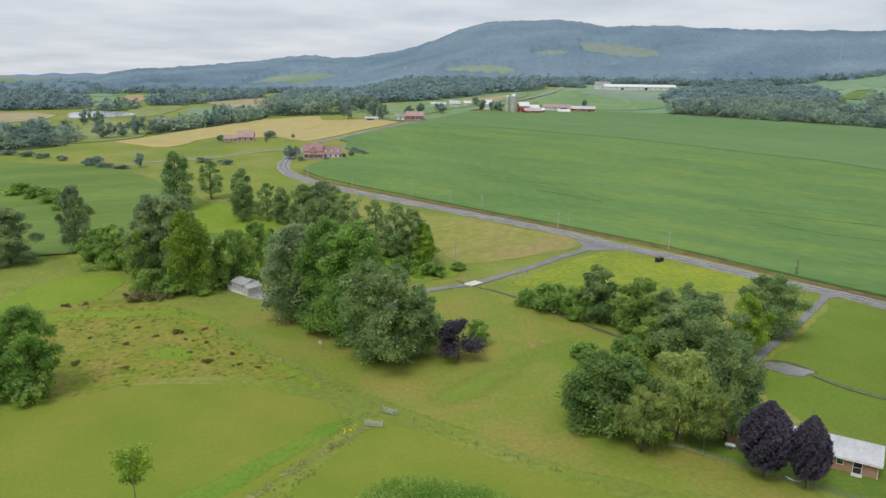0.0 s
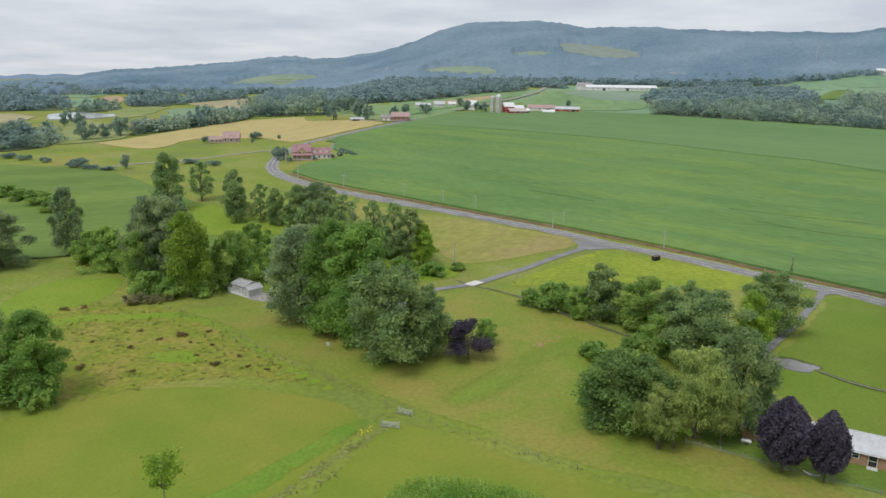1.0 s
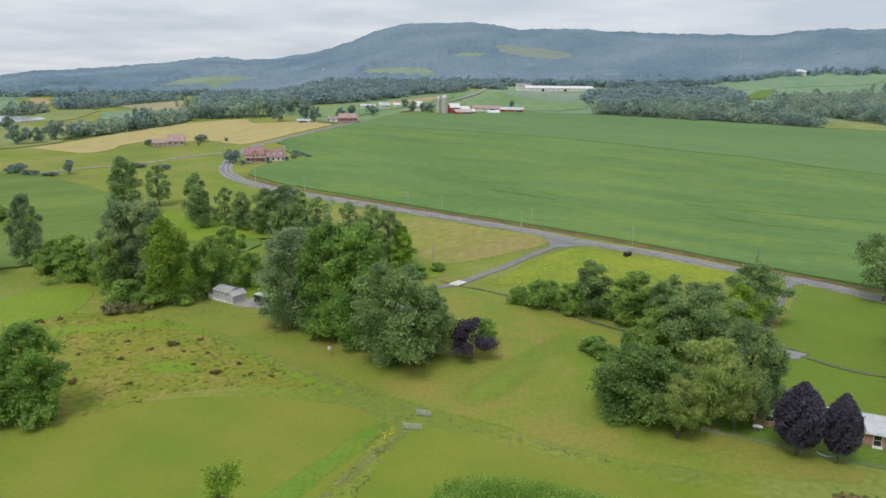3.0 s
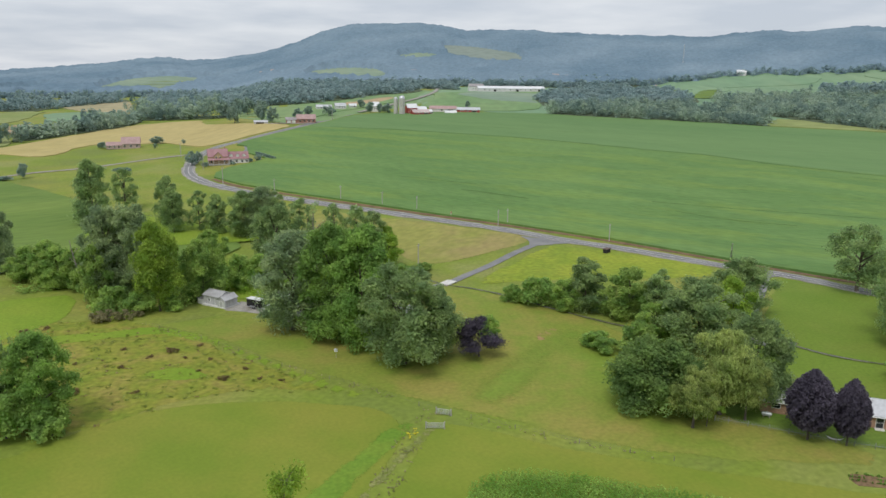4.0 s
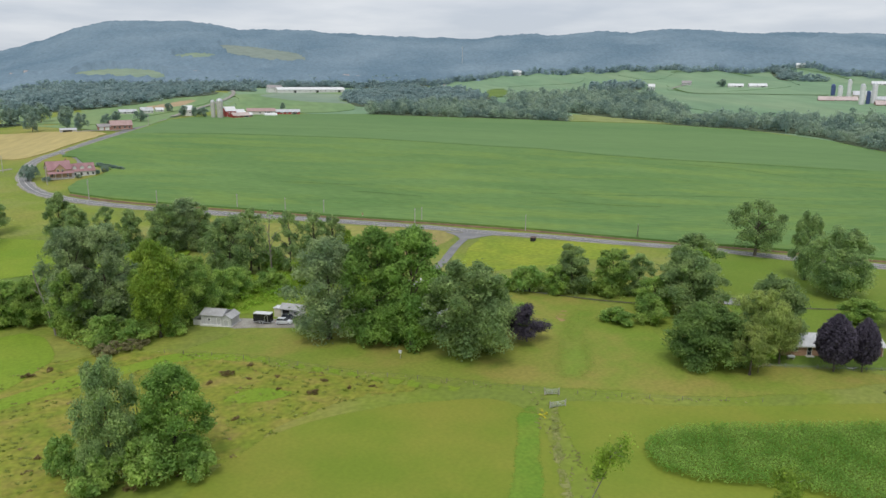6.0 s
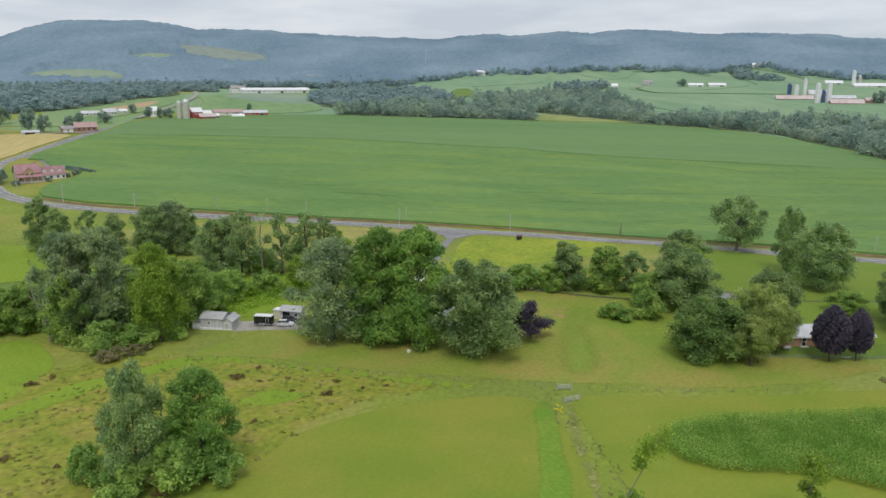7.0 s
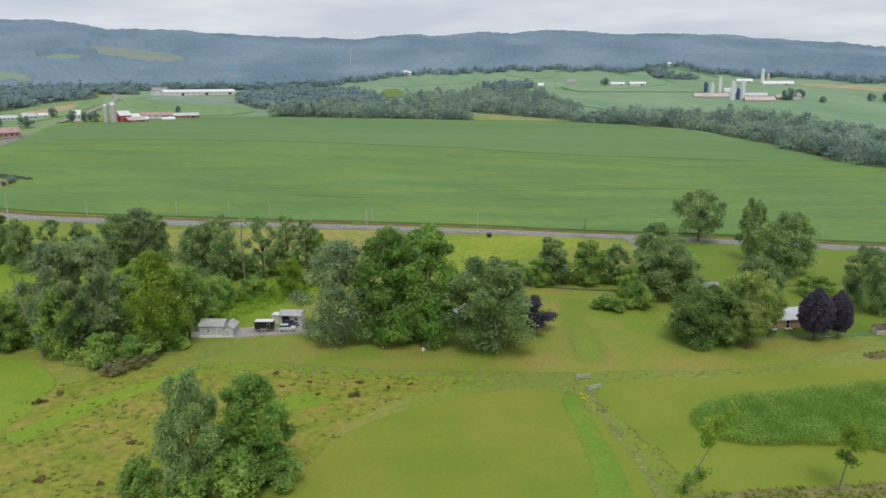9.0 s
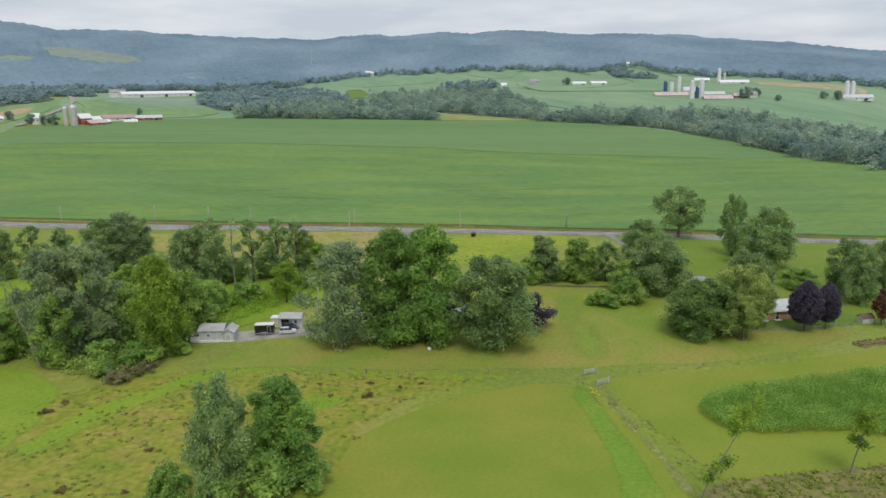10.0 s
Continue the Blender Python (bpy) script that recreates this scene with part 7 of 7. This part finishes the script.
# dairy farms on the rise
DAIRY = "silos of the dairy farm"
silo("silo", 467, 336, 1.36, 7.4, SILOBLUE, "dark blue glazed steel silo", DAIRY, 5)
silo("silo", 463, 328, 1.44, 7.2, SILOWHITE, "short white silo with a steel dome", DAIRY, 5)
silo("silo", 465.5, 323, 1.12, 12.0, SILOWHITE, "tall white silo with a steel dome", DAIRY, 7)
silo("silo", 431, 292.5, 1.52, 12.4, SILOWHITE, "tall white silo with a steel dome", DAIRY, 7)
silo("silo", 435.5, 291, 1.04, 8.2, SILOBLUE, "slim dark blue steel silo", DAIRY, 5)
silo("silo", 441, 290.5, 1.5, 12.6, SILOWHITE, "slim tall white silo with a steel dome", DAIRY, 7)
barn("dairy_barn", 442, 316, -52, 24, 7, 0.8, 2.3, REDBRICK, ROOFRUST, "low red dairy barn with a faded pink roof")
barn("dairy_barn", 459, 309, -50, 12, 8, 3.4, 2.6, CREAM, ROOFLIGHT, "pale dairy barn beside the silos")
barn("dairy_barn", 452, 287, -50, 16, 8, 2.4, 1.8, WHITEWALL, ROOFLIGHT, "white barn behind the tall silos")
barn("dairy_barn", 440, 277, -50, 20, 8, 0.8, 2.4, REDBRICK, ROOFRUST, "low red barn with a rust-streaked roof")
barn("dairy_barn", 455, 268, -50, 9, 7, 2.0, 1.6, REDBRICK, ROOFRUST, "red barn with a faded roof")
barn("white_house", 462, 262, -40, 6, 6, 2.6, 2, WHITEWALL, ROOFGREY, "white house beside the dairy barns", 1, 2, category="house")
silo("silo", 551, 334, 1.3, 12.0, SILOWHITE, "tall white silo far up the valley", "silos of the upper farm", 6)
silo("silo", 555, 331, 1.1, 8.0, CONCRETE, "short grey silo far up the valley", "silos of the upper farm", 6)
barn("dairy_barn", 553, 321, -52, 24, 7, 1.4, 2.0, WHITEWALL, ROOFWHITE, "long white barn far up the valley")
barn("dairy_barn", 560, 355, -52, 13, 6, 1.3, 2.0, WHITEWALL, ROOFWHITE, "white barn far up the valley")
silo("silo", 523, 219, 1.7, 11.0, SILOWHITE, "tall white silo at the lower dairy", "silos of the lower farm", 6)
silo("silo", 526, 216, 1.4, 11.5, SILOWHITE, "white silo at the lower dairy", "silos of the lower farm", 6)
barn("dairy_barn", 522, 211, -60, 20, 8, 2.4, 2.0, WHITEWALL, ROOFLIGHT, "low barn at the lower dairy")
barn("white_barn", 480, 432, -48, 12, 10, 1.3, 1.7, WHITEWALL, ROOFWHITE, "white barn with a broad white roof")
barn("white_barn", 490, 418, -44, 14, 11, 1.3, 1.8, WHITEWALL, ROOFWHITE, "white barn with a broad white roof")
barn("white_house", 424, 676, -30, 9, 7, 3.4, 2.2, WHITEWALL, ROOFWHITE, "white farmhouse alone on the hill", 1, 3, category="house")
barn("white_house", 402, 697, -30, 6, 6, 2.6, 2.0, WHITEWALL, ROOFGREY, "small white house below the woods", 1, 2, category="house")
barn("white_house", 468, 475, -50, 8, 6, 2.4, 1.8, GREYWALL, ROOFGREY, "low grey house at the end of a hill lane", 1, 2, category="house")
barn("white_house", 417, 467, -40, 5, 5, 3.4, 2, WHITEWALL, ROOFWHITE, "small white house at the edge of the woods", 1, 2, category="house")
barn("white_house", 640, 484, -50, 8, 6, 3, 2, WHITEWALL, ROOFWHITE, "white house high on the slope", 1, 2, category="house")
for x, y, L_ in ((312, 762, 7), (262, 742, 6), (256, 758, 7), (-45, 905, 6), (-58, 912, 6), (110, 812, 6)):
    barn("white_house", x, y, 10, L_, 5, 5.5, 2.2, WHITEWALL, ROOFGREY, "pale house among the trees at the mountain foot", 1, 2, category="house")
